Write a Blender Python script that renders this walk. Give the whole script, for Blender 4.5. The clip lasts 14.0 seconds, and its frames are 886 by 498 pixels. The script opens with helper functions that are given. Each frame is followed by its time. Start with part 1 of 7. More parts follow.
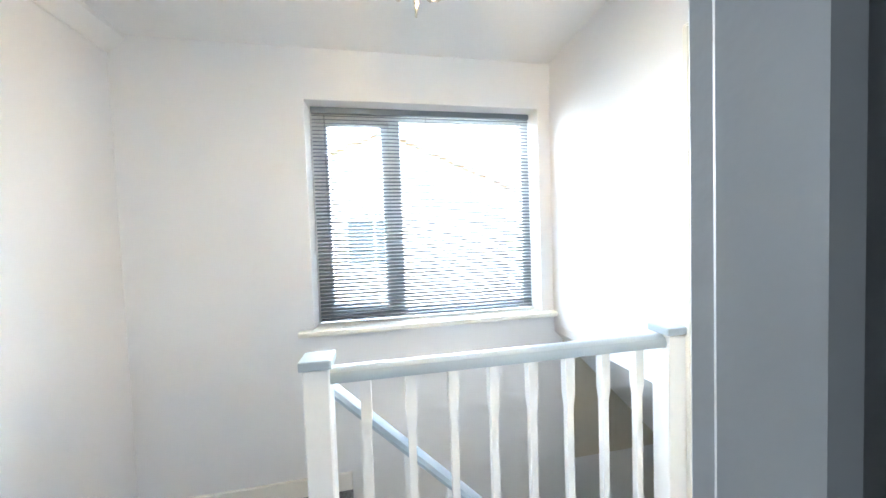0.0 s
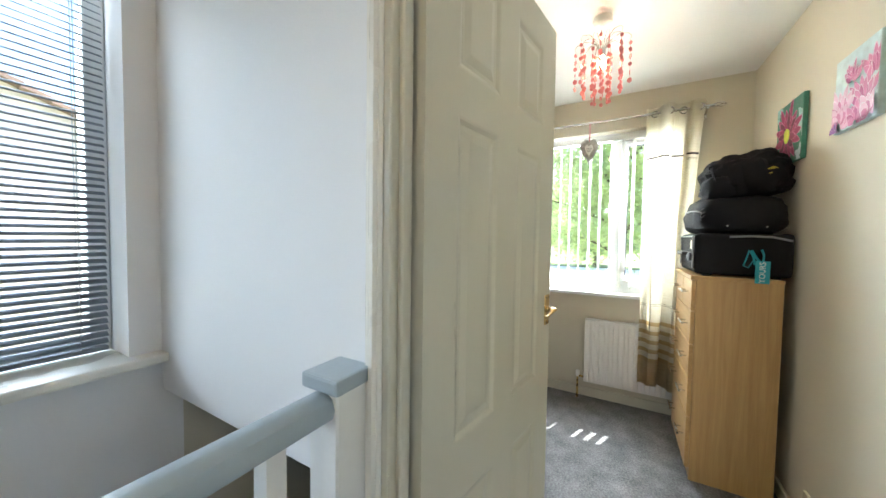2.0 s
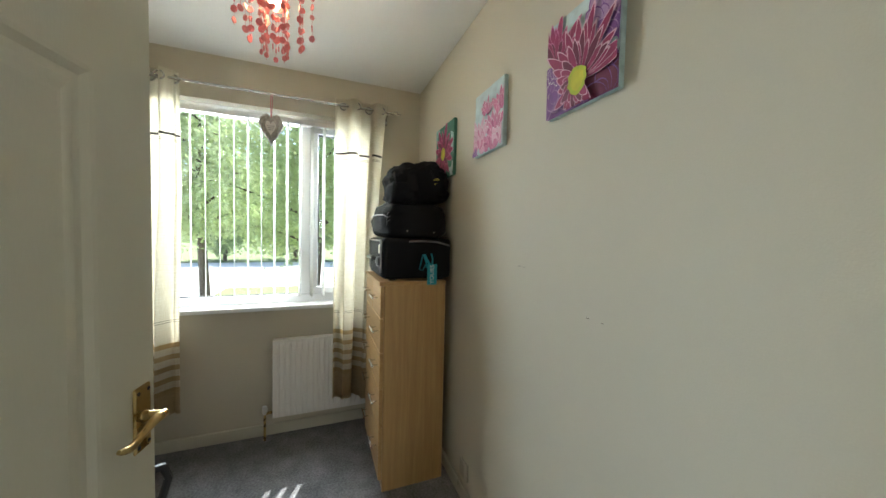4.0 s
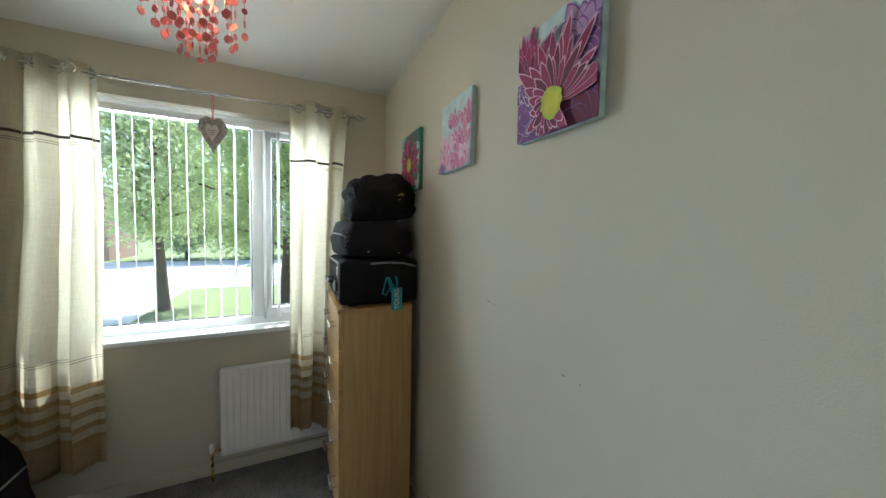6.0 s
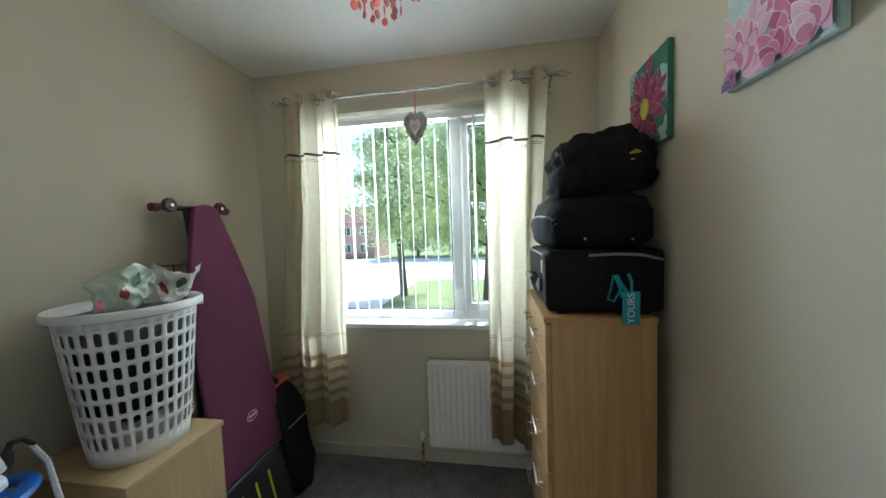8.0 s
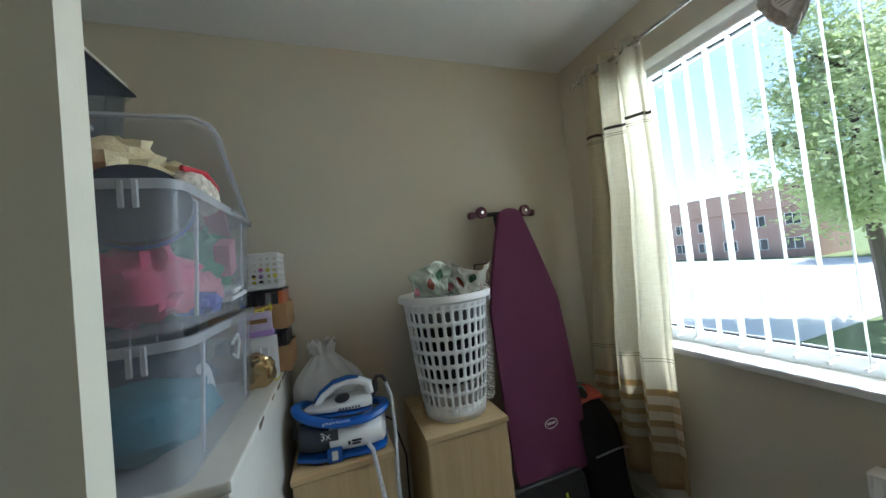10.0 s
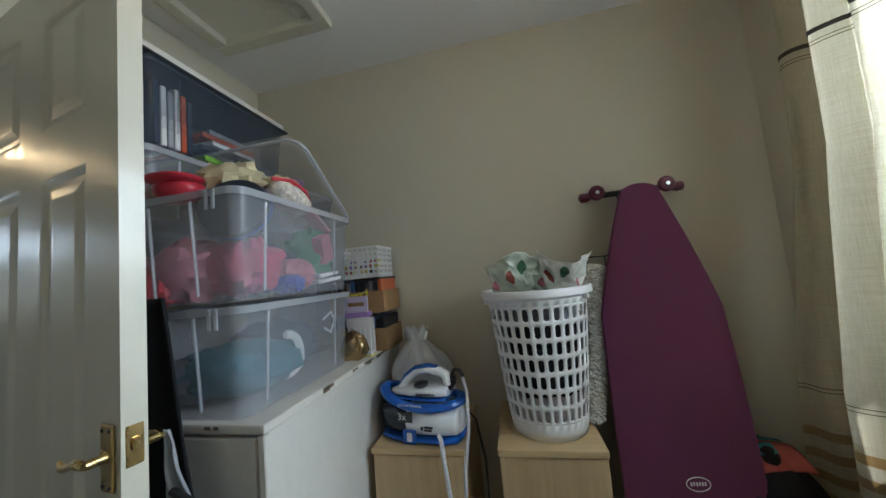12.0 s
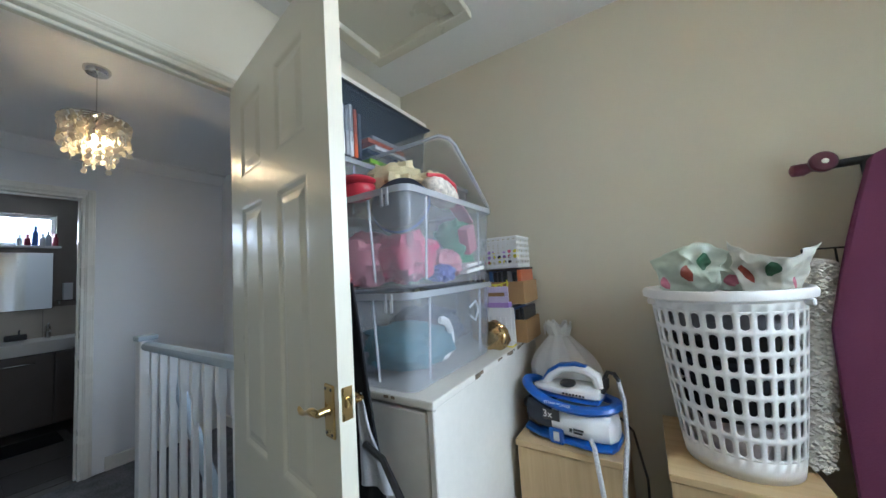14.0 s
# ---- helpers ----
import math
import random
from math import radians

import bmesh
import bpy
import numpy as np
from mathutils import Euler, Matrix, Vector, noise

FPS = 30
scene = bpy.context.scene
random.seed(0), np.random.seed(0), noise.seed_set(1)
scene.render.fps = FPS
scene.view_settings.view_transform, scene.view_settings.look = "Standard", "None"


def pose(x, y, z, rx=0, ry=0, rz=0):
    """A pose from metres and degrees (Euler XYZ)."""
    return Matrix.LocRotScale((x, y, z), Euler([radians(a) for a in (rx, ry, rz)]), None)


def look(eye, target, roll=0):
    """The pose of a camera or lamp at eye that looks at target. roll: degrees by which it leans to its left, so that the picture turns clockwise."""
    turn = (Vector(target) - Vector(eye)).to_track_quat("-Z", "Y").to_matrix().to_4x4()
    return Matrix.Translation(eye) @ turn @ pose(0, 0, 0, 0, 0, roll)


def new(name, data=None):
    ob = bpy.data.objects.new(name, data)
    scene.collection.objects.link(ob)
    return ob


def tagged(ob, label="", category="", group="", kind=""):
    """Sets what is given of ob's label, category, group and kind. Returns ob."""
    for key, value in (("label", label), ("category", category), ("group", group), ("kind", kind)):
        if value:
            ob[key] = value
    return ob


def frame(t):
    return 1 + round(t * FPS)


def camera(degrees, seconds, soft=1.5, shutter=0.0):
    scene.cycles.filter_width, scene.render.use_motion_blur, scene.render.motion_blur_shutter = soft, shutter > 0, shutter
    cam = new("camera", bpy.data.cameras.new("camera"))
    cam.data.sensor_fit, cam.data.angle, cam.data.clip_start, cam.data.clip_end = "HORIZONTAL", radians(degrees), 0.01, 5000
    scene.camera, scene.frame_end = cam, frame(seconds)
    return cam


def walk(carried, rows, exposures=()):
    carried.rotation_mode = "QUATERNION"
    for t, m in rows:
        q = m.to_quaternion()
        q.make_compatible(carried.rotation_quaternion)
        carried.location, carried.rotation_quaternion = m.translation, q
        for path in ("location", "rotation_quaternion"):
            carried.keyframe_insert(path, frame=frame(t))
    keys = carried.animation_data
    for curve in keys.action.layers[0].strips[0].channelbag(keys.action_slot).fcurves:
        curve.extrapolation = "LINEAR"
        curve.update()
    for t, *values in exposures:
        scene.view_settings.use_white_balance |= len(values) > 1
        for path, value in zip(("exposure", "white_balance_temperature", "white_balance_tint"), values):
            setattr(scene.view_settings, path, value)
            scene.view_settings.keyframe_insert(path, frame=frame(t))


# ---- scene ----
cam = camera(108.5, 14.0)
PATH = [
    (0, (-1.133, 0.23, 1.39), (-0.772, 2.196, 1.319), -2.0),
    (0.5, (-1.027, 0.435, 1.353), (-0.672, 2.402, 1.284), -2.6),
    (1, (-0.835, 0.601, 1.307), (-0.214, 2.502, 1.25), -2.3),
    (1.5, (-0.725, 0.675, 1.309), (0.552, 2.205, 1.219), -0.8),
    (2, (-0.565, 0.745, 1.296), (1.178, 1.718, 1.222), 0.8),
    (2.5, (-0.375, 0.705, 1.335), (1.545, 1.263, 1.239), 0.4),
    (3, (-0.23, 0.694, 1.345), (1.759, 0.889, 1.251), 0.4),
    (3.5, (-0.122, 0.715, 1.346), (1.853, 0.408, 1.261), 0.9),
    (4, (-0.058, 0.701, 1.35), (1.806, -0.02, 1.271), 1.3),
    (6.5, (0.113, 0.571, 1.49), (1.916, -0.288, 1.383), 1.1),
    (7, (0.209, 0.547, 1.474), (2.143, 0.058, 1.333), -0.3),
    (7.5, (0.341, 0.568, 1.46), (2.333, 0.461, 1.319), -1.3),
    (8, (0.437, 0.579, 1.419), (2.409, 0.892, 1.305), -2.0),
    (8.5, (0.532, 0.567, 1.405), (2.362, 1.369, 1.312), -2.8),
    (9, (0.665, 0.45, 1.393), (2.183, 1.748, 1.317), -4.0),
    (11.5, (1.172, 0.569, 1.299), (0.868, 2.539, 1.458), -5.6),
    (12, (1.253, 0.554, 1.29), (0.849, 2.504, 1.458), -5.4),
    (12.5, (1.26, 0.543, 1.3), (0.717, 2.462, 1.45), -5.3),
    (13, (1.213, 0.536, 1.302), (0.496, 2.398, 1.454), -4.8),
    (13.5, (1.189, 0.537, 1.307), (0.278, 2.312, 1.461), -4.2),
    (14, (1.147, 0.535, 1.31), (0.086, 2.224, 1.46), -3.7),
]

EXPOSURES = [(0.0, 4.1, 5950, 8), (0.6, 3.6, 5950, 7), (1.2, 3.1, 6000, 6), (1.8, 2.65, 6050, 5), (2.5, 2.2, 6050, 6), (3.2, 1.85, 6100, 4), (4.2, 1.5, 6050, 4),
             (6.3, 1.25, 5600, 2), (7.5, 1.25, 5500, 2), (9.2, 1.1, 5400, 2), (11.3, 0.82, 5600, 4), (12.5, 1.15, 5500, 5), (14.0, 1.8, 5330, 7)]
walk(cam, [(t, look(eye, target, roll)) for t, eye, target, roll in PATH], EXPOSURES)

# ---- world and light ----
SUN = Vector((-0.50, 0.20, -0.87)).normalized()
world = bpy.data.worlds.new("sky")
scene.world = world
world.use_nodes = True
wn = world.node_tree.nodes
sky = wn.new("ShaderNodeTexSky")
sky.sky_type, sky.sun_disc = "NISHITA", False
sky.sun_elevation = math.asin(-SUN.z)
sky.sun_rotation = math.atan2(-SUN.x, -SUN.y)
sky.air_density, sky.dust_density = 1.0, 1.5
world.node_tree.links.new(sky.outputs[0], wn["Background"].inputs[0])
wn["Background"].inputs[1].default_value = 0.15

sun = new("sun", bpy.data.lights.new("sun", "SUN"))
sun.data.energy, sun.data.angle, sun.data.color = 5.0, radians(0.5), (1.0, 0.95, 0.87)
sun.matrix_basis = look((0, 0, 0), SUN)


def window_light(name, eye, target, w, h, power, color):
    lamp = new(name, bpy.data.lights.new(name, "AREA"))
    lamp.data.shape, lamp.data.size, lamp.data.size_y = "RECTANGLE", w, h
    lamp.data.energy, lamp.data.color = power, color
    lamp.matrix_basis = look(eye, target)
    return lamp


window_light("sky_light_east", (2.50, 1.015, 1.50), (0.3, 1.015, 1.40), 1.34, 1.22, 8.0, (0.93, 0.97, 1.0))
window_light("high_sky_light_east", (2.87, 1.03, 1.95), (2.10, 1.03, 1.25), 1.6, 0.9, 40.0, (0.93, 0.97, 1.0))
window_light("sky_light_north", (-0.86, 2.36, 1.55), (-0.9, 0.6, 1.0), 1.25, 1.1, 7.8, (0.86, 0.93, 1.0))
window_light("sky_light_bathroom", (-4.55, 1.05, 2.05), (-3.0, 1.1, 0.8), 0.6, 0.4, 8, (0.9, 0.95, 1.0))

# ---- materials ----
MATS = {}


def mat(name, color, rough=0.6, metal=0.0, vary=0.08, scale=6.0, fine=120.0, bump=0.05, spec=0.5, trans=0.0, alpha=1.0,
        emit=None, power=0.0, coat=0.0, stretch=(1, 1, 1), translucent=0.0, fine_vary=0.04):
    """A surface with broad and fine variation of colour, roughness and relief, in metres."""
    if name in MATS:
        return MATS[name]
    m = bpy.data.materials.new(name)
    m.use_nodes = True
    n, l = m.node_tree.nodes, m.node_tree.links
    b = n["Principled BSDF"]
    geo = n.new("ShaderNodeNewGeometry")
    mp = n.new("ShaderNodeMapping")
    mp.inputs["Scale"].default_value = stretch
    l.new(geo.outputs["Position"], mp.inputs["Vector"])
    big, small = n.new("ShaderNodeTexNoise"), n.new("ShaderNodeTexNoise")
    big.inputs["Scale"].default_value, big.inputs["Detail"].default_value = scale, 4
    small.inputs["Scale"].default_value, small.inputs["Detail"].default_value = fine, 3
    l.new(mp.outputs[0], big.inputs["Vector"])
    l.new(mp.outputs[0], small.inputs["Vector"])
    add = n.new("ShaderNodeMath")
    add.operation = "MULTIPLY_ADD"
    l.new(small.outputs[0], add.inputs[0])
    add.inputs[1].default_value = fine_vary / max(vary, 0.001)
    l.new(big.outputs[0], add.inputs[2])
    ramp = n.new("ShaderNodeMapRange")
    ramp.inputs["From Min"].default_value, ramp.inputs["From Max"].default_value = 0.25, 0.75 + fine_vary / max(vary, 0.001)
    ramp.inputs["To Min"].default_value, ramp.inputs["To Max"].default_value = 1 - vary, 1 + vary
    l.new(add.outputs[0], ramp.inputs["Value"])
    mix = n.new("ShaderNodeVectorMath")
    mix.operation = "SCALE"
    mix.inputs[0].default_value = color[:3]
    l.new(ramp.outputs[0], mix.inputs["Scale"])
    l.new(mix.outputs[0], b.inputs["Base Color"])
    rr = n.new("ShaderNodeMapRange")
    rr.inputs["To Min"].default_value, rr.inputs["To Max"].default_value = max(0.02, rough - 0.07), min(1, rough + 0.07)
    l.new(big.outputs[0], rr.inputs["Value"])
    l.new(rr.outputs[0], b.inputs["Roughness"])
    b.inputs["Metallic"].default_value = metal
    b.inputs["Specular IOR Level"].default_value = spec
    b.inputs["Transmission Weight"].default_value = trans
    b.inputs["Alpha"].default_value = alpha
    b.inputs["Coat Weight"].default_value = coat
    if emit:
        b.inputs["Emission Color"].default_value = (*emit, 1)
        b.inputs["Emission Strength"].default_value = power
    if bump:
        bp = n.new("ShaderNodeBump")
        bp.inputs["Strength"].default_value, bp.inputs["Distance"].default_value = min(1, bump * 6), 0.002
        l.new(small.outputs[0], bp.inputs["Height"])
        l.new(bp.outputs[0], b.inputs["Normal"])
    if translucent:
        t, s = n.new("ShaderNodeBsdfTranslucent"), n.new("ShaderNodeMixShader")
        l.new(mix.outputs[0], t.inputs[0])
        s.inputs[0].default_value = translucent
        l.new(b.outputs[0], s.inputs[1])
        l.new(t.outputs[0], s.inputs[2])
        l.new(s.outputs[0], n["Material Output"].inputs[0])
    MATS[name] = m
    return m


WALL = mat("cream_emulsion", (0.605, 0.565, 0.46), 0.75, vary=0.05, scale=1.6, fine=260, bump=0.03, spec=0.3)
WHITE_WALL = mat("white_emulsion", (0.80, 0.80, 0.80), 0.8, vary=0.02, scale=1.5, fine=220, bump=0.03, spec=0.25)
CEIL = mat("white_ceiling_paint", (0.78, 0.77, 0.75), 0.85, vary=0.03, scale=2.0, fine=90, bump=0.06, spec=0.2)
GLOSS = mat("white_gloss_paint", (0.80, 0.78, 0.71), 0.28, vary=0.03, scale=3, fine=60, bump=0.04, coat=0.2)
DOORPAINT = mat("cream_gloss_door_paint", (0.60, 0.575, 0.475), 0.30, vary=0.03, scale=3, fine=160, bump=0.018, coat=0.15, stretch=(2.5, 2.5, 0.35))
OLDPAINT = mat("worn_white_cupboard_paint", (0.62, 0.60, 0.55), 0.45, vary=0.09, scale=5, fine=40, bump=0.07)
RAILPAINT = mat("pale_grey_rail_paint", (0.36, 0.42, 0.46), 0.3, vary=0.04, scale=4, fine=90, bump=0.03)
SPINDLE = mat("white_spindle_paint", (0.80, 0.79, 0.76), 0.35, vary=0.03, scale=5, fine=80, bump=0.03)
UPVC = mat("white_upvc", (0.82, 0.83, 0.83), 0.22, vary=0.02, scale=3, fine=60, bump=0.01)
SLAT = mat("white_blind_fabric", (0.84, 0.84, 0.80), 0.7, vary=0.04, scale=30, fine=300, bump=0.06, translucent=0.6)
ALU = mat("grey_aluminium_slat", (0.20, 0.23, 0.26), 0.4, metal=0.2, vary=0.06, scale=8, fine=100, bump=0.01)
BRASS = mat("aged_brass", (0.52, 0.38, 0.16), 0.28, metal=1.0, vary=0.16, scale=30, fine=200, bump=0.03)
CHROME = mat("brushed_steel", (0.62, 0.62, 0.60), 0.25, metal=1.0, vary=0.06, scale=20, fine=200, bump=0.01)
RADW = mat("white_radiator_enamel", (0.82, 0.81, 0.78), 0.3, vary=0.02, scale=5, fine=80, bump=0.01)
DARKRUBBER = mat("black_plastic", (0.018, 0.018, 0.02), 0.42, vary=0.2, scale=12, fine=120, bump=0.04)
BLACKCLOTH = mat("black_nylon_fabric", (0.010, 0.010, 0.012), 0.75, vary=0.3, scale=14, fine=420, bump=0.12, spec=0.2)


def wood_mat(name, a, b, axis):
    """Pale wood foil with grain that runs along one axis."""
    m = bpy.data.materials.new(name)
    m.use_nodes = True
    n, l = m.node_tree.nodes, m.node_tree.links
    p = n["Principled BSDF"]
    geo, mp = n.new("ShaderNodeNewGeometry"), n.new("ShaderNodeMapping")
    s = [26.0, 26.0, 26.0]
    s["xyz".index(axis)] = 1.3
    mp.inputs["Scale"].default_value = s
    l.new(geo.outputs["Position"], mp.inputs[0])
    w, f = n.new("ShaderNodeTexNoise"), n.new("ShaderNodeTexNoise")
    w.inputs["Scale"].default_value, w.inputs["Detail"].default_value, w.inputs["Distortion"].default_value = 1.6, 5, 0.7
    f.inputs["Scale"].default_value, f.inputs["Detail"].default_value = 9, 3
    l.new(mp.outputs[0], w.inputs["Vector"])
    l.new(mp.outputs[0], f.inputs["Vector"])
    mul = n.new("ShaderNodeMath")
    mul.operation = "MULTIPLY_ADD"
    mul.inputs[1].default_value = 0.35
    l.new(f.outputs[0], mul.inputs[0])
    l.new(w.outputs[0], mul.inputs[2])
    r = n.new("ShaderNodeValToRGB")
    r.color_ramp.elements[0].position, r.color_ramp.elements[1].position = 0.42, 0.9
    r.color_ramp.elements[0].color, r.color_ramp.elements[1].color = (*b, 1), (*a, 1)
    l.new(mul.outputs[0], r.inputs[0])
    l.new(r.outputs[0], p.inputs["Base Color"])
    p.inputs["Roughness"].default_value = 0.42
    bp = n.new("ShaderNodeBump")
    bp.inputs["Strength"].default_value, bp.inputs["Distance"].default_value = 0.12, 0.001
    l.new(mul.outputs[0], bp.inputs["Height"])
    l.new(bp.outputs[0], p.inputs["Normal"])
    return m


BEECH = wood_mat("beech_foil_upright_grain", (0.56, 0.36, 0.15), (0.44, 0.26, 0.10), "z")
BEECH_X = wood_mat("beech_foil_level_grain", (0.56, 0.36, 0.15), (0.44, 0.26, 0.10), "x")
PINE = wood_mat("pale_pine_veneer", (0.56, 0.42, 0.23), (0.46, 0.33, 0.17), "z")
PINE_X = wood_mat("pale_pine_veneer_level", (0.56, 0.42, 0.23), (0.46, 0.33, 0.17), "x")


def carpet_mat():
    m = bpy.data.materials.new("grey_twist_carpet")
    m.use_nodes = True
    n, l = m.node_tree.nodes, m.node_tree.links
    p = n["Principled BSDF"]
    geo = n.new("ShaderNodeNewGeometry")
    a, b, c = n.new("ShaderNodeTexNoise"), n.new("ShaderNodeTexNoise"), n.new("ShaderNodeTexVoronoi")
    a.inputs["Scale"].default_value, b.inputs["Scale"].default_value, c.inputs["Scale"].default_value = 9, 90, 240
    a.inputs["Detail"].default_value = 5
    for k in (a, b, c):
        l.new(geo.outputs["Position"], k.inputs["Vector"])
    s = n.new("ShaderNodeMath")
    s.operation = "ADD"
    l.new(a.outputs[0], s.inputs[0])
    l.new(b.outputs[0], s.inputs[1])
    r = n.new("ShaderNodeValToRGB")
    r.color_ramp.elements[0].position, r.color_ramp.elements[1].position = 0.35, 0.75
    r.color_ramp.elements[0].color, r.color_ramp.elements[1].color = (0.13, 0.13, 0.138, 1), (0.34, 0.335, 0.34, 1)
    h = n.new("ShaderNodeMath")
    h.operation = "MULTIPLY"
    h.inputs[1].default_value = 0.5
    l.new(s.outputs[0], h.inputs[0])
    l.new(h.outputs[0], r.inputs[0])
    l.new(r.outputs[0], p.inputs["Base Color"])
    p.inputs["Roughness"].default_value = 0.95
    p.inputs["Specular IOR Level"].default_value = 0.1
    bp = n.new("ShaderNodeBump")
    bp.inputs["Strength"].default_value, bp.inputs["Distance"].default_value = 0.9, 0.006
    add = n.new("ShaderNodeMath")
    add.operation = "ADD"
    l.new(c.outputs["Distance"], add.inputs[0])
    l.new(s.outputs[0], add.inputs[1])
    l.new(add.outputs[0], bp.inputs["Height"])
    l.new(bp.outputs[0], p.inputs["Normal"])
    return m


CARPET = carpet_mat()


def glass_mat(name, rough=0.0, tint=(1, 1, 1)):
    m = bpy.data.materials.new(name)
    m.use_nodes = True
    n, l = m.node_tree.nodes, m.node_tree.links
    g, t, s, f = n.new("ShaderNodeBsdfGlossy"), n.new("ShaderNodeBsdfTransparent"), n.new("ShaderNodeMixShader"), n.new("ShaderNodeFresnel")
    g.inputs["Roughness"].default_value = rough + 0.02
    t.inputs[0].default_value = (*tint, 1)
    f.inputs[0].default_value = 1.35
    l.new(f.outputs[0], s.inputs[0])
    l.new(t.outputs[0], s.inputs[1])
    l.new(g.outputs[0], s.inputs[2])
    l.new(s.outputs[0], n["Material Output"].inputs[0])
    return m


GLASS = glass_mat("window_glass")

# ---- mesh helpers ----
WM = {}


def thing(name, loc=(0, 0, 0), rz=0.0, label="", category="", group="", kind="", m=None):
    ob = new(name)
    ob.empty_display_size = 0.05
    ob.matrix_basis = m if m is not None else pose(*loc, 0, 0, rz)
    WM[ob] = ob.matrix_basis.copy()
    return tagged(ob, label, category, group, kind)


def part(name, bm, material, parent=None, label="", smooth=False, local=False, kind="", shadow=True):
    """Links bm as one mesh. Its points are in world places unless local is set, then in those of its thing."""
    if parent is not None and not local:
        bmesh.ops.transform(bm, matrix=WM[parent].inverted(), verts=bm.verts)
    bmesh.ops.recalc_face_normals(bm, faces=bm.faces)
    me = bpy.data.meshes.new(name)
    bm.to_mesh(me)
    bm.free()
    for mm in (material if isinstance(material, (list, tuple)) else [material]):
        me.materials.append(mm)
    if smooth:
        me.polygons.foreach_set("use_smooth", [True] * len(me.polygons))
        me.set_sharp_from_angle(angle=radians(38))
    ob = new(name, me)
    if parent is not None:
        ob.parent = parent
        WM[ob] = WM[parent]
    else:
        WM[ob] = Matrix.Identity(4)
    ob.visible_shadow = shadow
    return tagged(ob, label, kind=kind)


def structure(name, bm, material, label="", category="", smooth=False):
    ob = part(name, bm, material, None, label, smooth)
    return tagged(ob, label, category, kind="structure")


def box(bm, x0, x1, y0, y1, z0, z1, bevel=0.0, seg=1, m=None, mi=0):
    vs = [bm.verts.new((x, y, z)) for x in (x0, x1) for y in (y0, y1) for z in (z0, z1)]
    fs = [bm.faces.new([vs[i] for i in f]) for f in ((0, 1, 3, 2), (4, 6, 7, 5), (0, 4, 5, 1), (2, 3, 7, 6), (0, 2, 6, 4), (1, 5, 7, 3))]
    for f in fs:
        f.material_index = mi
    if m is not None:
        bmesh.ops.transform(bm, matrix=m, verts=vs)
    if bevel:
        es = list({e for f in fs for e in f.edges})
        bmesh.ops.bevel(bm, geom=es, offset=bevel, segments=seg, profile=0.6, affect="EDGES")
    return bm


def tube(bm, pts, rad, seg=10, caps=True, flat=1.0, up=None):
    """A round bar along points; rad is one radius or one for each point."""
    pts = [Vector(p) for p in pts]
    rs = rad if isinstance(rad, (list, tuple)) else [rad] * len(pts)
    rings, last = [], None
    for i, p in enumerate(pts):
        d = (pts[min(i + 1, len(pts) - 1)] - pts[max(i - 1, 0)]).normalized()
        ref = Vector(up) if up else (last if last is not None else (Vector((0, 0, 1)) if abs(d.z) < 0.9 else Vector((1, 0, 0))))
        a = (ref - d * ref.dot(d)).normalized()
        b = d.cross(a)
        last = a
        rings.append([bm.verts.new(p + (a * math.cos(2 * math.pi * k / seg) + b * flat * math.sin(2 * math.pi * k / seg)) * rs[i]) for k in range(seg)])
    for r0, r1 in zip(rings, rings[1:]):
        for k in range(seg):
            bm.faces.new((r0[k], r0[(k + 1) % seg], r1[(k + 1) % seg], r1[k]))
    if caps:
        bm.faces.new(rings[0][::-1])
        bm.faces.new(rings[-1])
    return bm


def lathe(bm, profile, centre, seg=24, m=None):
    """Turns a profile of (radius, height) about an upright axis."""
    rings = []
    made = []
    for r, z in profile:
        ring = [bm.verts.new((centre[0] + r * math.cos(2 * math.pi * k / seg), centre[1] + r * math.sin(2 * math.pi * k / seg), centre[2] + z)) for k in range(seg)]
        rings.append(ring)
        made += ring
    for r0, r1 in zip(rings, rings[1:]):
        for k in range(seg):
            bm.faces.new((r0[k], r0[(k + 1) % seg], r1[(k + 1) % seg], r1[k]))
    if profile[0][0] > 0.0005:
        bm.faces.new(rings[0][::-1])
    if profile[-1][0] > 0.0005:
        bm.faces.new(rings[-1])
    if m is not None:
        bmesh.ops.transform(bm, matrix=m, verts=made)
    return bm


def sheet(bm, f, nu, nv):
    """A surface f(u, v) over 0..1 by 0..1."""
    g = [[bm.verts.new(f(i / nu, j / nv)) for j in range(nv + 1)] for i in range(nu + 1)]
    for i in range(nu):
        for j in range(nv):
            bm.faces.new((g[i][j], g[i + 1][j], g[i + 1][j + 1], g[i][j + 1]))
    return bm


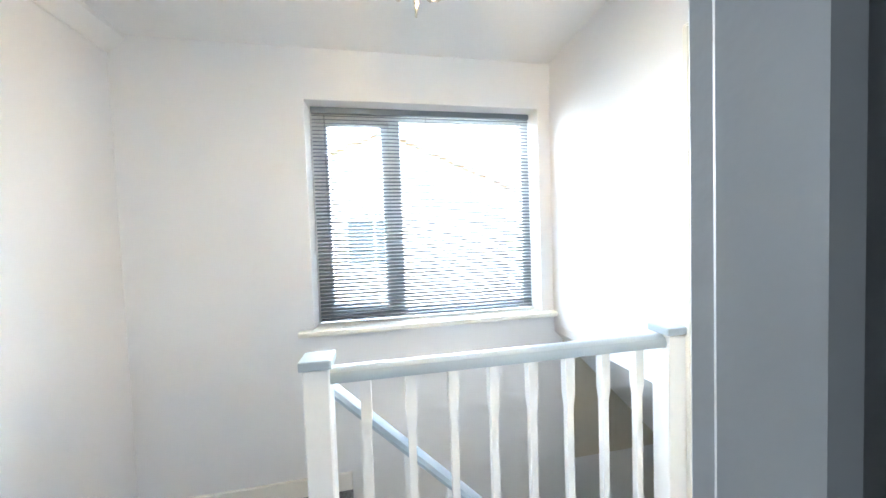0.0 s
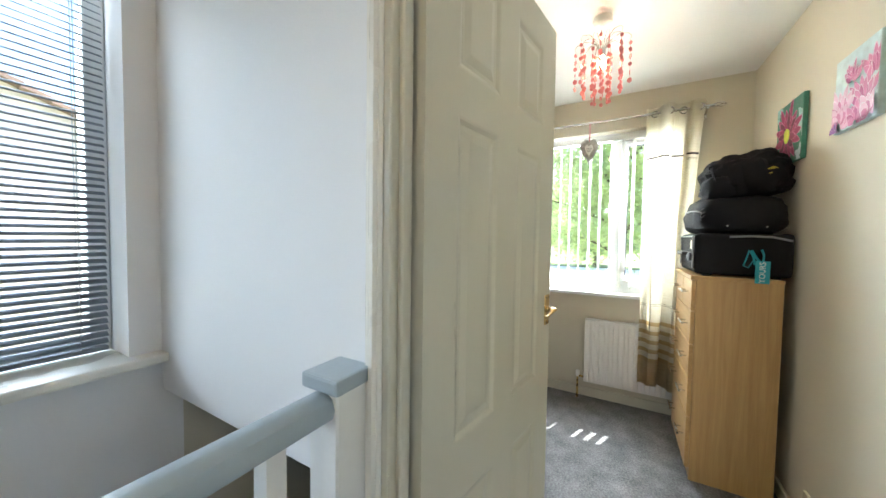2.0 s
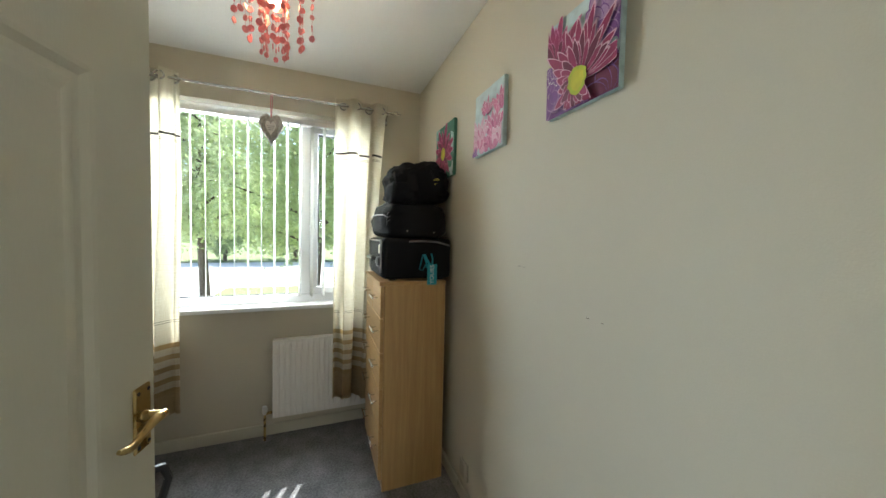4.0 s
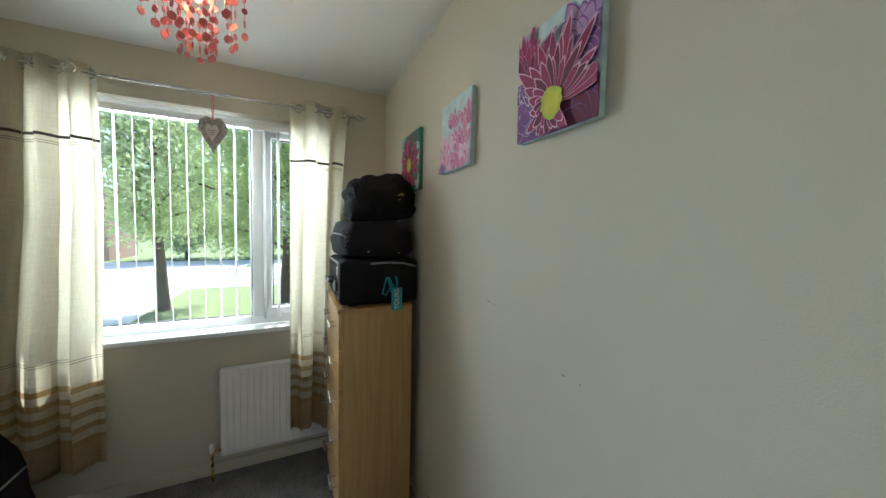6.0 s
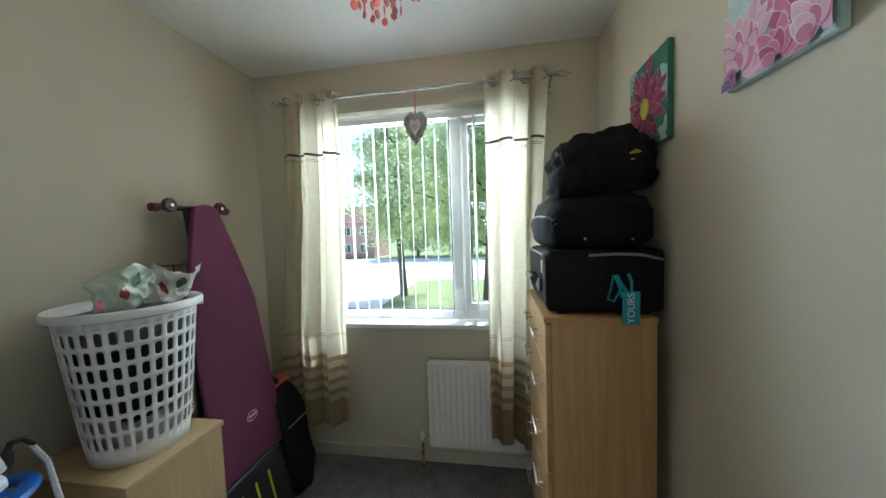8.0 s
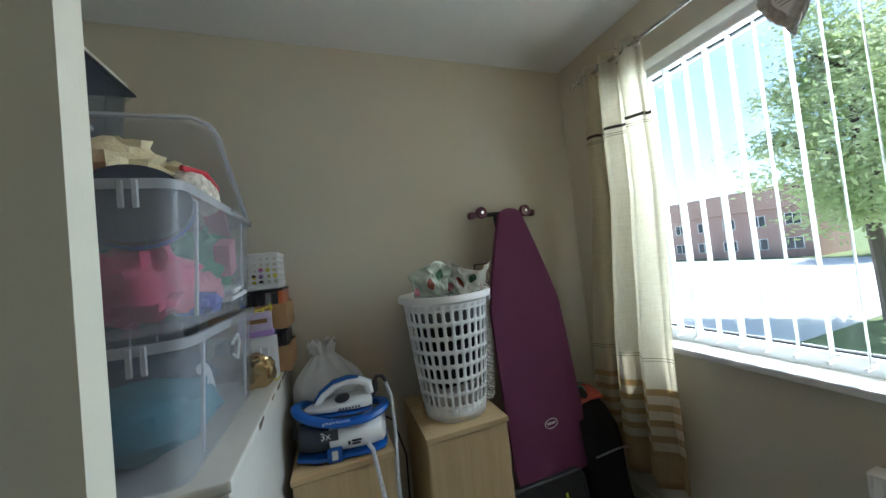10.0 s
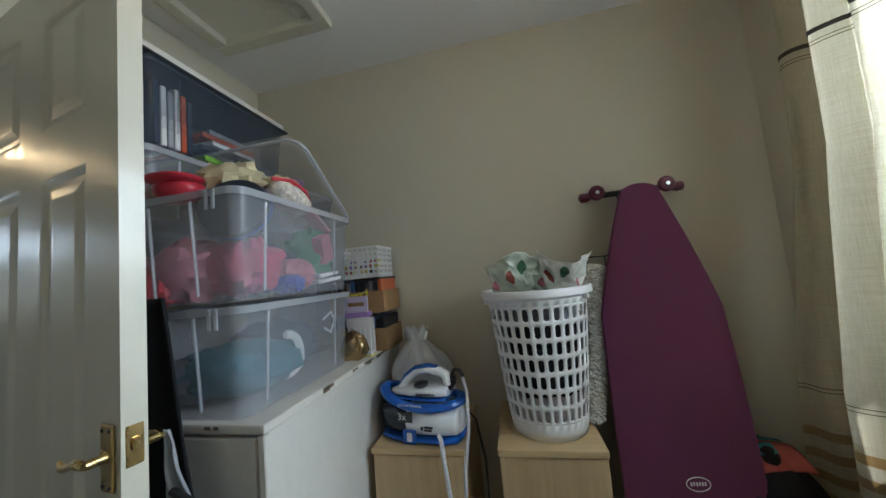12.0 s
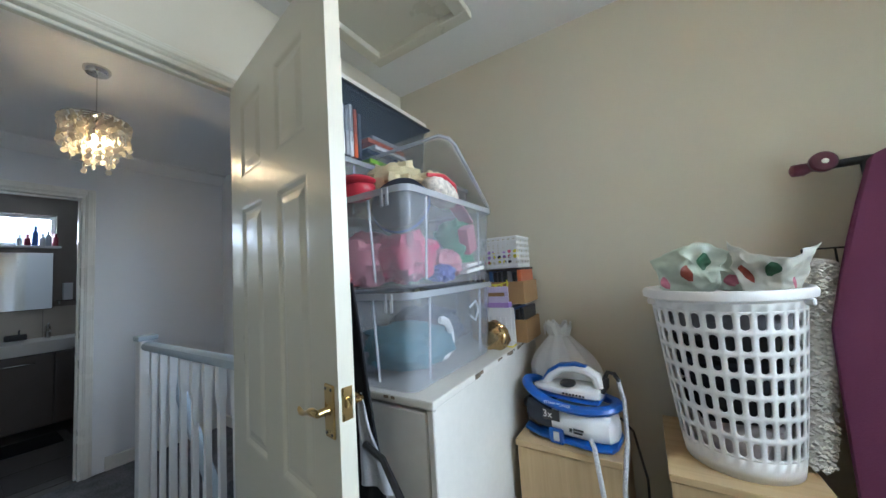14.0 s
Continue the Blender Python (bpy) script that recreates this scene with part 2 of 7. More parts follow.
def blob(bm, centre, size, power=2.6, lump=0.06, freq=5.0, nu=28, nv=16, m=None, seed=0.0, flat_bottom=None):
    """A padded, uneven box-like body (superellipsoid with folds)."""
    c = Vector(centre)
    made, rows = [], []
    for j in range(nv + 1):
        th = -math.pi / 2 + math.pi * j / nv
        row = []
        for i in range(nu):
            ph = 2 * math.pi * i / nu
            ce, se = math.cos(th), math.sin(th)
            sg = lambda v, e: math.copysign(abs(v) ** e, v)
            e = 2 / power
            p = Vector((sg(ce, e) * sg(math.cos(ph), e), sg(ce, e) * sg(math.sin(ph), e), sg(se, e)))
            k = 1 + lump * noise.fractal(p * freq * 0.5 + Vector((seed, seed * 1.7, 0)), 1.0, 2.0, 3)
            p = Vector((p.x * size[0], p.y * size[1], p.z * size[2])) * k
            if flat_bottom is not None:
                p.z = max(p.z, -flat_bottom)
            row.append(bm.verts.new(c + p))
        rows.append(row)
        made += row
    for r0, r1 in zip(rows, rows[1:]):
        for k in range(nu):
            bm.faces.new((r0[k], r0[(k + 1) % nu], r1[(k + 1) % nu], r1[k]))
    bmesh.ops.remove_doubles(bm, verts=made, dist=1e-5)
    made = [v for v in made if v.is_valid]
    if m is not None:
        bmesh.ops.transform(bm, matrix=m, verts=made)
    return bm


def bmn():
    return bmesh.new()


def panel_wall(name, axis, at, thick, u0, u1, z0, z1, holes, material, label, category="wall"):
    """A wall in the plane axis = at, thick to the plus side, with openings (u0, u1, z0, z1) right through it."""
    us = sorted({u0, u1, *[h[0] for h in holes], *[h[1] for h in holes]})
    zs = sorted({z0, z1, *[h[2] for h in holes], *[h[3] for h in holes]})
    us, zs = [u for u in us if u0 <= u <= u1], [z for z in zs if z0 <= z <= z1]
    solid = lambda i, j: 0 <= i < len(us) - 1 and 0 <= j < len(zs) - 1 and not any(
        h[0] < (us[i] + us[i + 1]) / 2 < h[1] and h[2] < (zs[j] + zs[j + 1]) / 2 < h[3] for h in holes)
    P = (lambda u, d, z: (at + d, u, z)) if axis == "x" else (lambda u, d, z: (u, at + d, z))
    bm = bmn()
    quad = lambda *c: bm.faces.new([bm.verts.new(P(*k)) for k in c])
    for i in range(len(us) - 1):
        for j in range(len(zs) - 1):
            if not solid(i, j):
                continue
            a, b, c, d = us[i], us[i + 1], zs[j], zs[j + 1]
            for dd in (0, thick):
                quad((a, dd, c), (b, dd, c), (b, dd, d), (a, dd, d))
            if not solid(i - 1, j):
                quad((a, 0, c), (a, thick, c), (a, thick, d), (a, 0, d))
            if not solid(i + 1, j):
                quad((b, 0, c), (b, thick, c), (b, thick, d), (b, 0, d))
            if not solid(i, j - 1):
                quad((a, 0, c), (b, 0, c), (b, thick, c), (a, thick, c))
            if not solid(i, j + 1):
                quad((a, 0, d), (b, 0, d), (b, thick, d), (a, thick, d))
    bmesh.ops.remove_doubles(bm, verts=bm.verts, dist=1e-5)
    return structure(name, bm, material, label, category)


# ---- the structure ----
H, XW, YN = 2.42, 2.30, 2.05
DY0, DY1, DH = 0.410, 1.127, 2.04          # bedroom doorway
WX, LS = -2.40, 0.31                     # landing: west wall, south wall
BOXX, BOXY, BOXZ = 0.676, 1.190, 1.0      # boxed-in stair head

panel_wall("wall_south", "y", -0.12, 0.12, -0.054, XW, -0.05, H, [], WALL, "cream painted plaster wall with light scuffs")
panel_wall("wall_north", "y", YN, 0.25, -0.054, XW, -0.05, H, [], WALL, "cream painted plaster wall behind the ironing board")
panel_wall("wall_east", "x", XW, 0.26, -0.12, YN + 0.25, -0.05, H, [(0.33, 1.70, 0.852, 2.15)], WALL, "cream painted window wall")
panel_wall("wall_west", "x", -0.11, 0.056, -0.12, YN, -2.7, H, [(DY0, DY1, -0.03, DH), (1.24, YN, -3, 0.83), (-1, DY0, -3, -0.2)], WHITE_WALL,
           "white painted partition wall with the doorway")
# cream skin on the bedroom's side of the partition
panel_wall("wall_west_lining", "x", -0.054, 0.006, 0.0, YN, 0.0, H, [(DY0, DY1, -1, DH), (BOXY, YN, -1, BOXZ)], WALL, "cream painted plaster on the partition")
panel_wall("wall_landing_north", "y", YN, 0.26, WX - 0.1, -0.054, -2.7, H, [(-1.525, -0.19, 0.90, 2.15)], WHITE_WALL, "white painted landing wall with the window")
panel_wall("wall_landing_west", "x", WX - 0.1, 0.1, -0.6, YN, -0.05, H, [(0.42, 1.125, -0.05, 2.07)], WHITE_WALL, "white painted landing wall beside the bathroom door")
panel_wall("wall_landing_south", "y", LS - 0.05, 0.05, WX, -0.10, -0.05, H, [(-1.75, -1.02, -0.05, 2.0)], WHITE_WALL, "white painted landing wall with a doorway")
bm = bmn()
box(bm, -4.8, XW + 0.26, -2.0, YN + 0.26, H, H + 0.12)
structure("ceiling", bm, CEIL, "white painted plaster ceiling", "ceiling")
bm = bmn()
box(bm, -0.054, XW, 0.0, BOXY, -0.12, 0.0)
box(bm, BOXX, XW, BOXY, YN, -0.12, 0.0)
box(bm, -0.11, -0.054, DY0, DY1, -0.12, 0.0)
structure("floor", bm, CARPET, "grey twist-pile bedroom carpet", "floor")
bm = bmn()
box(bm, WX, -0.11, LS, 1.24, -0.2, 0.0)
box(bm, WX, -1.36, 1.24, YN, -0.2, 0.0)
box(bm, WX, -0.10, -1.9, LS, -0.2, 0.0)
structure("floor_landing", bm, CARPET, "grey carpet on the landing", "floor")

# room behind the walker, closed and plain; its shade is put into the dark grey
SHADEWALL = mat("shaded_emulsion", (0.13, 0.14, 0.15), 0.8, vary=0.06, scale=2, fine=200, bump=0.03, spec=0.2)
panel_wall("wall_back_room_south", "y", -2.0, 0.1, WX, -0.10, -0.05, H, [], SHADEWALL, "wall of the room behind, coloured dark grey for its shade")
panel_wall("wall_back_room_east", "x", -1.0, 0.1, -1.9, LS - 0.05, -0.05, H, [], SHADEWALL, "wall of the room behind, coloured dark grey for its shade")
panel_wall("wall_back_room_west", "x", WX - 0.1, 0.1, -2.0, -0.6, -0.05, H, [], SHADEWALL, "wall of the room behind, coloured dark grey for its shade")

# skirting boards
bm = bmn()
box(bm, XW - 0.016, XW, 0.0, YN, 0.0, 0.075, 0.004)
structure("baseboard_east", bm, DOORPAINT, "cream gloss skirting board", "skirting board")
bm = bmn()
box(bm, -0.04, XW - 0.016, 0.0, 0.016, 0.0, 0.075, 0.004)
structure("baseboard_south", bm, DOORPAINT, "cream gloss skirting board", "skirting board")
bm = bmn()
box(bm, BOXX, XW - 0.016, YN - 0.016, YN, 0.0, 0.075, 0.004)
structure("baseboard_north", bm, DOORPAINT, "cream gloss skirting board", "skirting board")
bm = bmn()
box(bm, WX, WX + 0.016, 1.24, YN, 0.0, 0.1, 0.004)
structure("baseboard_landing_west", bm, GLOSS, "white gloss skirting board", "skirting board")
bm = bmn()
box(bm, WX + 0.016, -1.36, YN - 0.016, YN, 0.0, 0.1, 0.004)
structure("baseboard_landing_north", bm, GLOSS, "white gloss skirting board", "skirting board")


def door_lining(name, axis, at0, at1, u0, u1, h, material, label, arch=(True, True), w=0.06, outer=None, lining=None):
    """Lining, stops and moulded architraves of a doorway through a wall from at0 to at1."""
    ob = thing(name, label=label, category="door frame", kind="structure")
    B = (lambda bm, d0, d1, a, b, c, d, bev: box(bm, d0, d1, a, b, c, d, bev)) if axis == "x" else (lambda bm, d0, d1, a, b, c, d, bev: box(bm, a, b, d0, d1, c, d, bev))
    t = 0.022
    for nm, a, b, c, d in (("jamb", u0, u0 + t, 0, h), ("jamb", u1 - t, u1, 0, h), ("head", u0 + t, u1 - t, h - t, h)):
        bm = bmn()
        B(bm, at0 - 0.004, at1 + 0.004, a, b, c, d, 0.003)
        part(nm, bm, lining or material, ob)
    mid = (at0 + at1) / 2
    for nm, a, b, c, d in (("stop", u0 + t, u0 + t + 0.012, 0, h - t), ("stop", u1 - t - 0.012, u1 - t, 0, h - t), ("stop", u0 + t, u1 - t, h - t - 0.012, h - t)):
        bm = bmn()
        B(bm, mid - 0.014, mid + 0.012, a, b, c, d, 0.003)
        part(nm, bm, lining or material, ob)
    for side, on in ((at0, arch[0]), (at1, arch[1])):
        if not on:
            continue
        s = -1 if side == at0 else 1
        for lo, hi, dep in ((0.006, w, 0.012), (0.014, w - 0.012, 0.018)):
            d0, d1 = sorted((side, side + s * dep))
            for nm, a, b, c, d in (("architrave", u0 - hi + 0.012, u0 + 0.012 - lo, 0, h + hi - 0.012), ("architrave", u1 - 0.012 + lo, u1 - 0.012 + hi, 0, h + hi - 0.012),
                                   ("architrave", u0 - lo + 0.0121, u1 + lo - 0.0121, h - 0.012 + lo, h + hi - 0.0121)):
                bm = bmn()
                B(bm, d0, d1, a, b, c, d, 0.005)
                part(nm, bm, (outer or material) if side == at0 else material, ob)
    return ob


door_lining("door_frame_bedroom", "x", -0.11, -0.048, DY0, DY1, DH, DOORPAINT, "cream gloss door lining, white architrave towards the landing", w=0.045, outer=GLOSS)
door_lining("door_frame_bathroom", "x", WX - 0.10, WX, 0.42, 1.125, 2.07, GLOSS, "white gloss bathroom door lining with architrave")
# shade on the back room's jamb is painted in as the lining's grey
door_lining("door_frame_back_room", "y", LS - 0.05, LS, -1.75, -1.02, 2.0, GLOSS, "door lining coloured grey for its shade, with white moulded architrave", lining=mat("shaded_gloss_lining", (0.26, 0.27, 0.28), 0.4, vary=0.05, scale=3, fine=80, bump=0.03))


# ---- windows ----
def frame_bars(ob, axis, at0, at1, u0, u1, z0, z1, w, material, name="window_frame"):
    B = (lambda bm, a, b, c, d: box(bm, at0, at1, a, b, c, d, 0.006, 2)) if axis == "x" else (lambda bm, a, b, c, d: box(bm, a, b, at0, at1, c, d, 0.006, 2))
    for a, b, c, d in ((u0, u1, z0, z0 + w), (u0, u1, z1 - w, z1), (u0, u0 + w, z0 + w, z1 - w), (u1 - w, u1, z0 + w, z1 - w)):
        bm = bmn()
        B(bm, a, b, c, d)
        part(name, bm, material, ob)


GASKET = mat("black_rubber_gasket", (0.02, 0.02, 0.02), 0.6, bump=0.0)
win = thing("window_1", (XW + 0.1, 1.015, 0.868), label="white plastic framed bedroom window above the radiator", category="window", kind="structure")
X0, X1 = XW + 0.075, XW + 0.145
frame_bars(win, "x", X0, X1, 0.33, 1.70, 0.868, 2.15, 0.055, UPVC)
bm = bmn()
box(bm, X0, X1, 0.765, 0.825, 0.923, 2.095, 0.006, 2)
part("mullion", bm, UPVC, win)
frame_bars(win, "x", X0 - 0.012, X1 - 0.01, 0.385, 0.765, 0.923, 2.095, 0.05, UPVC, "casement")
for a, b in ((0.435, 0.715), (0.825, 1.645)):
    c, d = (0.973, 2.045) if a < 0.5 else (0.923, 2.095)
    frame_bars(win, "x", X0 + 0.018, X1 - 0.03, a, b, c, d, 0.007, GASKET, "gasket")
    bm = bmn()
    box(bm, X0 + 0.028, X0 + 0.034, a, b, c, d)
    part("pane", bm, GLASS, win, shadow=False)
bm = bmn()
box(bm, X0 - 0.022, X0 - 0.012, 0.735, 0.757, 1.43, 1.53, 0.003)
tube(bm, [(X0 - 0.03, 0.746, 1.49), (X0 - 0.045, 0.744, 1.46), (X0 - 0.045, 0.735, 1.36)], [0.008, 0.009, 0.006], 8)
part("window_handle", bm, UPVC, win, "white lever window handle", True)
bm = bmn()
box(bm, XW - 0.045, XW + 0.075, 0.29, 1.74, 0.840, 0.868, 0.008, 2)
part("window_sill", bm, UPVC, win, "white window board")
bm = bmn()
box(bm, X1, XW + 0.34, 0.33, 1.70, 0.82, 0.868, 0.006)
part("outer_sill", bm, UPVC, win)

blind = thing("vertical_blind", (XW + 0.03, 1.0, 2.09), label="white vertical slat blind turned open in the window", category="blind")
bm = bmn()
box(bm, XW + 0.012, XW + 0.05, 0.34, 1.69, 2.075, 2.11, 0.004)
part("headrail", bm, UPVC, blind)
for i in range(18):
    y = 0.37 + i * 0.0765
    bm = bmn()
    a = radians(-15 + 3 * math.sin(i * 2.3))
    dx, dy = math.cos(a) * 0.037, math.sin(a) * 0.037
    sheet(bm, lambda u, v: (XW + 0.03 + (u - 0.5) * 2 * dx, y - (u - 0.5) * 2 * dy + 0.004 * math.sin(math.pi * u), 0.915 + v * 1.16), 4, 1)
    s = part("slat", bm, SLAT, blind, smooth=True)
    s.modifiers.new("thickness", "SOLIDIFY").thickness = 0.0008
    bm = bmn()
    box(bm, XW + 0.03 - dx, XW + 0.03 + dx, y - 0.0025, y + 0.0025, 0.905, 0.917, m=None)
    part("bottom_weight", bm, UPVC, blind)

win = thing("window_2", (-0.86, YN + 0.15, 0.915), label="white plastic framed landing window", category="window", kind="structure")
Y0, Y1 = YN + 0.14, YN + 0.21
frame_bars(win, "y", Y0, Y1, -1.525, -0.19, 0.915, 2.15, 0.05, UPVC)
bm = bmn()
box(bm, -1.085, -1.015, Y0, Y1, 0.965, 2.10, 0.006, 2)
part("mullion", bm, UPVC, win)
frame_bars(win, "y", Y0 - 0.01, Y1 - 0.01, -1.475, -1.085, 0.965, 2.10, 0.045, UPVC, "casement")
for a, b, c, d in ((-1.43, -1.13, 1.01, 2.055), (-1.015, -0.24, 0.965, 2.10)):
    bm = bmn()
    box(bm, a, b, Y0 + 0.028, Y0 + 0.034, c, d)
    part("pane", bm, GLASS, win, shadow=False)
bm = bmn()
box(bm, -1.60, -0.105, YN - 0.05, Y0, 0.885, 0.915, 0.008, 2)
part("window_sill", bm, GLOSS, win, "white painted window board")
bm = bmn()
box(bm, -1.115, -1.10, Y0 - 0.022, Y0 - 0.01, 1.45, 1.55, 0.003)
tube(bm, [(-1.108, Y0 - 0.03, 1.52), (-1.108, Y0 - 0.04, 1.4)], 0.007, 8)
part("window_handle", bm, UPVC, win, smooth=True)

blind = thing("venetian_blind", (-0.86, YN + 0.1, 2.15), label="grey aluminium venetian blind lowered with slats open", category="blind")
bm = bmn()
box(bm, -1.51, -0.205, YN + 0.085, YN + 0.115, 2.115, 2.148, 0.003)
part("headrail", bm, ALU, blind)
bm = bmn()
box(bm, -1.505, -0.21, YN + 0.088, YN + 0.112, 0.930, 0.944, 0.003)
part("bottom_rail", bm, ALU, blind)
bm = bmn()
sheet(bm, lambda u, v: (-1.505 + 1.295 * u, YN + 0.1 + (v - 0.5) * 0.024, 0.0035 * math.sin(math.pi * v) + (v - 0.5) * 0.0115), 1, 4)
first = part("slat", bm, ALU, blind, smooth=True)
first.modifiers.new("thickness", "SOLIDIFY").thickness = 0.0006
first.location.z = 0.958
for i in range(1, 56):
    o = first.copy()
    scene.collection.objects.link(o)
    o.location.z = 0.958 + i * 0.0208
for x in (-1.44, -0.86, -0.27):
    bm = bmn()
    tube(bm, [(x, YN + 0.087, 0.94), (x, YN + 0.087, 2.12)], 0.0012, 5)
    tube(bm, [(x, YN + 0.113, 0.94), (x, YN + 0.113, 2.12)], 0.0012, 5)
    part("ladder_cord", bm, ALU, blind)


# ---- six-panel doors ----
def lever_set(ob, x, y_face, z, s, material=BRASS):
    """Backplate, screws and scrolled lever on a door face; s is the face's side."""
    bm = bmn()
    box(bm, x - 0.018, x + 0.018, min(y_face, y_face + s * 0.005), max(y_face, y_face + s * 0.005), z - 0.055, z + 0.05, 0.002)
    plate = part("handle_plate", bm, material, ob, "aged brass backplate", local=True)
    bm = bmn()
    tube(bm, [(x, y_face, z), (x, y_face + s * 0.012, z), (x, y_face + s * 0.030, z)], [0.011, 0.008, 0.0075], 12)
    pts = [(x + 0.006, y_face + s * 0.031, z + 0.001), (x - 0.011, y_face + s * 0.033, z + 0.003), (x - 0.026, y_face + s * 0.032, z + 0.001), (x - 0.041, y_face + s * 0.031, z - 0.005),
           (x - 0.055, y_face + s * 0.030, z - 0.010), (x - 0.068, y_face + s * 0.030, z - 0.012), (x - 0.079, y_face + s * 0.029, z - 0.008), (x - 0.085, y_face + s * 0.028, z - 0.005)]
    tube(bm, pts, [0.006, 0.008, 0.007, 0.005, 0.0055, 0.006, 0.005, 0.003], 10)
    part("lever", bm, material, plate, "scrolled brass lever", True, local=True)
    for zz in (z - 0.046, z + 0.041):
        for dx in (-0.011, 0.011):
            bm = bmn()
            tube(bm, [(x + dx, y_face + s * 0.004, zz), (x + dx, y_face + s * 0.0062, zz)], 0.0032, 8)
            part("screw", bm, DARKRUBBER, plate, local=True)


def panel_door(name, m, w, h, material, label):
    """A moulded six-panel door, hinge edge at its origin, running along +x."""
    th = 0.036
    ob = thing(name, m=m, label=label, category="door", kind="structure")
    bm = bmn()
    box(bm, 0, w, -th / 2 + 0.006, th / 2 - 0.006, 0.008, h)
    part("core", bm, material, ob, local=True)
    sw, mw = 0.105, 0.10
    cols = ((sw, w / 2 - mw / 2), (w / 2 + mw / 2, w - sw))
    rows = ((0.21, 0.69), (0.83, 1.56), (1.66, h - 0.10))
    for s in (-1, 1):
        f0, f1 = sorted((s * (th / 2 - 0.0061), s * th / 2))
        bars = [(0, sw, 0.008, h), (w - sw, w, 0.008, h)]
        zs = [0.008] + [z for r in rows for z in r] + [h]
        bars += [(sw, w - sw, zs[k], zs[k + 1]) for k in range(0, len(zs), 2)]
        bars += [(w / 2 - mw / 2, w / 2 + mw / 2, *r) for r in rows]
        bm = bmn()
        for a, b, c, d in bars:
            box(bm, a, b, f0, f1, c, d)
        part("stiles_and_rails", bm, material, ob, local=True)
        for c0, c1 in cols:
            for r0, r1 in rows:
                bm = bmn()
                y0, yt, yf = s * (th / 2 - 0.0062), s * (th / 2 - 0.0005), s * (th / 2 - 0.004)
                loops = []
                for inset, y in ((0.0, s * th / 2), (0.006, s * (th / 2 - 0.001)), (0.016, s * (th / 2 - 0.0058)), (0.026, s * (th / 2 - 0.0058)), (0.046, s * (th / 2 - 0.0008)), (0.05, s * (th / 2 - 0.0006))):
                    loops.append([bm.verts.new(p) for p in ((c0 + inset, y, r0 + inset), (c1 - inset, y, r0 + inset), (c1 - inset, y, r1 - inset), (c0 + inset, y, r1 - inset))])
                for l0, l1 in zip(loops, loops[1:]):
                    for k in range(4):
                        bm.faces.new((l0[k], l0[(k + 1) % 4], l1[(k + 1) % 4], l1[k]))
                bm.faces.new(loops[-1])
                part("panel", bm, material, ob, local=True)
    return ob


door = panel_door("door_1", pose(-0.045, 1.094, 0.0, 0, 0, -9.7), 0.672, 2.012, DOORPAINT, "open cream gloss six-panel bedroom door")
lever_set(door, 0.640, -0.018, 1.05, -1)
lever_set(door, 0.640, 0.018, 1.05, 1)
bm = bmn()
box(bm, 0.671, 0.674, -0.012, 0.012, 1.03, 1.095, 0.001)
part("latch_plate", bm, BRASS, door, "brass latch plate", local=True)
bm = bmn()
box(bm, 0.671, 0.681, -0.006, 0.006, 1.055, 1.075, 0.002)
part("latch", bm, BRASS, door, local=True)
for z in (0.20, 1.84):
    bm = bmn()
    tube(bm, [(-0.008, 0.022, z - 0.045), (-0.008, 0.022, z + 0.045)], 0.006, 8)
    box(bm, -0.004, -0.001, -0.016, 0.02, z - 0.045, z + 0.045)
    part("hinge", bm, BRASS, door, "brass butt hinge", local=True)

# ---- landing: balustrade, stairs, light ----
bal = thing("landing_balustrade", (-0.7, 1.19, 0), label="white spindle balustrade with pale grey handrail on the landing", category="balustrade")


def newel(x, y, top):
    bm = bmn()
    box(bm, x - 0.036, x + 0.036, y - 0.036, y + 0.036, 0.0, top - 0.028, 0.004)
    n = part("newel_post", bm, SPINDLE, bal)
    bm = bmn()
    box(bm, x - 0.045, x + 0.045, y - 0.045, y + 0.045, top - 0.028, top, 0.006, 2)
    part("newel_cap", bm, RAILPAINT, n, "pale grey flat newel cap")


newel(-1.335, 1.19, 1.062)
newel(-0.154, 1.19, 1.055)
bm = bmn()
rail_profile = [(-0.026, 0.0), (0.026, 0.0), (0.030, 0.015), (0.025, 0.032), (0.011, 0.041), (-0.011, 0.041), (-0.025, 0.032), (-0.030, 0.015)]


def rail(bm, a, b):
    a, b = Vector(a), Vector(b)
    r0 = [bm.verts.new((a.x, a.y + p, a.z + q)) for p, q in rail_profile]
    r1 = [bm.verts.new((b.x, b.y + p, b.z + q)) for p, q in rail_profile]
    for k in range(8):
        bm.faces.new((r0[k], r0[(k + 1) % 8], r1[(k + 1) % 8], r1[k]))
    bm.faces.new(r0[::-1])
    bm.faces.new(r1)


rail(bm, (-1.300, 1.19, 0.986), (-0.188, 1.19, 0.984))
part("handrail", bm, RAILPAINT, bal, "pale grey painted handrail", True)
bm = bmn()
box(bm, -1.30, -0.190, 1.165, 1.215, 0.0, 0.028, 0.004)
part("base_rail", bm, SPINDLE, bal)


def spindle(x, y, z0, z1, ob):
    bm = bmn()
    a, b = 0.0155, 0.0115
    prof = [(z0, a), (z0 + 0.13, a), (z0 + 0.17, b), (z1 - 0.17, b), (z1 - 0.13, a), (z1, a)]
    rings = [[bm.verts.new((x + dx * r, y + dy * r, z)) for dx, dy in ((-1, -1), (1, -1), (1, 1), (-1, 1))] for z, r in prof]
    for r0, r1 in zip(rings, rings[1:]):
        for k in range(4):
            bm.faces.new((r0[k], r0[(k + 1) % 4], r1[(k + 1) % 4], r1[k]))
    part("spindle", bm, SPINDLE, ob)


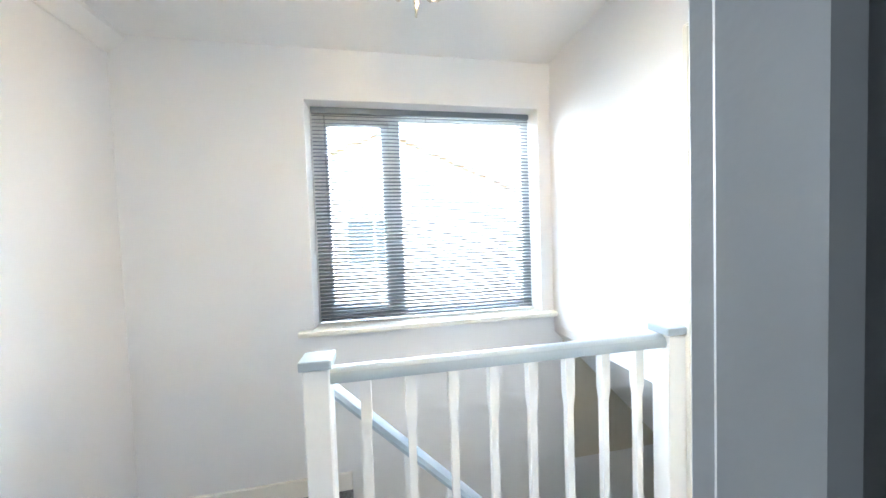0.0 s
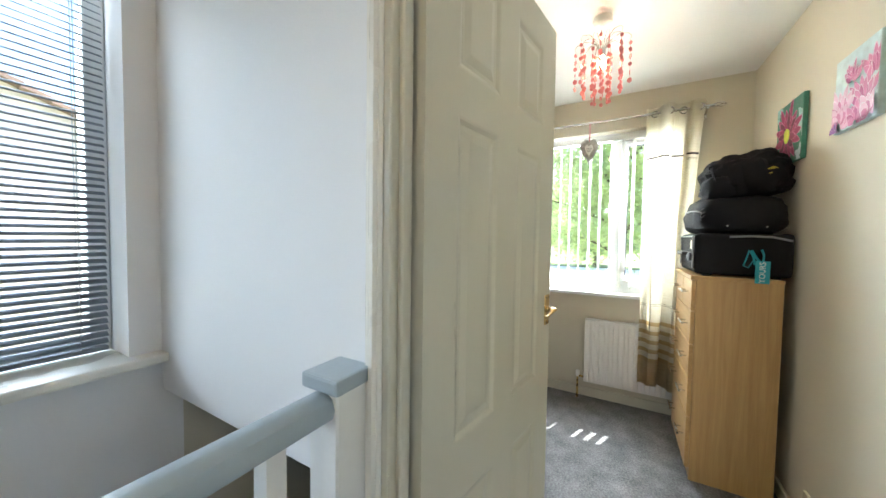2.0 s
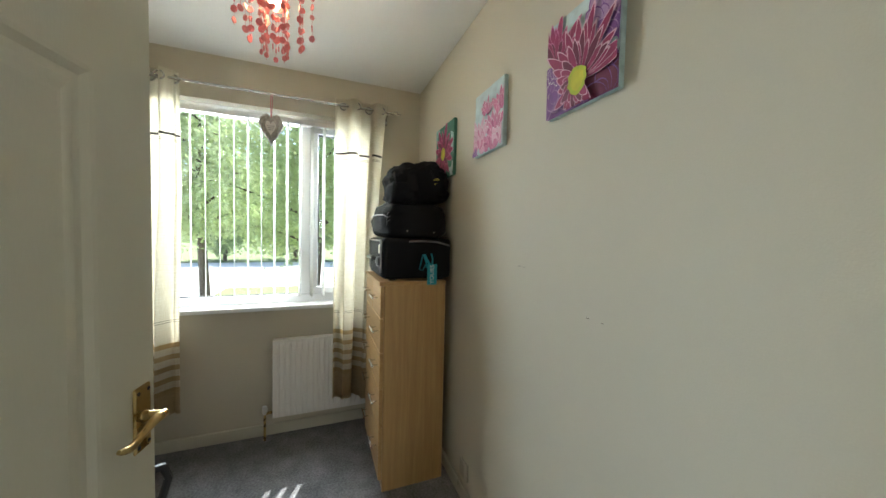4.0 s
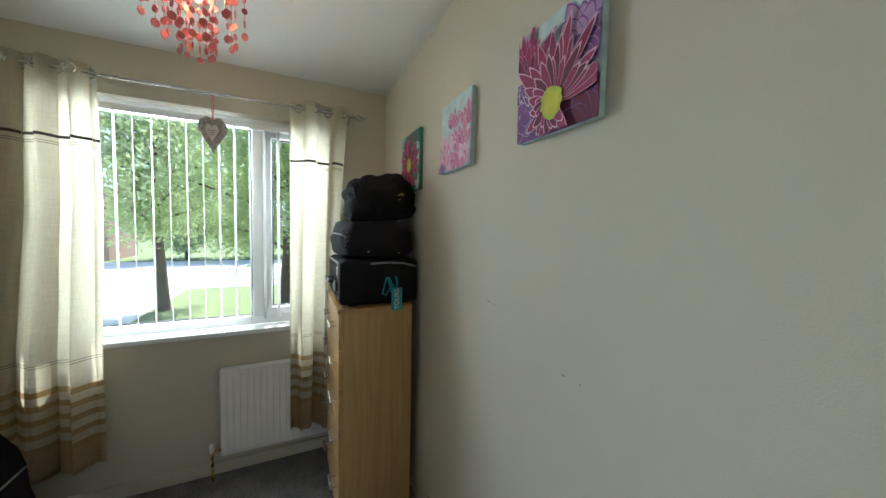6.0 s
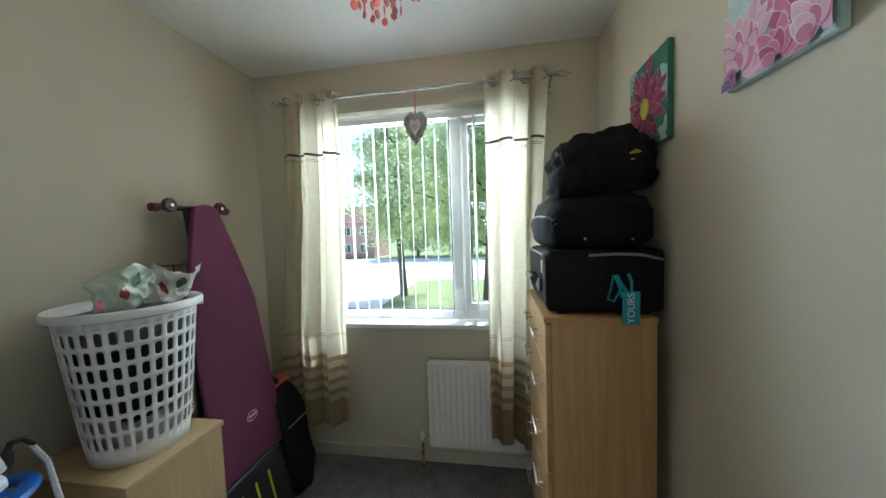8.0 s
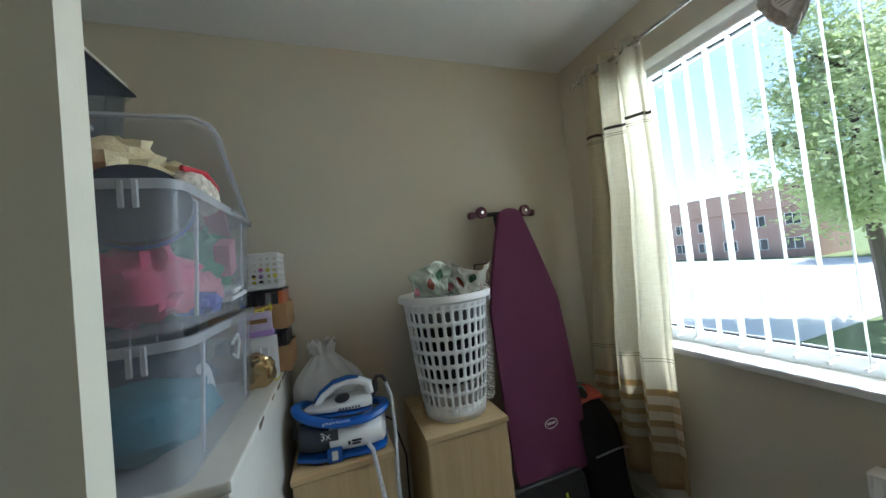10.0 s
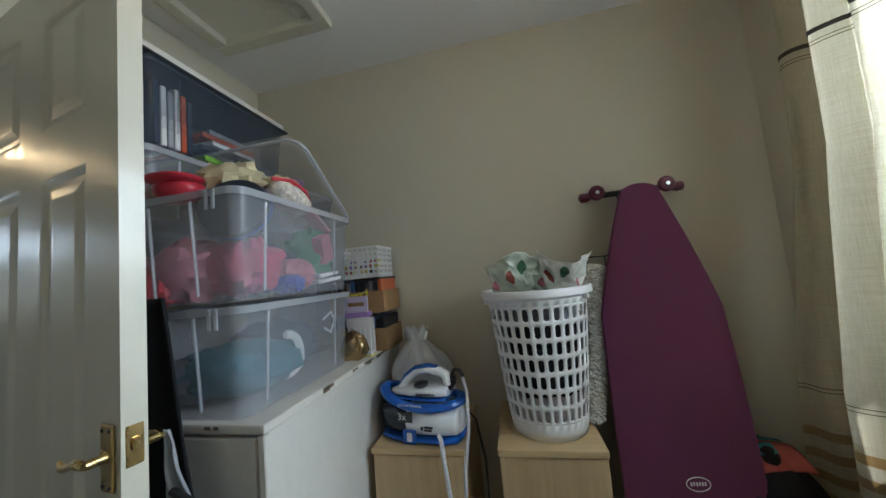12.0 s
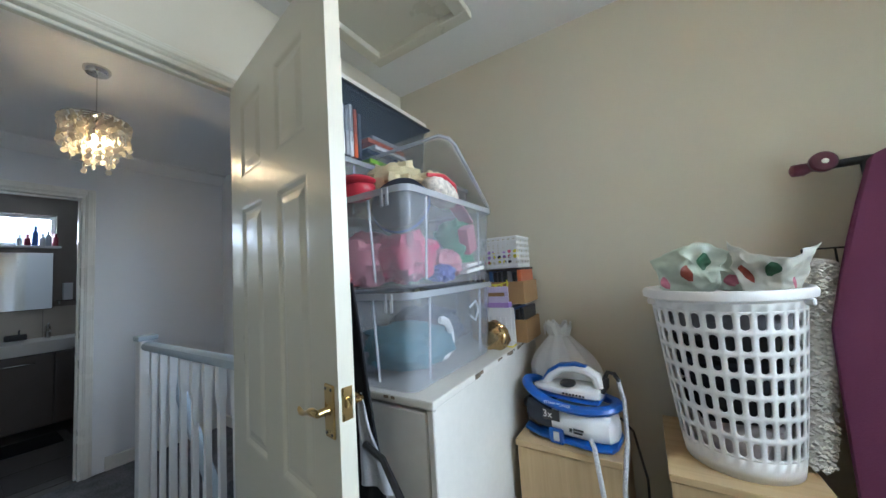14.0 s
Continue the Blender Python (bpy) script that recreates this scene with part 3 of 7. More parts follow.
for i in range(8):
    spindle(-1.204 + i * 0.1313, 1.19, 0.028, 0.988, bal)

stair = thing("staircase", (-1.3, 1.65, -2.6), label="grey carpeted staircase going down beside the landing wall", category="stairs", kind="structure")
for k in range(12):
    bm = bmn()
    x = -1.36 + k * 0.22
    box(bm, x - 0.02, x + 0.22, 1.26, YN - 0.001, -0.2 * (k + 1) - 0.2, -0.2 * (k + 1), 0.008)
    part("step", bm, CARPET, stair)
bm = bmn()
v = [bm.verts.new(p) for p in ((-1.36, 1.226, -0.25), (-1.36, 1.226, 0.03), (1.3, 1.226, -2.38), (1.3, 1.226, -2.66), (-1.36, 1.256, -0.25), (-1.36, 1.256, 0.03), (1.3, 1.256, -2.38), (1.3, 1.256, -2.66))]
for f in ((0, 1, 2, 3), (7, 6, 5, 4), (0, 4, 5, 1), (1, 5, 6, 2), (2, 6, 7, 3), (3, 7, 4, 0)):
    bm.faces.new([v[i] for i in f])
part("string", bm, GLOSS, stair)
srail = thing("stair_balustrade", (-1.2, 1.275, 0), label="sloping pale grey stair handrail on white spindles", category="balustrade")
bm = bmn()
rail(bm, (-1.31, 1.285, 0.90), (-0.10, 1.285, -0.30))
part("handrail", bm, RAILPAINT, srail, "pale grey sloping handrail", True)
for i in range(8):
    x = -1.22 + i * 0.14
    spindle(x, 1.285, 0.02 - (x + 1.36) * 0.91 - 0.08, 0.90 - (x + 1.31) * 0.99 + 0.01, srail)

# sloping soffit over the lower flight and the stair-well walls
bm = bmn()
v = [bm.verts.new(p) for p in ((-0.108, 1.24, 0.785), (-0.108, YN, 0.785), (0.60, YN, 0.03), (0.60, 1.24, 0.03), (-0.108, 1.24, 0.828), (-0.108, YN, 0.828), (0.60, YN, 0.075), (0.60, 1.24, 0.075))]
for f in ((0, 1, 2, 3), (7, 6, 5, 4), (0, 4, 5, 1), (1, 5, 6, 2), (2, 6, 7, 3), (3, 7, 4, 0)):
    bm.faces.new([v[i] for i in f])
structure("soffit", bm, WHITE_WALL, "white painted sloping stair soffit", "ceiling")
panel_wall("wall_stairwell_south", "y", 1.14, 0.08, -1.6, 0.0, -2.7, -0.2, [], WHITE_WALL, "white painted stairwell wall")
panel_wall("wall_stairwell_inner", "y", 1.224, 0.016, 0.0, 0.60, -2.7, 0.9, [], WHITE_WALL, "white painted stairwell wall")
panel_wall("wall_stairwell_lower", "y", 1.224, 0.016, 0.60, 1.6, -2.7, -0.13, [], WHITE_WALL, "white painted stairwell wall")
panel_wall("wall_stairwell_front", "x", 0.60, 0.012, 1.24, YN, -0.13, 0.9, [], WHITE_WALL, "white painted stairwell wall")
panel_wall("wall_stairwell_east", "x", 1.6, 0.1, 1.1, YN, -2.7, -0.2, [], WHITE_WALL, "white painted stairwell wall")
panel_wall("wall_stairwell_north", "y", YN, 0.26, 0.0, 1.7, -2.7, -0.05, [], WHITE_WALL, "white painted stairwell wall")
panel_wall("wall_stairwell_west", "x", -1.7, 0.1, 1.1, YN, -2.7, -0.2, [], WHITE_WALL, "white painted stairwell wall")
bm = bmn()
box(bm, -1.7, 1.7, 1.1, YN, -2.75, -2.68)
structure("floor_hall", bm, CARPET, "grey carpet of the hall below", "floor")

# ---- boxed-in stair head with a cupboard front ----
bulk = thing("boxed_stair_head", (0.3, 1.6, 0), label="old white painted boxed-in stair head with cupboard door and worn edges", category="cupboard")
bm = bmn()
box(bm, -0.047, BOXX - 0.013, BOXY + 0.019, YN, 0.905, BOXZ - 0.022)
part("carcass", bm, OLDPAINT, bulk)
bm = bmn()
box(bm, BOXX - 0.012, BOXX, BOXY, YN, 0.0, BOXZ - 0.022, 0.003)
part("side_panel", bm, OLDPAINT, bulk)
bm = bmn()
box(bm, -0.047, BOXX + 0.006, BOXY - 0.006, YN, BOXZ - 0.022, BOXZ, 0.005, 2)
part("top_board", bm, OLDPAINT, bulk, "worn white top board")
bm = bmn()
box(bm, 0.04, BOXX - 0.02, BOXY - 0.002, BOXY + 0.018, 0.06, BOXZ - 0.032, 0.004)
part("cupboard_door", bm, OLDPAINT, bulk, "flat white cupboard door")
bm = bmn()
box(bm, BOXX - 0.016, BOXX + 0.004, BOXY - 0.004, BOXY + 0.014, 0.0, BOXZ - 0.024, 0.003)
part("corner_bead", bm, OLDPAINT, bulk)
RAWWOOD = mat("bare_worn_wood", (0.16, 0.12, 0.08), 0.8, vary=0.3, scale=30, fine=120, bump=0.1)
for k in range(14):
    y = BOXY + 0.02 + random.random() * 0.8
    w = 0.004 + 0.012 * random.random()
    bm = bmn()
    box(bm, BOXX + 0.0045, BOXX + 0.0068, y, y + w * 2.5, BOXZ - 0.006 - random.random() * 0.012, BOXZ - 0.003, 0.0005)
    part("paint_chip", bm, RAWWOOD, bulk)
for k in range(7):
    x = 0.2 + random.random() * 0.4
    bm = bmn()
    box(bm, x, x + 0.008 + 0.02 * random.random(), BOXY - 0.0072, BOXY - 0.005, BOXZ - 0.012, BOXZ - 0.004, 0.0005)
    part("paint_chip", bm, RAWWOOD, bulk)

# loft hatch
hatch = thing("loft_hatch", (0.35, 1.43, H), label="cream painted loft hatch with raised timber frame", category="loft hatch", kind="structure")
for a, b, c, d in ((0.085, 0.62, 1.135, 1.19), (0.085, 0.62, 1.67, 1.725), (0.085, 0.14, 1.19, 1.67), (0.565, 0.62, 1.19, 1.67)):
    bm = bmn()
    box(bm, a, b, c, d, H - 0.036, H, 0.006, 2)
    part("frame_bar", bm, DOORPAINT, hatch)
bm = bmn()
box(bm, 0.14, 0.565, 1.19, 1.67, H - 0.007, H - 0.001)
part("hatch_panel", bm, DOORPAINT, hatch)

# ---- bedroom: chest of drawers ----
chest = thing("chest_of_drawers", (1.81, 0.235, 0), label="tall beech-effect chest of drawers with steel bar handles", category="chest of drawers")
CX0, CX1, CY0, CY1, CZ = 1.56, 2.08, 0.055, 0.41, 1.11
for x in (CX0, CX1 - 0.018):
    bm = bmn()
    box(bm, x, x + 0.018, CY0, CY1 - 0.02, 0.0, CZ - 0.02, 0.0015)
    part("side_panel", bm, BEECH, chest)
bm = bmn()
box(bm, CX0 - 0.003, CX1 + 0.003, CY0 - 0.002, CY1 + 0.006, CZ - 0.02, CZ, 0.003, 2)
part("top", bm, BEECH_X, chest)
bm = bmn()
box(bm, CX0 + 0.018, CX1 - 0.018, CY0, CY0 + 0.006, 0.02, CZ - 0.02)
part("back_panel", bm, BEECH, chest)
bm = bmn()
box(bm, CX0 + 0.018, CX1 - 0.018, CY1 - 0.04, CY1 - 0.022, 0.0, 0.06, 0.002)
part("plinth", bm, BEECH_X, chest)


def drawer(x0, x1, z0, z1, handles):
    bm = bmn()
    box(bm, x0 + 0.002, x1 - 0.002, CY1 - 0.019, CY1, z0 + 0.002, z1 - 0.002, 0.002)
    d = part("drawer_front", bm, BEECH_X, chest)
    for hx in handles:
        bm = bmn()
        z = (z0 + z1) / 2 + 0.01
        tube(bm, [(hx - 0.055, CY1 + 0.028, z), (hx + 0.055, CY1 + 0.028, z)], 0.006, 10)
        tube(bm, [(hx - 0.038, CY1 - 0.001, z), (hx - 0.038, CY1 + 0.028, z)], 0.004, 8)
        tube(bm, [(hx + 0.038, CY1 - 0.001, z), (hx + 0.038, CY1 + 0.028, z)], 0.004, 8)
        part("handle", bm, CHROME, d, "brushed steel bar handle", True)


mid = (CX0 + CX1) / 2
drawer(CX0, mid, 0.92, 1.087, (CX0 + 0.13,))
drawer(mid, CX1, 0.92, 1.087, (CX1 - 0.13,))
for z0, z1 in ((0.74, 0.92), (0.55, 0.74), (0.345, 0.55), (0.065, 0.345)):
    drawer(CX0, CX1, z0, z1, (CX0 + 0.11, CX1 - 0.11))


# ---- curtains ----
def curtain_mat():
    """Natural linen weave with uneven threads, partly see-through to light, and tan bands at the foot."""
    m = bpy.data.materials.new("natural_linen_curtain")
    m.use_nodes = True
    n, l = m.node_tree.nodes, m.node_tree.links
    p = n["Principled BSDF"]
    geo, mp, mq = n.new("ShaderNodeNewGeometry"), n.new("ShaderNodeMapping"), n.new("ShaderNodeMapping")
    mp.inputs["Scale"].default_value, mq.inputs["Scale"].default_value = (14, 14, 420), (420, 420, 10)
    a, b = n.new("ShaderNodeTexNoise"), n.new("ShaderNodeTexNoise")
    for k, q in ((a, mp), (b, mq)):
        l.new(geo.outputs["Position"], q.inputs[0])
        l.new(q.outputs[0], k.inputs["Vector"])
        k.inputs["Scale"].default_value = 1.0
    s = n.new("ShaderNodeMath")
    s.operation = "ADD"
    l.new(a.outputs[0], s.inputs[0])
    l.new(b.outputs[0], s.inputs[1])
    r = n.new("ShaderNodeValToRGB")
    r.color_ramp.elements[0].position, r.color_ramp.elements[1].position = 0.38, 0.62
    r.color_ramp.elements[0].color, r.color_ramp.elements[1].color = (0.72, 0.67, 0.55, 1), (0.84, 0.81, 0.72, 1)
    h = n.new("ShaderNodeMath")
    h.operation = "MULTIPLY"
    h.inputs[1].default_value = 0.5
    l.new(s.outputs[0], h.inputs[0])
    l.new(h.outputs[0], r.inputs[0])
    sep = n.new("ShaderNodeSeparateXYZ")
    l.new(geo.outputs["Position"], sep.inputs[0])
    band = n.new("ShaderNodeValToRGB")
    band.color_ramp.interpolation = "CONSTANT"
    e = band.color_ramp.elements
    e[0].position, e[0].color = 0.0, (0.80, 0.70, 0.54, 1)
    e[1].position, e[1].color = 0.785 / 2.4, (1, 1, 1, 1)
    for k in range(5):
        for dz, c in ((0.0, (0.74, 0.62, 0.44, 1)), (0.03, (1, 1, 1, 1))):
            x = e.new((0.42 + k * 0.065 + dz) / 2.4)
            x.color = c
    zz = n.new("ShaderNodeMath")
    zz.operation = "MULTIPLY"
    zz.inputs[1].default_value = 1 / 2.4
    l.new(sep.outputs[2], zz.inputs[0])
    l.new(zz.outputs[0], band.inputs[0])
    mul = n.new("ShaderNodeMix")
    mul.data_type, mul.blend_type = "RGBA", "MULTIPLY"
    mul.inputs[0].default_value = 1.0
    l.new(r.outputs[0], mul.inputs[6])
    l.new(band.outputs[0], mul.inputs[7])
    l.new(mul.outputs[2], p.inputs["Base Color"])
    p.inputs["Roughness"].default_value = 0.9
    t, sh = n.new("ShaderNodeBsdfTranslucent"), n.new("ShaderNodeMixShader")
    l.new(mul.outputs[2], t.inputs[0])
    sh.inputs[0].default_value = 0.8
    l.new(p.outputs[0], sh.inputs[1])
    l.new(t.outputs[0], sh.inputs[2])
    l.new(sh.outputs[0], n["Material Output"].inputs[0])
    bp = n.new("ShaderNodeBump")
    bp.inputs["Strength"].default_value, bp.inputs["Distance"].default_value = 0.4, 0.001
    l.new(s.outputs[0], bp.inputs["Height"])
    l.new(bp.outputs[0], p.inputs["Normal"])
    return m


LINEN = curtain_mat()
RIBBON = mat("dark_brown_ribbon", (0.05, 0.04, 0.035), 0.6, vary=0.1, scale=20, fine=300, bump=0.05)
STITCH = mat("brown_stitching", (0.20, 0.16, 0.10), 0.8, bump=0.0)
ROD_Z, ROD_X = 2.205, XW - 0.095


def curtain(y0, y1, foot0, foot1, z_foot, folds, seed, label):
    """An eyelet curtain gathered between y0 and y1 on the rod, hanging to z_foot."""
    ob = thing("curtain", (ROD_X, (y0 + y1) / 2, ROD_Z + 0.05), label=label, category="curtain", group="bedroom curtains")
    top = ROD_Z + 0.045

    def f(u, v, off=0.0):
        k = v ** 0.8
        a, b = y0 + (foot0 - y0) * k, y1 + (foot1 - y1) * k
        y = a + (b - a) * u
        amp = 0.024 + 0.012 * v
        w = math.sin(2 * math.pi * folds * u + seed + 0.5 * math.sin(3 * v + seed)) + 0.3 * math.sin(2 * math.pi * folds * 2.3 * u + seed * 2 + 1.5 * v)
        x = ROD_X + amp * w + 0.006 * noise.noise(Vector((u * 6, v * 5, seed))) + off - 0.062 * min(1.0, max(0.0, (v - 0.35) / 0.35))
        y += 0.010 * math.sin(2 * math.pi * folds * u * 2 + seed)
        return (x, y, top + (z_foot - top) * v + 0.006 * math.sin(9 * u + seed) * v)

    bm = bmn()
    sheet(bm, f, 90, 60)
    c = part("cloth", bm, LINEN, ob, smooth=True)
    c.modifiers.new("thickness", "SOLIDIFY").thickness = 0.0015
    for name, z, h, mm, off in (("ribbon", 1.885, 0.014, RIBBON, -0.0028), ("stitch_line", 1.862, 0.0028, STITCH, -0.0024), ("stitch_line", 1.852, 0.0028, STITCH, -0.0024),
                                ("stitch_line", 0.838, 0.0026, STITCH, -0.0024), ("stitch_line", 0.826, 0.0026, STITCH, -0.0024)):
        v0, v1 = (top - z - h) / (top - z_foot), (top - z) / (top - z_foot)
        bm = bmn()
        sheet(bm, lambda u, v: f(u, v0 + (v1 - v0) * v, off), 90, 1)
        part(name, bm, mm, c, smooth=True)
    for i in range(folds * 2):
        u = (i + 0.5) / (folds * 2)
        p = f(u, 0.045 / (top - z_foot))
        bm = bmn()
        ring = [(p[0] + (-0.004 if i % 2 else 0.004), p[1] + 0.022 * math.cos(a), ROD_Z + 0.022 * math.sin(a)) for a in [2 * math.pi * k / 18 for k in range(19)]]
        tube(bm, ring, 0.005, 6, caps=False)
        part("eyelet", bm, CHROME, ob, "steel curtain eyelet", True)
    return ob


curtain(1.455, 1.785, 1.44, 1.885, 0.29, 3, 0.6, "natural linen eyelet curtain with dark ribbon and tan foot bands")
curtain(0.265, 0.605, 0.375, 0.61, 0.25, 2, 2.6, "natural linen eyelet curtain drawn back beside the chest")
rod = thing("curtain_rod", (ROD_X, 1.0, ROD_Z), label="thin steel curtain rod with twisted cage finials", category="curtain rod")
bm = bmn()
tube(bm, [(ROD_X, 0.235, ROD_Z), (ROD_X, 1.80, ROD_Z)], 0.008, 10)
part("pole", bm, CHROME, rod, smooth=True)
for y, s in ((0.235, -1), (1.80, 1)):
    bm = bmn()
    for k in range(4):
        a0 = k * math.pi / 2
        tube(bm, [(ROD_X + 0.018 * math.sin(math.pi * q / 8) * math.cos(a0 + q * 0.35), y + s * 0.07 * q / 8, ROD_Z + 0.018 * math.sin(math.pi * q / 8) * math.sin(a0 + q * 0.35)) for q in range(9)], 0.0022, 5)
    tube(bm, [(ROD_X, y - s * 0.004, ROD_Z), (ROD_X, y + s * 0.01, ROD_Z)], 0.010, 10)
    part("finial", bm, CHROME, rod, "twisted wire finial", True)
for y in (0.262, 1.785):
    bm = bmn()
    tube(bm, [(XW, y, ROD_Z - 0.03), (ROD_X, y, ROD_Z - 0.012)], 0.006, 8)
    box(bm, XW - 0.006, XW, y - 0.012, y + 0.012, ROD_Z - 0.06, ROD_Z - 0.005, 0.002)
    part("bracket", bm, CHROME, rod, smooth=True)

# hanging wicker heart
heart = thing("wicker_heart", (ROD_X - 0.02, 0.985, 2.0), label="grey wicker heart hanging on a pink ribbon from the rod", category="ornament")
WICKER = mat("grey_wicker", (0.46, 0.44, 0.41), 0.8, vary=0.35, scale=60, fine=300, bump=0.1)


def heart_pt(a, s, z0):
    x = 16 * math.sin(a) ** 3
    y = 13 * math.cos(a) - 5 * math.cos(2 * a) - 2 * math.cos(3 * a) - math.cos(4 * a)
    return (x * s * 0.66, y * s * 1.15 + z0)


for k in range(16):
    bm = bmn()
    s = 0.0056 - 0.00019 * k
    pts = []
    for q in range(49):
        a = 2 * math.pi * q / 48
        y, z = heart_pt(a, s, 1.992)
        pts.append((ROD_X - 0.02 + 0.010 * math.sin(7 * a + k * 1.3), 0.985 + y + 0.004 * math.sin(9 * a + k), z + 0.004 * math.cos(8 * a + 2 * k)))
    tube(bm, pts, 0.0046, 5, caps=False)
    part("twig", bm, WICKER, heart, smooth=True)
bm = bmn()
outline = [heart_pt(2 * math.pi * q / 32, 0.0027, 1.990) for q in range(32)]
f0 = [bm.verts.new((ROD_X - 0.044, 0.985 + y, z)) for y, z in outline]
f1 = [bm.verts.new((ROD_X - 0.030, 0.985 + y, z)) for y, z in outline]
bm.faces.new(f0)
bm.faces.new(f1[::-1])
for k in range(32):
    bm.faces.new((f0[k], f0[(k + 1) % 32], f1[(k + 1) % 32], f1[k]))
part("plaque", bm, mat("white_wood_plaque", (0.72, 0.70, 0.68), 0.6, vary=0.05), heart, "small white wooden heart")
bm = bmn()
for k in range(3):
    box(bm, ROD_X - 0.0452, ROD_X - 0.044, 0.965 + 0.004 * k, 1.005 - 0.004 * k, 1.995 - k * 0.011, 1.998 - k * 0.011)
part("plaque_writing", bm, mat("grey_ink", (0.25, 0.24, 0.24), 0.7, bump=0.0), heart)
bm = bmn()
tube(bm, [(ROD_X, 0.982, ROD_Z + 0.008), (ROD_X - 0.012, 0.98, 2.14), (ROD_X - 0.02, 0.985, 2.035)], 0.0025, 6)
tube(bm, [(ROD_X, 0.988, ROD_Z + 0.008), (ROD_X - 0.012, 0.99, 2.14), (ROD_X - 0.02, 0.985, 2.035)], 0.0025, 6)
part("ribbon", bm, mat("pink_ribbon", (0.62, 0.22, 0.26), 0.6), heart)

# ---- radiator ----
rad = thing("radiator", (XW - 0.06, 0.62, 0.12), label="white panel radiator under the window", category="radiator")
RY0, RY1, RZ0, RZ1, RX = 0.22, 0.98, 0.145, 0.65, XW - 0.09
bm = bmn()


def rad_face(u, v):
    y = RY0 + (RY1 - RY0) * u
    n = (y - RY0) / (RY1 - RY0) * 22
    d = 0.5 - 0.5 * math.cos(2 * math.pi * n)
    e = min(1, min(v, 1 - v) / 0.09)
    d = (1 if d > 0.45 else d / 0.45) * (e if e < 1 else 1)
    return (RX + 0.008 - 0.008 * d, y, RZ0 + (RZ1 - RZ0) * v)


sheet(bm, rad_face, 176, 24)
part("front_panel", bm, RADW, rad, smooth=True)
bm = bmn()
box(bm, RX + 0.0081, RX + 0.02, RY0, RY1, RZ0, RZ1, 0.003)
part("back_panel", bm, RADW, rad)
for y in (RY0, RY1 - 0.006):
    bm = bmn()
    box(bm, RX - 0.001, RX + 0.056, y - 0.003, y + 0.006, RZ0 + 0.006, RZ1 + 0.004, 0.003)
    part("end_cover", bm, RADW, rad)
bm = bmn()
box(bm, RX - 0.001, RX + 0.056, RY0, RY1, RZ1 - 0.004, RZ1 + 0.006, 0.003)
part("top_grille", bm, RADW, rad)
for y in (0.4, 0.8):
    bm = bmn()
    box(bm, RX + 0.02, XW, y, y + 0.03, 0.25, 0.6)
    part("bracket", bm, RADW, rad)
bm = bmn()
tube(bm, [(RX + 0.02, RY1 + 0.045, 0.0), (RX + 0.02, RY1 + 0.045, 0.17)], 0.0075, 8)
tube(bm, [(RX + 0.02, RY1 + 0.045, 0.18), (RX + 0.02, RY1, 0.18)], 0.009, 8)
part("pipe", bm, BRASS, rad, "bare copper tail pipe", True)
bm = bmn()
lathe(bm, [(0.011, 0), (0.014, 0.01), (0.016, 0.03), (0.014, 0.05), (0.004, 0.056)], (RX + 0.02, RY1 + 0.045, 0.175), 14)
part("valve_cap", bm, RADW, rad, "white valve cap", True)


# ---- flower canvases on the south wall ----
def flower_mats():
    out = {}
    for k, c in {"magenta": (0.28, 0.02, 0.10), "deep": (0.13, 0.008, 0.05), "pink": (0.55, 0.17, 0.33), "pale": (0.72, 0.45, 0.58), "white": (0.78, 0.70, 0.76), "lime": (0.42, 0.50, 0.03), "gold": (0.55, 0.52, 0.04), "rose": (0.40, 0.07, 0.20),
                 "teal": (0.30, 0.55, 0.52), "violet": (0.20, 0.07, 0.27), "sky": (0.55, 0.68, 0.70), "green": (0.05, 0.20, 0.14), "mauve": (0.42, 0.26, 0.46)}.items():
        out[k] = mat("canvas_print_" + k, c, 0.6, vary=0.25, scale=28, fine=500, bump=0.06)
    return out


FM = flower_mats()


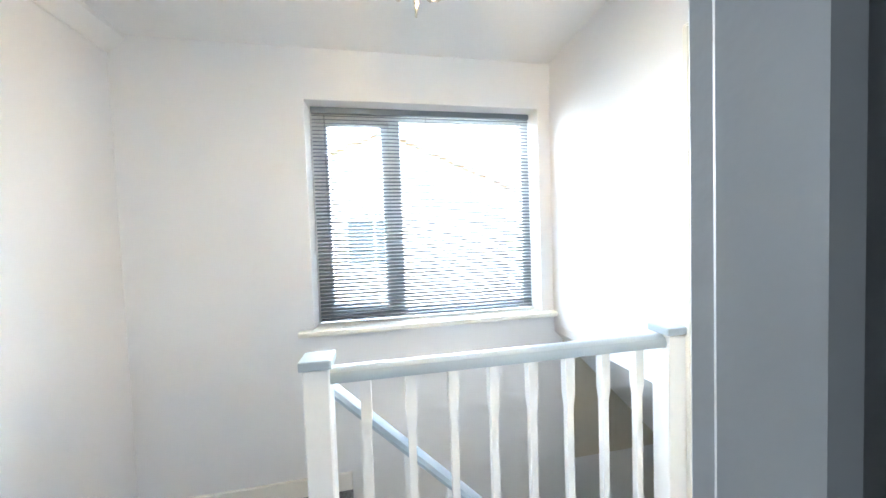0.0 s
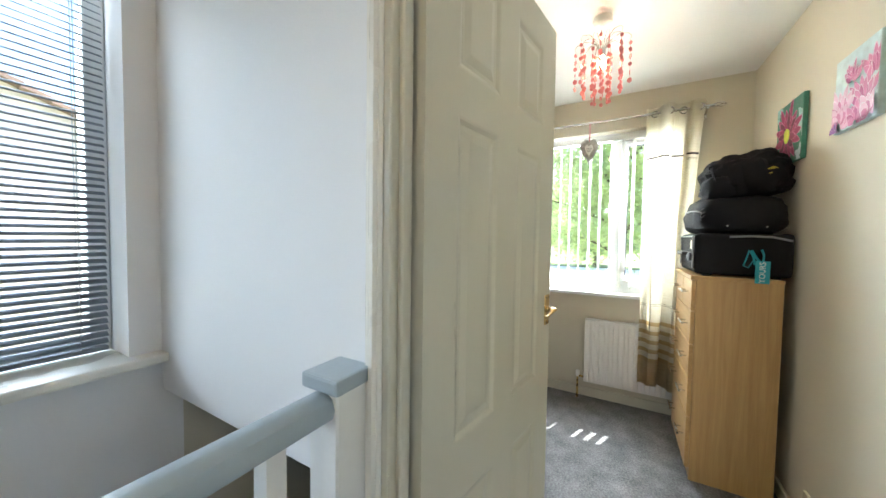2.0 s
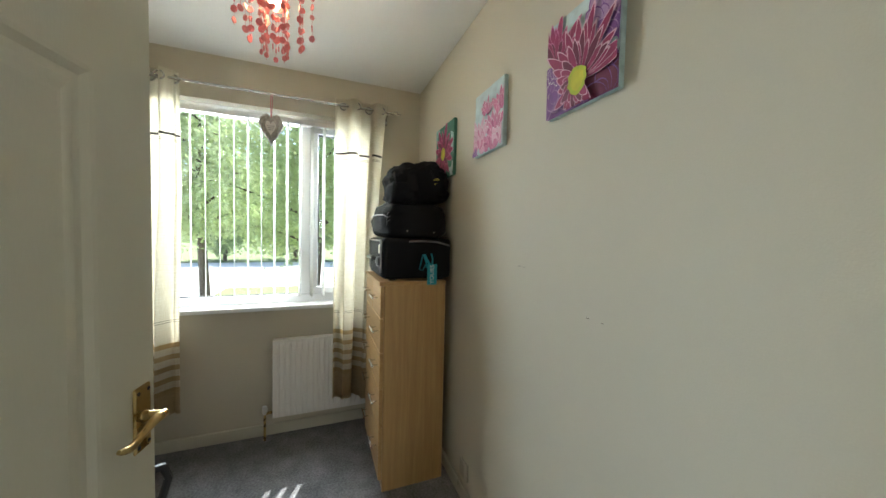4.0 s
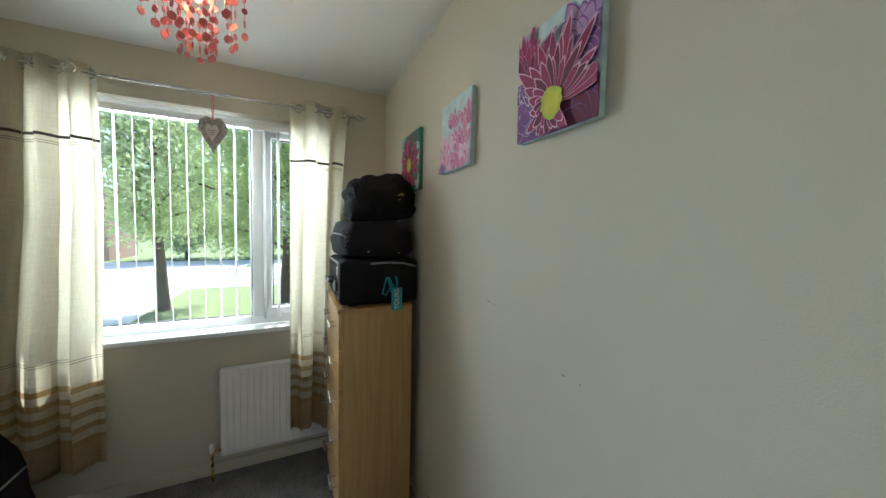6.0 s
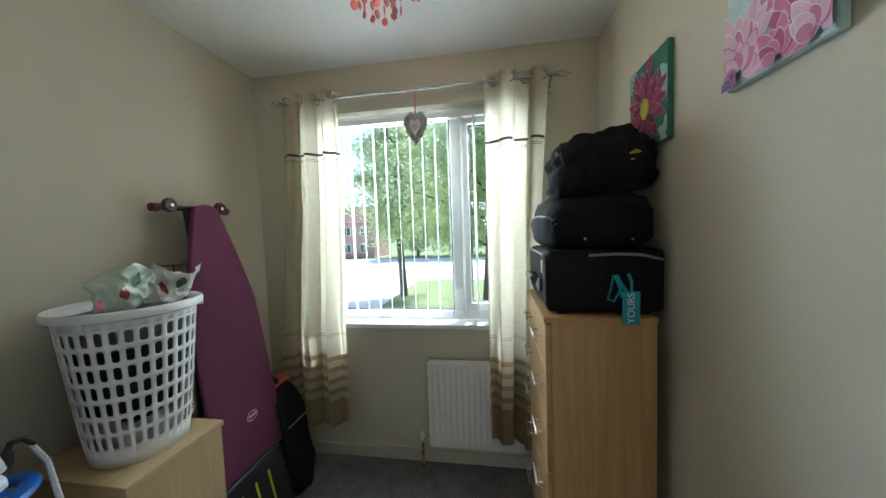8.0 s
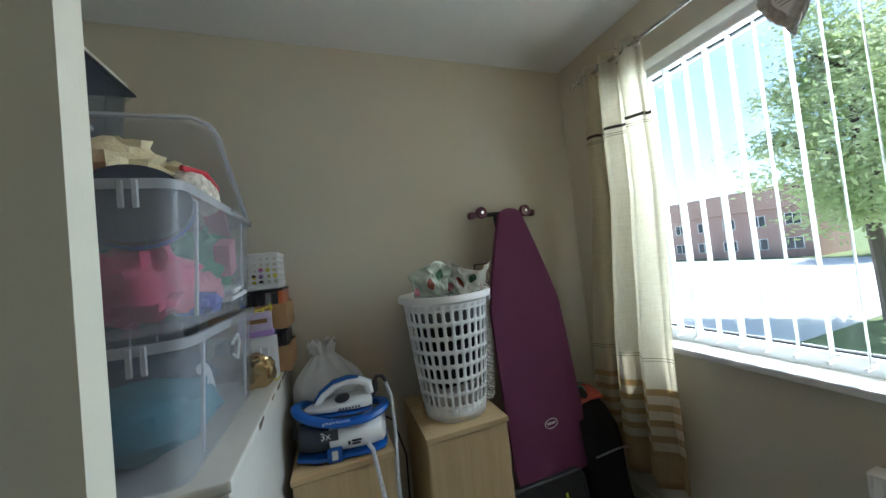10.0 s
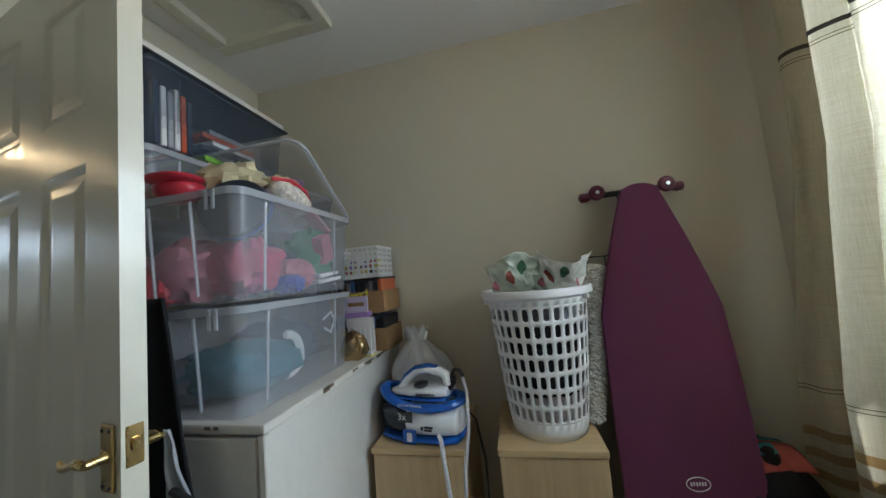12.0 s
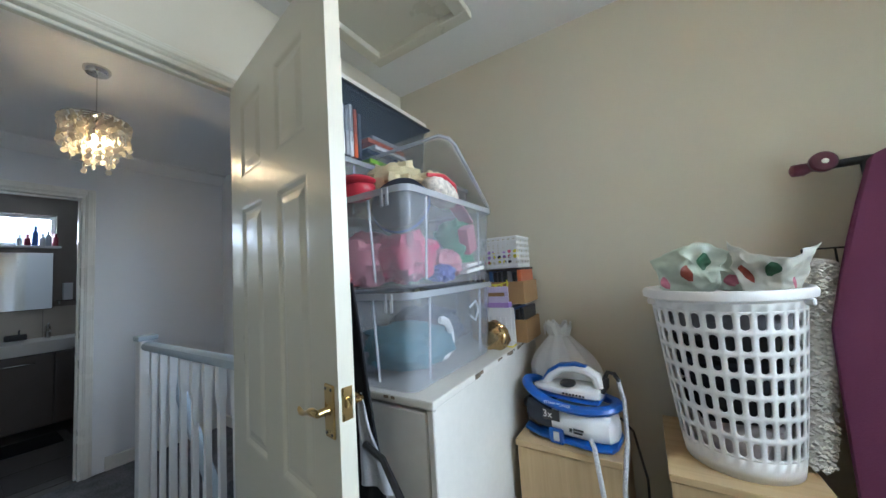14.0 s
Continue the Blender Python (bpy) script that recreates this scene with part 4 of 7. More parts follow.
def canvas(x, z, size, ground, blooms, label):
    """A box canvas on the south wall whose print is laid on as thin petals, kept within its edges."""
    ob = thing("flower_canvas", (x, 0.012, z), label=label, category="picture", group="flower canvases")
    h = size / 2
    x += 0.1 * h
    bm = bmn()
    box(bm, x - h * 0.9, x + h * 0.9, 0.001, 0.020, z - h, z + h, 0.002)
    part("canvas_body", bm, FM[ground], ob)
    level = [0.0202]

    def poly(pts, m, rim=None):
        inside = []
        pts2 = [(max(-h, min(h, a)), max(-h, min(h, b))) for a, b in pts]
        for a, b in pts2:
            if not inside or (abs(a - inside[-1][0]) + abs(b - inside[-1][1])) > 0.0006:
                inside.append((a, b))
        if len(inside) < 3:
            return
        area = sum(p[0] * q[1] - q[0] * p[1] for p, q in zip(inside, inside[1:] + inside[:1]))
        if abs(area) < 4e-5:
            return
        level[0] += 0.00005
        bm = bmn()
        cx, cz = sum(p[0] for p in inside) / len(inside), sum(p[1] for p in inside) / len(inside)
        c = bm.verts.new((x - cx * 0.9, level[0], z + cz))
        vs = [bm.verts.new((x - a * 0.9, level[0], z + b)) for a, b in inside]
        for k in range(len(vs)):
            bm.faces.new((c, vs[k], vs[(k + 1) % len(vs)]))
        part("petal", bm, FM[m], ob, smooth=True)

    def petal(cx, cz, ang, r0, r1, w, m, rim):
        ca, sa = math.cos(ang), math.sin(ang)
        for k, mm, ww, e in ((0, rim, 1.0, 1.0), (1, m, 0.92, 0.94)):
            pts = []
            for q in range(15):
                s = q / 14
                a = r0 + (r1 * e - r0) * math.sin(math.pi * s) ** 0.8 if 0 < s < 1 else r0
                side = (s - 0.5) * 2
                t = math.sin(math.pi * s)
                along = r0 + (r1 * e - r0) * t
                across = -math.cos(math.pi * s) * w * 1.3 * ww * (0.35 + 0.65 * t ** 0.5) * (1 - 0.55 * t ** 6)
                pts.append((cx + along * ca - across * sa, cz + along * sa + across * ca))
            poly(pts, mm)

    for cx, cz, r, n, w, m, rim, eye, *fan in blooms:
        a0, a1 = (radians(fan[0]), radians(fan[1])) if fan else (0.0, 2 * math.pi)
        for ring in range(2):
            for k in range(n):
                a = a0 + (a1 - a0) * (k + 0.5 * ring) / n + 0.10 * math.sin(k * 5.1 + ring)
                petal(cx * size, cz * size, a, r * 0.10 * size, r * size * (1.0 - 0.30 * ring) * (0.90 + 0.14 * math.sin(k * 2.7 + cx * 9)), w * size * (1 - 0.12 * ring), m if ring == 0 or k % 2 == 0 else {"magenta": "deep", "pink": "rose", "pale": "pink"}.get(m, m), rim)
        if eye:
            for e, mm in ((1.0, "lime"), (0.72, "gold")):
                poly([(cx * size + e * eye * size * (1 + 0.10 * math.sin(q * 4.3)) * math.cos(q * math.pi / 14), cz * size + e * eye * size * (1 + 0.10 * math.cos(q * 5.7)) * math.sin(q * math.pi / 14)) for q in range(28)], mm)
    return ob


canvas(1.702, 1.848, 0.31, "green", [(0.55, 0.1, 0.3, 8, 0.06, "teal", "sky", 0), (-0.55, 0.45, 0.3, 8, 0.06, "teal", "green", 0), (0.5, -0.45, 0.25, 7, 0.06, "sky", "teal", 0),
                                     (-0.02, -0.04, 0.60, 15, 0.075, "magenta", "pink", 0.12)], "square canvas print of a magenta daisy on the wall")
canvas(1.178, 1.863, 0.28, "sky", [(0.42, 0.0, 0.42, 5, 0.065, "pink", "pale", 0, 60, 150), (0.2, -0.30, 0.50, 6, 0.07, "pink", "white", 0.05, 40, 150), (-0.32, -0.30, 0.46, 6, 0.075, "pale", "white", 0, 30, 150),
                                   (-0.05, 0.08, 0.30, 8, 0.045, "pink", "white", 0, 20, 160), (-0.30, -0.42, 0.34, 6, 0.08, "pale", "pink", 0, 0, 180), (0.10, -0.48, 0.32, 7, 0.07, "pink", "pale", 0, 10, 175),
                                   (0.40, -0.45, 0.32, 6, 0.075, "pale", "white", 0, 20, 170), (-0.42, -0.52, 0.16, 5, 0.05, "violet", "mauve", 0, 0, 180)], "square canvas print of pale pink magnolias on the wall")
canvas(0.650, 1.872, 0.29, "sky", [(-0.1, -0.62, 0.75, 9, 0.16, "violet", "mauve", 0, 5, 175), (0.4, -0.55, 0.5, 7, 0.12, "deep", "violet", 0, 20, 160), (0.30, 0.08, 0.42, 6, 0.10, "mauve", "violet", 0, 20, 150), (0.45, -0.1, 0.36, 7, 0.09, "violet", "mauve", 0, 30, 190), (-0.45, -0.25, 0.3, 7, 0.09, "violet", "mauve", 0),
                                    (-0.38, 0.02, 0.52, 8, 0.060, "magenta", "pink", 0.075, 15, 130), (-0.38, 0.02, 0.22, 7, 0.05, "violet", "white", 0, 190, 350),
                                    (0.02, -0.26, 0.66, 11, 0.062, "magenta", "pale", 0, 5, 150), (0.0, -0.28, 0.36, 9, 0.06, "magenta", "pale", 0, 140, 330), (0.02, -0.26, 0.02, 3, 0.01, "magenta", "magenta", 0.135)],
       "square canvas print of dark pink daisies on the wall")
CRACK = mat("dark_scuff", (0.12, 0.10, 0.08), 0.9, bump=0.0)
scuff = thing("wall_scuffs", (0.9, 0.001, 1.2), label="small dark scratches in the cream wall", category="scratch", kind="structure")
for x, z, w in ((0.955, 1.245, 0.018), (0.925, 1.243, 0.012), (0.62, 1.13, 0.012), (0.57, 1.128, 0.008)):
    bm = bmn()
    box(bm, x - w / 2, x + w / 2, 0.0, 0.0008, z - 0.0008, z + 0.0008, m=None)
    part("scratch", bm, CRACK, scuff)


# ---- lamps ----
REDBEAD = mat("coral_red_shell_bead", (0.62, 0.20, 0.20), 0.35, vary=0.2, scale=60, fine=200, bump=0.03, translucent=0.3)
CLEARBEAD = mat("smoky_clear_bead", (0.62, 0.57, 0.48), 0.12, vary=0.2, scale=60, fine=100, bump=0.0, translucent=0.35)
BULB = mat("lit_bulb_glass", (1, 0.9, 0.7), 0.3, emit=(1.0, 0.66, 0.30), power=30.0, bump=0.0)


def disc(bm, x, y, z, r, a):
    """A thin upright bead, turned by a."""
    seg = 8
    c, s = math.cos(a), math.sin(a)
    f = [bm.verts.new((x + c * r * math.cos(2 * math.pi * k / seg) + s * 0.002, y + s * r * math.cos(2 * math.pi * k / seg) - c * 0.002, z + r * 1.12 * math.sin(2 * math.pi * k / seg))) for k in range(seg)]
    g = [bm.verts.new((x + c * r * math.cos(2 * math.pi * k / seg) - s * 0.002, y + s * r * math.cos(2 * math.pi * k / seg) + c * 0.002, z + r * 1.12 * math.sin(2 * math.pi * k / seg))) for k in range(seg)]
    bm.faces.new(f)
    bm.faces.new(g[::-1])
    for k in range(seg):
        bm.faces.new((f[k], f[(k + 1) % seg], g[(k + 1) % seg], g[k]))


def bulb(ob, x, y, z, power, name):
    bm = bmn()
    lathe(bm, [(0.002, -0.05), (0.014, -0.046), (0.021, -0.03), (0.02, -0.015), (0.013, 0.0), (0.012, 0.012)], (x, y, z), 14)
    part("bulb", bm, BULB, ob, "lit warm bulb", True, shadow=False)
    bm = bmn()
    lathe(bm, [(0.014, 0.012), (0.018, 0.015), (0.018, 0.05), (0.012, 0.055)], (x, y, z), 14)
    part("lamp_holder", bm, CHROME, ob, smooth=True)
    lamp = new(name, bpy.data.lights.new(name, "POINT"))
    lamp.data.energy, lamp.data.color, lamp.data.shadow_soft_size = power, (1.0, 0.72, 0.42), 0.03
    lamp.location = (x, y, z - 0.02)


px, py = 1.28, 0.86
pend = thing("pendant_light", (px, py, H), label="lit pendant with curled wire arms and strings of coral hearts", category="pendant light")
bm = bmn()
lathe(bm, [(0.045, 0.0), (0.045, -0.03), (0.038, -0.036), (0.006, -0.038)], (px, py, H), 20)
part("ceiling_rose", bm, GLOSS, pend, "white ceiling rose", True)
bm = bmn()
tube(bm, [(px, py, H - 0.036), (px, py, 2.275)], 0.003, 8)
part("flex", bm, GLOSS, pend)
bulb(pend, px, py, 2.215, 0.5, "pendant_bulb_light")
for k in range(16):
    a = 2 * math.pi * k / 16
    bm = bmn()
    out = 0.13 if k % 2 == 0 else 0.095
    tube(bm, [(px + r * math.cos(a), py + r * math.sin(a), z) for r, z in ((0.016, 2.265), (0.03, 2.30), (out * 0.6, 2.325), (out * 0.9, 2.315), (out, 2.30), (out * 0.97, 2.287))], 0.002, 5)
    arm = part("wire_arm", bm, CHROME, pend, smooth=True)
    for rr, top, n in ((out * 0.97, 2.28, 6 if k % 2 == 0 else 7),) + (((0.042, 2.23, 7),) if k % 2 == 0 else ()):
        x, y = px + rr * math.cos(a), py + rr * math.sin(a)
        bm = bmn()
        tube(bm, [(x, y, top + 0.008), (x, y, top - n * 0.036 + 0.01)], 0.0007, 4)
        for q in range(n):
            disc(bm, x, y, top - 0.012 - q * 0.036 + 0.004 * math.sin(k + q), 0.0098 + 0.0015 * math.sin(k * 3 + q * 2), a + q * 1.3 + k)
        part("bead_string", bm, REDBEAD, pend, "string of coral red hearts", kind="stuff")

lx, ly = -1.04, 0.925
chan = thing("landing_chandelier", (lx, ly, H), label="lit smoky bead chandelier with chrome hoop over the landing", category="chandelier")
bm = bmn()
lathe(bm, [(0.05, 0.0), (0.05, -0.012), (0.04, -0.028), (0.006, -0.03)], (lx, ly, H), 20)
part("ceiling_rose", bm, CHROME, chan, smooth=True)
bm = bmn()
tube(bm, [(lx, ly, H - 0.028), (lx, ly, 2.115)], 0.0025, 6)
part("flex", bm, CHROME, chan)
bulb(chan, lx, ly, 2.065, 1.2, "chandelier_bulb_light")
for R, z in ((0.118, 2.155), (0.08, 2.16), (0.045, 2.165)):
    bm = bmn()
    tube(bm, [(lx + R * math.cos(2 * math.pi * k / 32), ly + R * math.sin(2 * math.pi * k / 32), z) for k in range(33)], 0.003, 6, caps=False)
    part("hoop", bm, CHROME, chan, "chrome hoop", True)
    n = int(R * 190)
    for k in range(n):
        a = 2 * math.pi * k / n
        m = int(4 + (0.13 - R) * 55 + (k % 3))
        x, y = lx + R * math.cos(a), ly + R * math.sin(a)
        bm = bmn()
        tube(bm, [(x, y, z), (x, y, z - m * 0.027)], 0.0006, 4)
        for q in range(m):
            disc(bm, x, y, z - 0.015 - q * 0.027, 0.012, a + 0.7 * q)
        part("bead_string", bm, CLEARBEAD, chan, "string of smoky beads", kind="stuff")
for k in range(4):
    bm = bmn()
    a = k * math.pi / 2
    tube(bm, [(lx, ly, 2.155), (lx + 0.118 * math.cos(a), ly + 0.118 * math.sin(a), 2.155)], 0.002, 5)
    part("spoke", bm, CHROME, chan)

# ---- bags on the chest ----
TEAL = mat("teal_luggage_tag", (0.03, 0.34, 0.42), 0.45, vary=0.08)
WHITEINK = mat("white_print", (0.8, 0.8, 0.8), 0.5, bump=0.0)
GREYTRIM = mat("grey_piping", (0.22, 0.22, 0.23), 0.5)
case = thing("suitcase", (1.78, 0.2, 1.11), label="black fabric suitcase lying on the chest with a teal tag", category="suitcase")
bm = bmn()
box(bm, 1.585, 2.03, 0.015, 0.40, 1.118, 1.335, 0.03, 4)
for v in bm.verts:
    p = v.co
    v.co = p + Vector((0.006 * noise.noise(p * 9), 0.005 * noise.noise(p * 8 + Vector((3, 0, 0))), 0.004 * noise.noise(p * 7)))
part("shell", bm, BLACKCLOTH, case, smooth=True)
for y in (0.075, 0.34):
    bm = bmn()
    box(bm, 1.60, 1.66, y - 0.02, y + 0.02, 1.11, 1.121, 0.004)
    part("foot", bm, DARKRUBBER, case)
bm = bmn()
tube(bm, [(1.578, 0.03, 1.30), (1.576, 0.10, 1.318), (1.576, 0.18, 1.322), (1.577, 0.26, 1.318)], 0.005, 8)
part("zip", bm, GREYTRIM, case, "grey zip line", True)
bm = bmn()
tube(bm, [(1.61, 0.402, 1.15), (1.61, 0.404, 1.32), (1.99, 0.404, 1.32), (1.99, 0.402, 1.15)], 0.005, 8)
part("piping", bm, GREYTRIM, case, smooth=True)
bm = bmn()
tube(bm, [(1.70, 0.40, 1.22), (1.70, 0.43, 1.225), (1.82, 0.435, 1.225), (1.82, 0.40, 1.22)], 0.012, 8)
part("carry_handle", bm, DARKRUBBER, case, smooth=True)
bm = bmn()
box(bm, 1.62, 1.66, 0.398, 0.408, 1.25, 1.30, 0.003)
part("clasp", bm, CHROME, case)
bm = bmn()
lathe(bm, [(0.006, 0), (0.024, 0.004), (0.026, 0.018), (0.012, 0.024)], (0, 0, 0), 14, m=pose(1.645, 0.4, 1.21, -90, 0, 0))
part("wheel", bm, DARKRUBBER, case, smooth=True)
tag = thing("luggage_tag", (1.57, 0.14, 1.15), label="teal luggage tag with white lettering on a ribbon", category="luggage tag")
bm = bmn()
box(bm, 1.548, 1.551, 0.112, 0.166, 1.09, 1.20, 0.001)
part("card", bm, TEAL, tag)
bm = bmn()
for pts in ([(1.572, 0.175, 1.25), (1.556, 0.165, 1.22), (1.550, 0.15, 1.195)], [(1.572, 0.185, 1.25), (1.552, 0.20, 1.21), (1.552, 0.21, 1.175), (1.554, 0.19, 1.165), (1.552, 0.175, 1.20)],
            [(1.572, 0.18, 1.25), (1.552, 0.172, 1.21), (1.552, 0.168, 1.18)], [(1.568, 0.14, 1.255), (1.556, 0.135, 1.23), (1.550, 0.138, 1.2)]):
    tube(bm, pts, 0.007, 6, flat=0.35)
part("ribbon_bow", bm, TEAL, tag, smooth=True)
txt = bpy.data.curves.new("tag_lettering", "FONT")
txt.body, txt.size, txt.extrude, txt.align_x, txt.align_y = "YOURS", 0.032, 0.0004, "CENTER", "CENTER"
txt_ob = new("lettering_source", txt)
deps = bpy.context.evaluated_depsgraph_get()
me = bpy.data.meshes.new_from_object(txt_ob.evaluated_get(deps))
bpy.data.objects.remove(txt_ob)
me.transform(Matrix(((0, 0, -1, 1.5475), (-1, 0, 0, 0.139), (0, 1, 0, 1.145), (0, 0, 0, 1))) @ Matrix.Rotation(radians(90), 4, "Z"))
me.transform(WM[tag].inverted())
me.materials.append(WHITEINK)
lt = new("lettering", me)
lt.parent = tag
WM[lt] = WM[tag]

duf = thing("black_holdall", (1.78, 0.22, 1.335), label="black soft holdall lying on the suitcase", category="bag")
bm = bmn()
blob(bm, (1.80, 0.21, 1.432), (0.225, 0.195, 0.108), 3.6, 0.07, 5, 40, 20, seed=3.0, flat_bottom=0.096)
part("body", bm, BLACKCLOTH, duf, smooth=True)
bm = bmn()
tube(bm, [(1.60, 0.35, 1.43), (1.62, 0.39, 1.455), (1.70, 0.408, 1.46), (1.85, 0.408, 1.46), (1.95, 0.39, 1.45)], 0.004, 6)
part("zip", bm, GREYTRIM, duf, smooth=True)
bm = bmn()
for dz in (0, 0.018, 0.034):
    tube(bm, [(1.60, 0.365 - dz * 0.3, 1.47 - dz), (1.595, 0.385 - dz * 0.2, 1.452 - dz), (1.60, 0.375, 1.435 - dz)], 0.0016, 6)
part("zip_pull", bm, mat("dark_steel", (0.10, 0.10, 0.105), 0.35, vary=0.05), duf, "dark steel zip pulls", True)
for y, z in ((0.12, 1.37), (0.05, 1.365), (0.27, 1.375)):
    bm = bmn()
    lathe(bm, [(0.005, 0), (0.005, 0.003), (0.001, 0.005)], (0, 0, 0), 8, m=pose(1.588, y, z, 0, -90, 0))
    part("rivet", bm, CHROME, duf)
bp = thing("rucksack", (1.80, 0.19, 1.53), label="black rucksack with a yellow emblem slumped on the holdall", category="rucksack")
bm = bmn()
blob(bm, (1.80, 0.175, 1.635), (0.205, 0.175, 0.135), 2.9, 0.15, 6, 48, 26, m=Matrix.Translation((1.8, 0.175, 1.635)) @ Matrix.Rotation(radians(-12), 4, "X") @ Matrix.Translation((-1.8, -0.175, -1.635)), seed=7.0, flat_bottom=0.115)
part("body", bm, BLACKCLOTH, bp, smooth=True)
bm = bmn()
blob(bm, (1.70, 0.29, 1.58), (0.10, 0.075, 0.07), 2.5, 0.12, 7, 30, 16, seed=11.0)
part("front_pocket", bm, BLACKCLOTH, bp, smooth=True)
bm = bmn()
tube(bm, [(1.72, 0.30, 1.70), (1.66, 0.33, 1.68), (1.62, 0.325, 1.62), (1.62, 0.30, 1.56)], 0.012, 8, flat=0.4)
part("strap", bm, BLACKCLOTH, bp, smooth=True)
YEL = mat("yellow_print", (0.62, 0.50, 0.05), 0.5, bump=0.0)
bm = bmn()
for r, rr in ((0.020, 0.0135), (0.010, 0.004)):
    o = [bm.verts.new((1.596, 0.105 + a * r * 1.1, 1.655 + b * r * 0.62)) for a, b in ((-1, 0), (0, 1), (1, 0), (0, -1))]
    i = [bm.verts.new((1.596, 0.105 + a * rr * 1.1, 1.655 + b * rr * 0.62)) for a, b in ((-1, 0), (0, 1), (1, 0), (0, -1))]
    for k in range(4):
        bm.faces.new((o[k], o[(k + 1) % 4], i[(k + 1) % 4], i[k]))
box(bm, 1.5955, 1.5965, 0.09, 0.12, 1.633, 1.637)
part("emblem", bm, YEL, bp, "yellow diamond emblem")


# ---- cabinets on the north side ----
def small_cabinet(x0, x1, y0, y1, h, label):
    ob = thing("bedside_cabinet", ((x0 + x1) / 2, (y0 + y1) / 2, 0), label=label, category="cabinet", group="pale wood cabinets")
    bm = bmn()
    box(bm, x0 - 0.004, x1 + 0.004, y0 - 0.006, y1, h - 0.02, h, 0.003, 2)
    part("top", bm, PINE_X, ob)
    for x in (x0, x1 - 0.016):
        bm = bmn()
        box(bm, x, x + 0.016, y0 + 0.018, y1, 0.0, h - 0.0205, 0.0015)
        part("side_panel", bm, PINE, ob)
    bm = bmn()
    box(bm, x0 + 0.016, x1 - 0.016, y1 - 0.008, y1, 0.02, h - 0.0205)
    part("back_panel", bm, PINE, ob)
    bm = bmn()
    box(bm, x0 + 0.001, x1 - 0.001, y0, y0 + 0.0175, 0.06, h - 0.023, 0.002)
    part("door", bm, PINE, ob)
    bm = bmn()
    box(bm, x0 + 0.016, x1 - 0.016, y0 + 0.03, y0 + 0.045, 0.0, 0.058)
    part("plinth", bm, PINE, ob)
    return ob


small_cabinet(0.705, 1.03, 1.648, 2.02, 0.710, "pale wood cabinet under the steam iron")
small_cabinet(1.15, 1.475, 1.63, 2.02, 0.722, "pale wood cabinet under the laundry basket")

# ---- laundry basket ----
WPLASTIC = mat("white_moulded_plastic", (0.80, 0.80, 0.80), 0.32, vary=0.03, scale=8, fine=100, bump=0.02)
bx, by, bz, bh = 1.328, 1.80, 0.722, 0.49
bask = thing("laundry_basket", (bx, by, bz), label="white slotted plastic laundry basket full of clothes", category="laundry basket")
NC, NR = 32, 7
radius = lambda t: 0.128 + 0.052 * t ** 0.85


def bpt(u, t, off=0.0):
    a = 2 * math.pi * u
    r = radius(t) + off
    return (bx + r * math.cos(a), by + r * math.sin(a), bz + bh * t)


bm = bmn()
T0, T1 = 0.115, 0.90


def ring_faces(t0, t1, n):
    for k in range(NC * 2):
        for j in range(n):
            a, b = t0 + (t1 - t0) * j / n, t0 + (t1 - t0) * (j + 1) / n
            bm.faces.new([bm.verts.new(bpt(uu, tt)) for uu, tt in ((k / NC / 2, a), ((k + 1) / NC / 2, a), ((k + 1) / NC / 2, b), (k / NC / 2, b))])


ring_faces(0.0, T0, 2)
ring_faces(T1, 1.0, 2)
for r in range(NR):
    ta, tb = T0 + (T1 - T0) * r / NR, T0 + (T1 - T0) * (r + 1) / NR
    for c in range(NC):
        uc, du, tc, dt = (c + 0.5) / NC, 0.295 / NC, (ta + tb) / 2, (tb - ta) / 2
        hole, rim = [], []
        for q in range(12):
            a = 2 * math.pi * q / 12 + math.pi / 12
            ca, sa = math.cos(a), math.sin(a)
            hole.append((uc + du * ca * 1.03, tc + dt * (0.44 * math.copysign(1, sa) + 0.32 * sa)))
            m = max(abs(ca), abs(sa))
            rim.append((uc + 0.5 / NC * ca / m, tc + dt * sa / m))
        hv, rv = [bm.verts.new(bpt(*p)) for p in hole], [bm.verts.new(bpt(*p)) for p in rim]
        corners = [bm.verts.new(bpt(uc + sx * 0.5 / NC, tc + sz * dt)) for sx, sz in ((1, 1), (-1, 1), (-1, -1), (1, -1))]
        for q in range(12):
            q2 = (q + 1) % 12
            f = [hv[q], rv[q], rv[q2], hv[q2]]
            if q in (1, 4, 7, 10):
                f = [hv[q], rv[q], corners[(1, 4, 7, 10).index(q)], rv[q2], hv[q2]]
            bm.faces.new(f)
bmesh.ops.remove_doubles(bm, verts=bm.verts, dist=0.0004)
wall = part("slotted_wall", bm, WPLASTIC, bask, smooth=True)
wall.modifiers.new("thickness", "SOLIDIFY").thickness = 0.004
bm = bmn()
lathe(bm, [(0.0, 0.003), (0.12, 0.003), (0.129, 0.008), (0.1265, 0.0), (0.0, 0.0)][::-1], (bx, by, bz), 40)
part("base", bm, WPLASTIC, bask, smooth=True)
bm = bmn()
lathe(bm, [(0.176, bh - 0.03), (0.186, bh - 0.024), (0.197, bh - 0.02), (0.199, bh - 0.006), (0.194, bh + 0.004), (0.182, bh + 0.004), (0.176, bh - 0.004), (0.175, bh - 0.028), (0.176, bh - 0.03)], (bx, by, bz), 44)
part("rim", bm, WPLASTIC, bask, "rolled white rim", True)
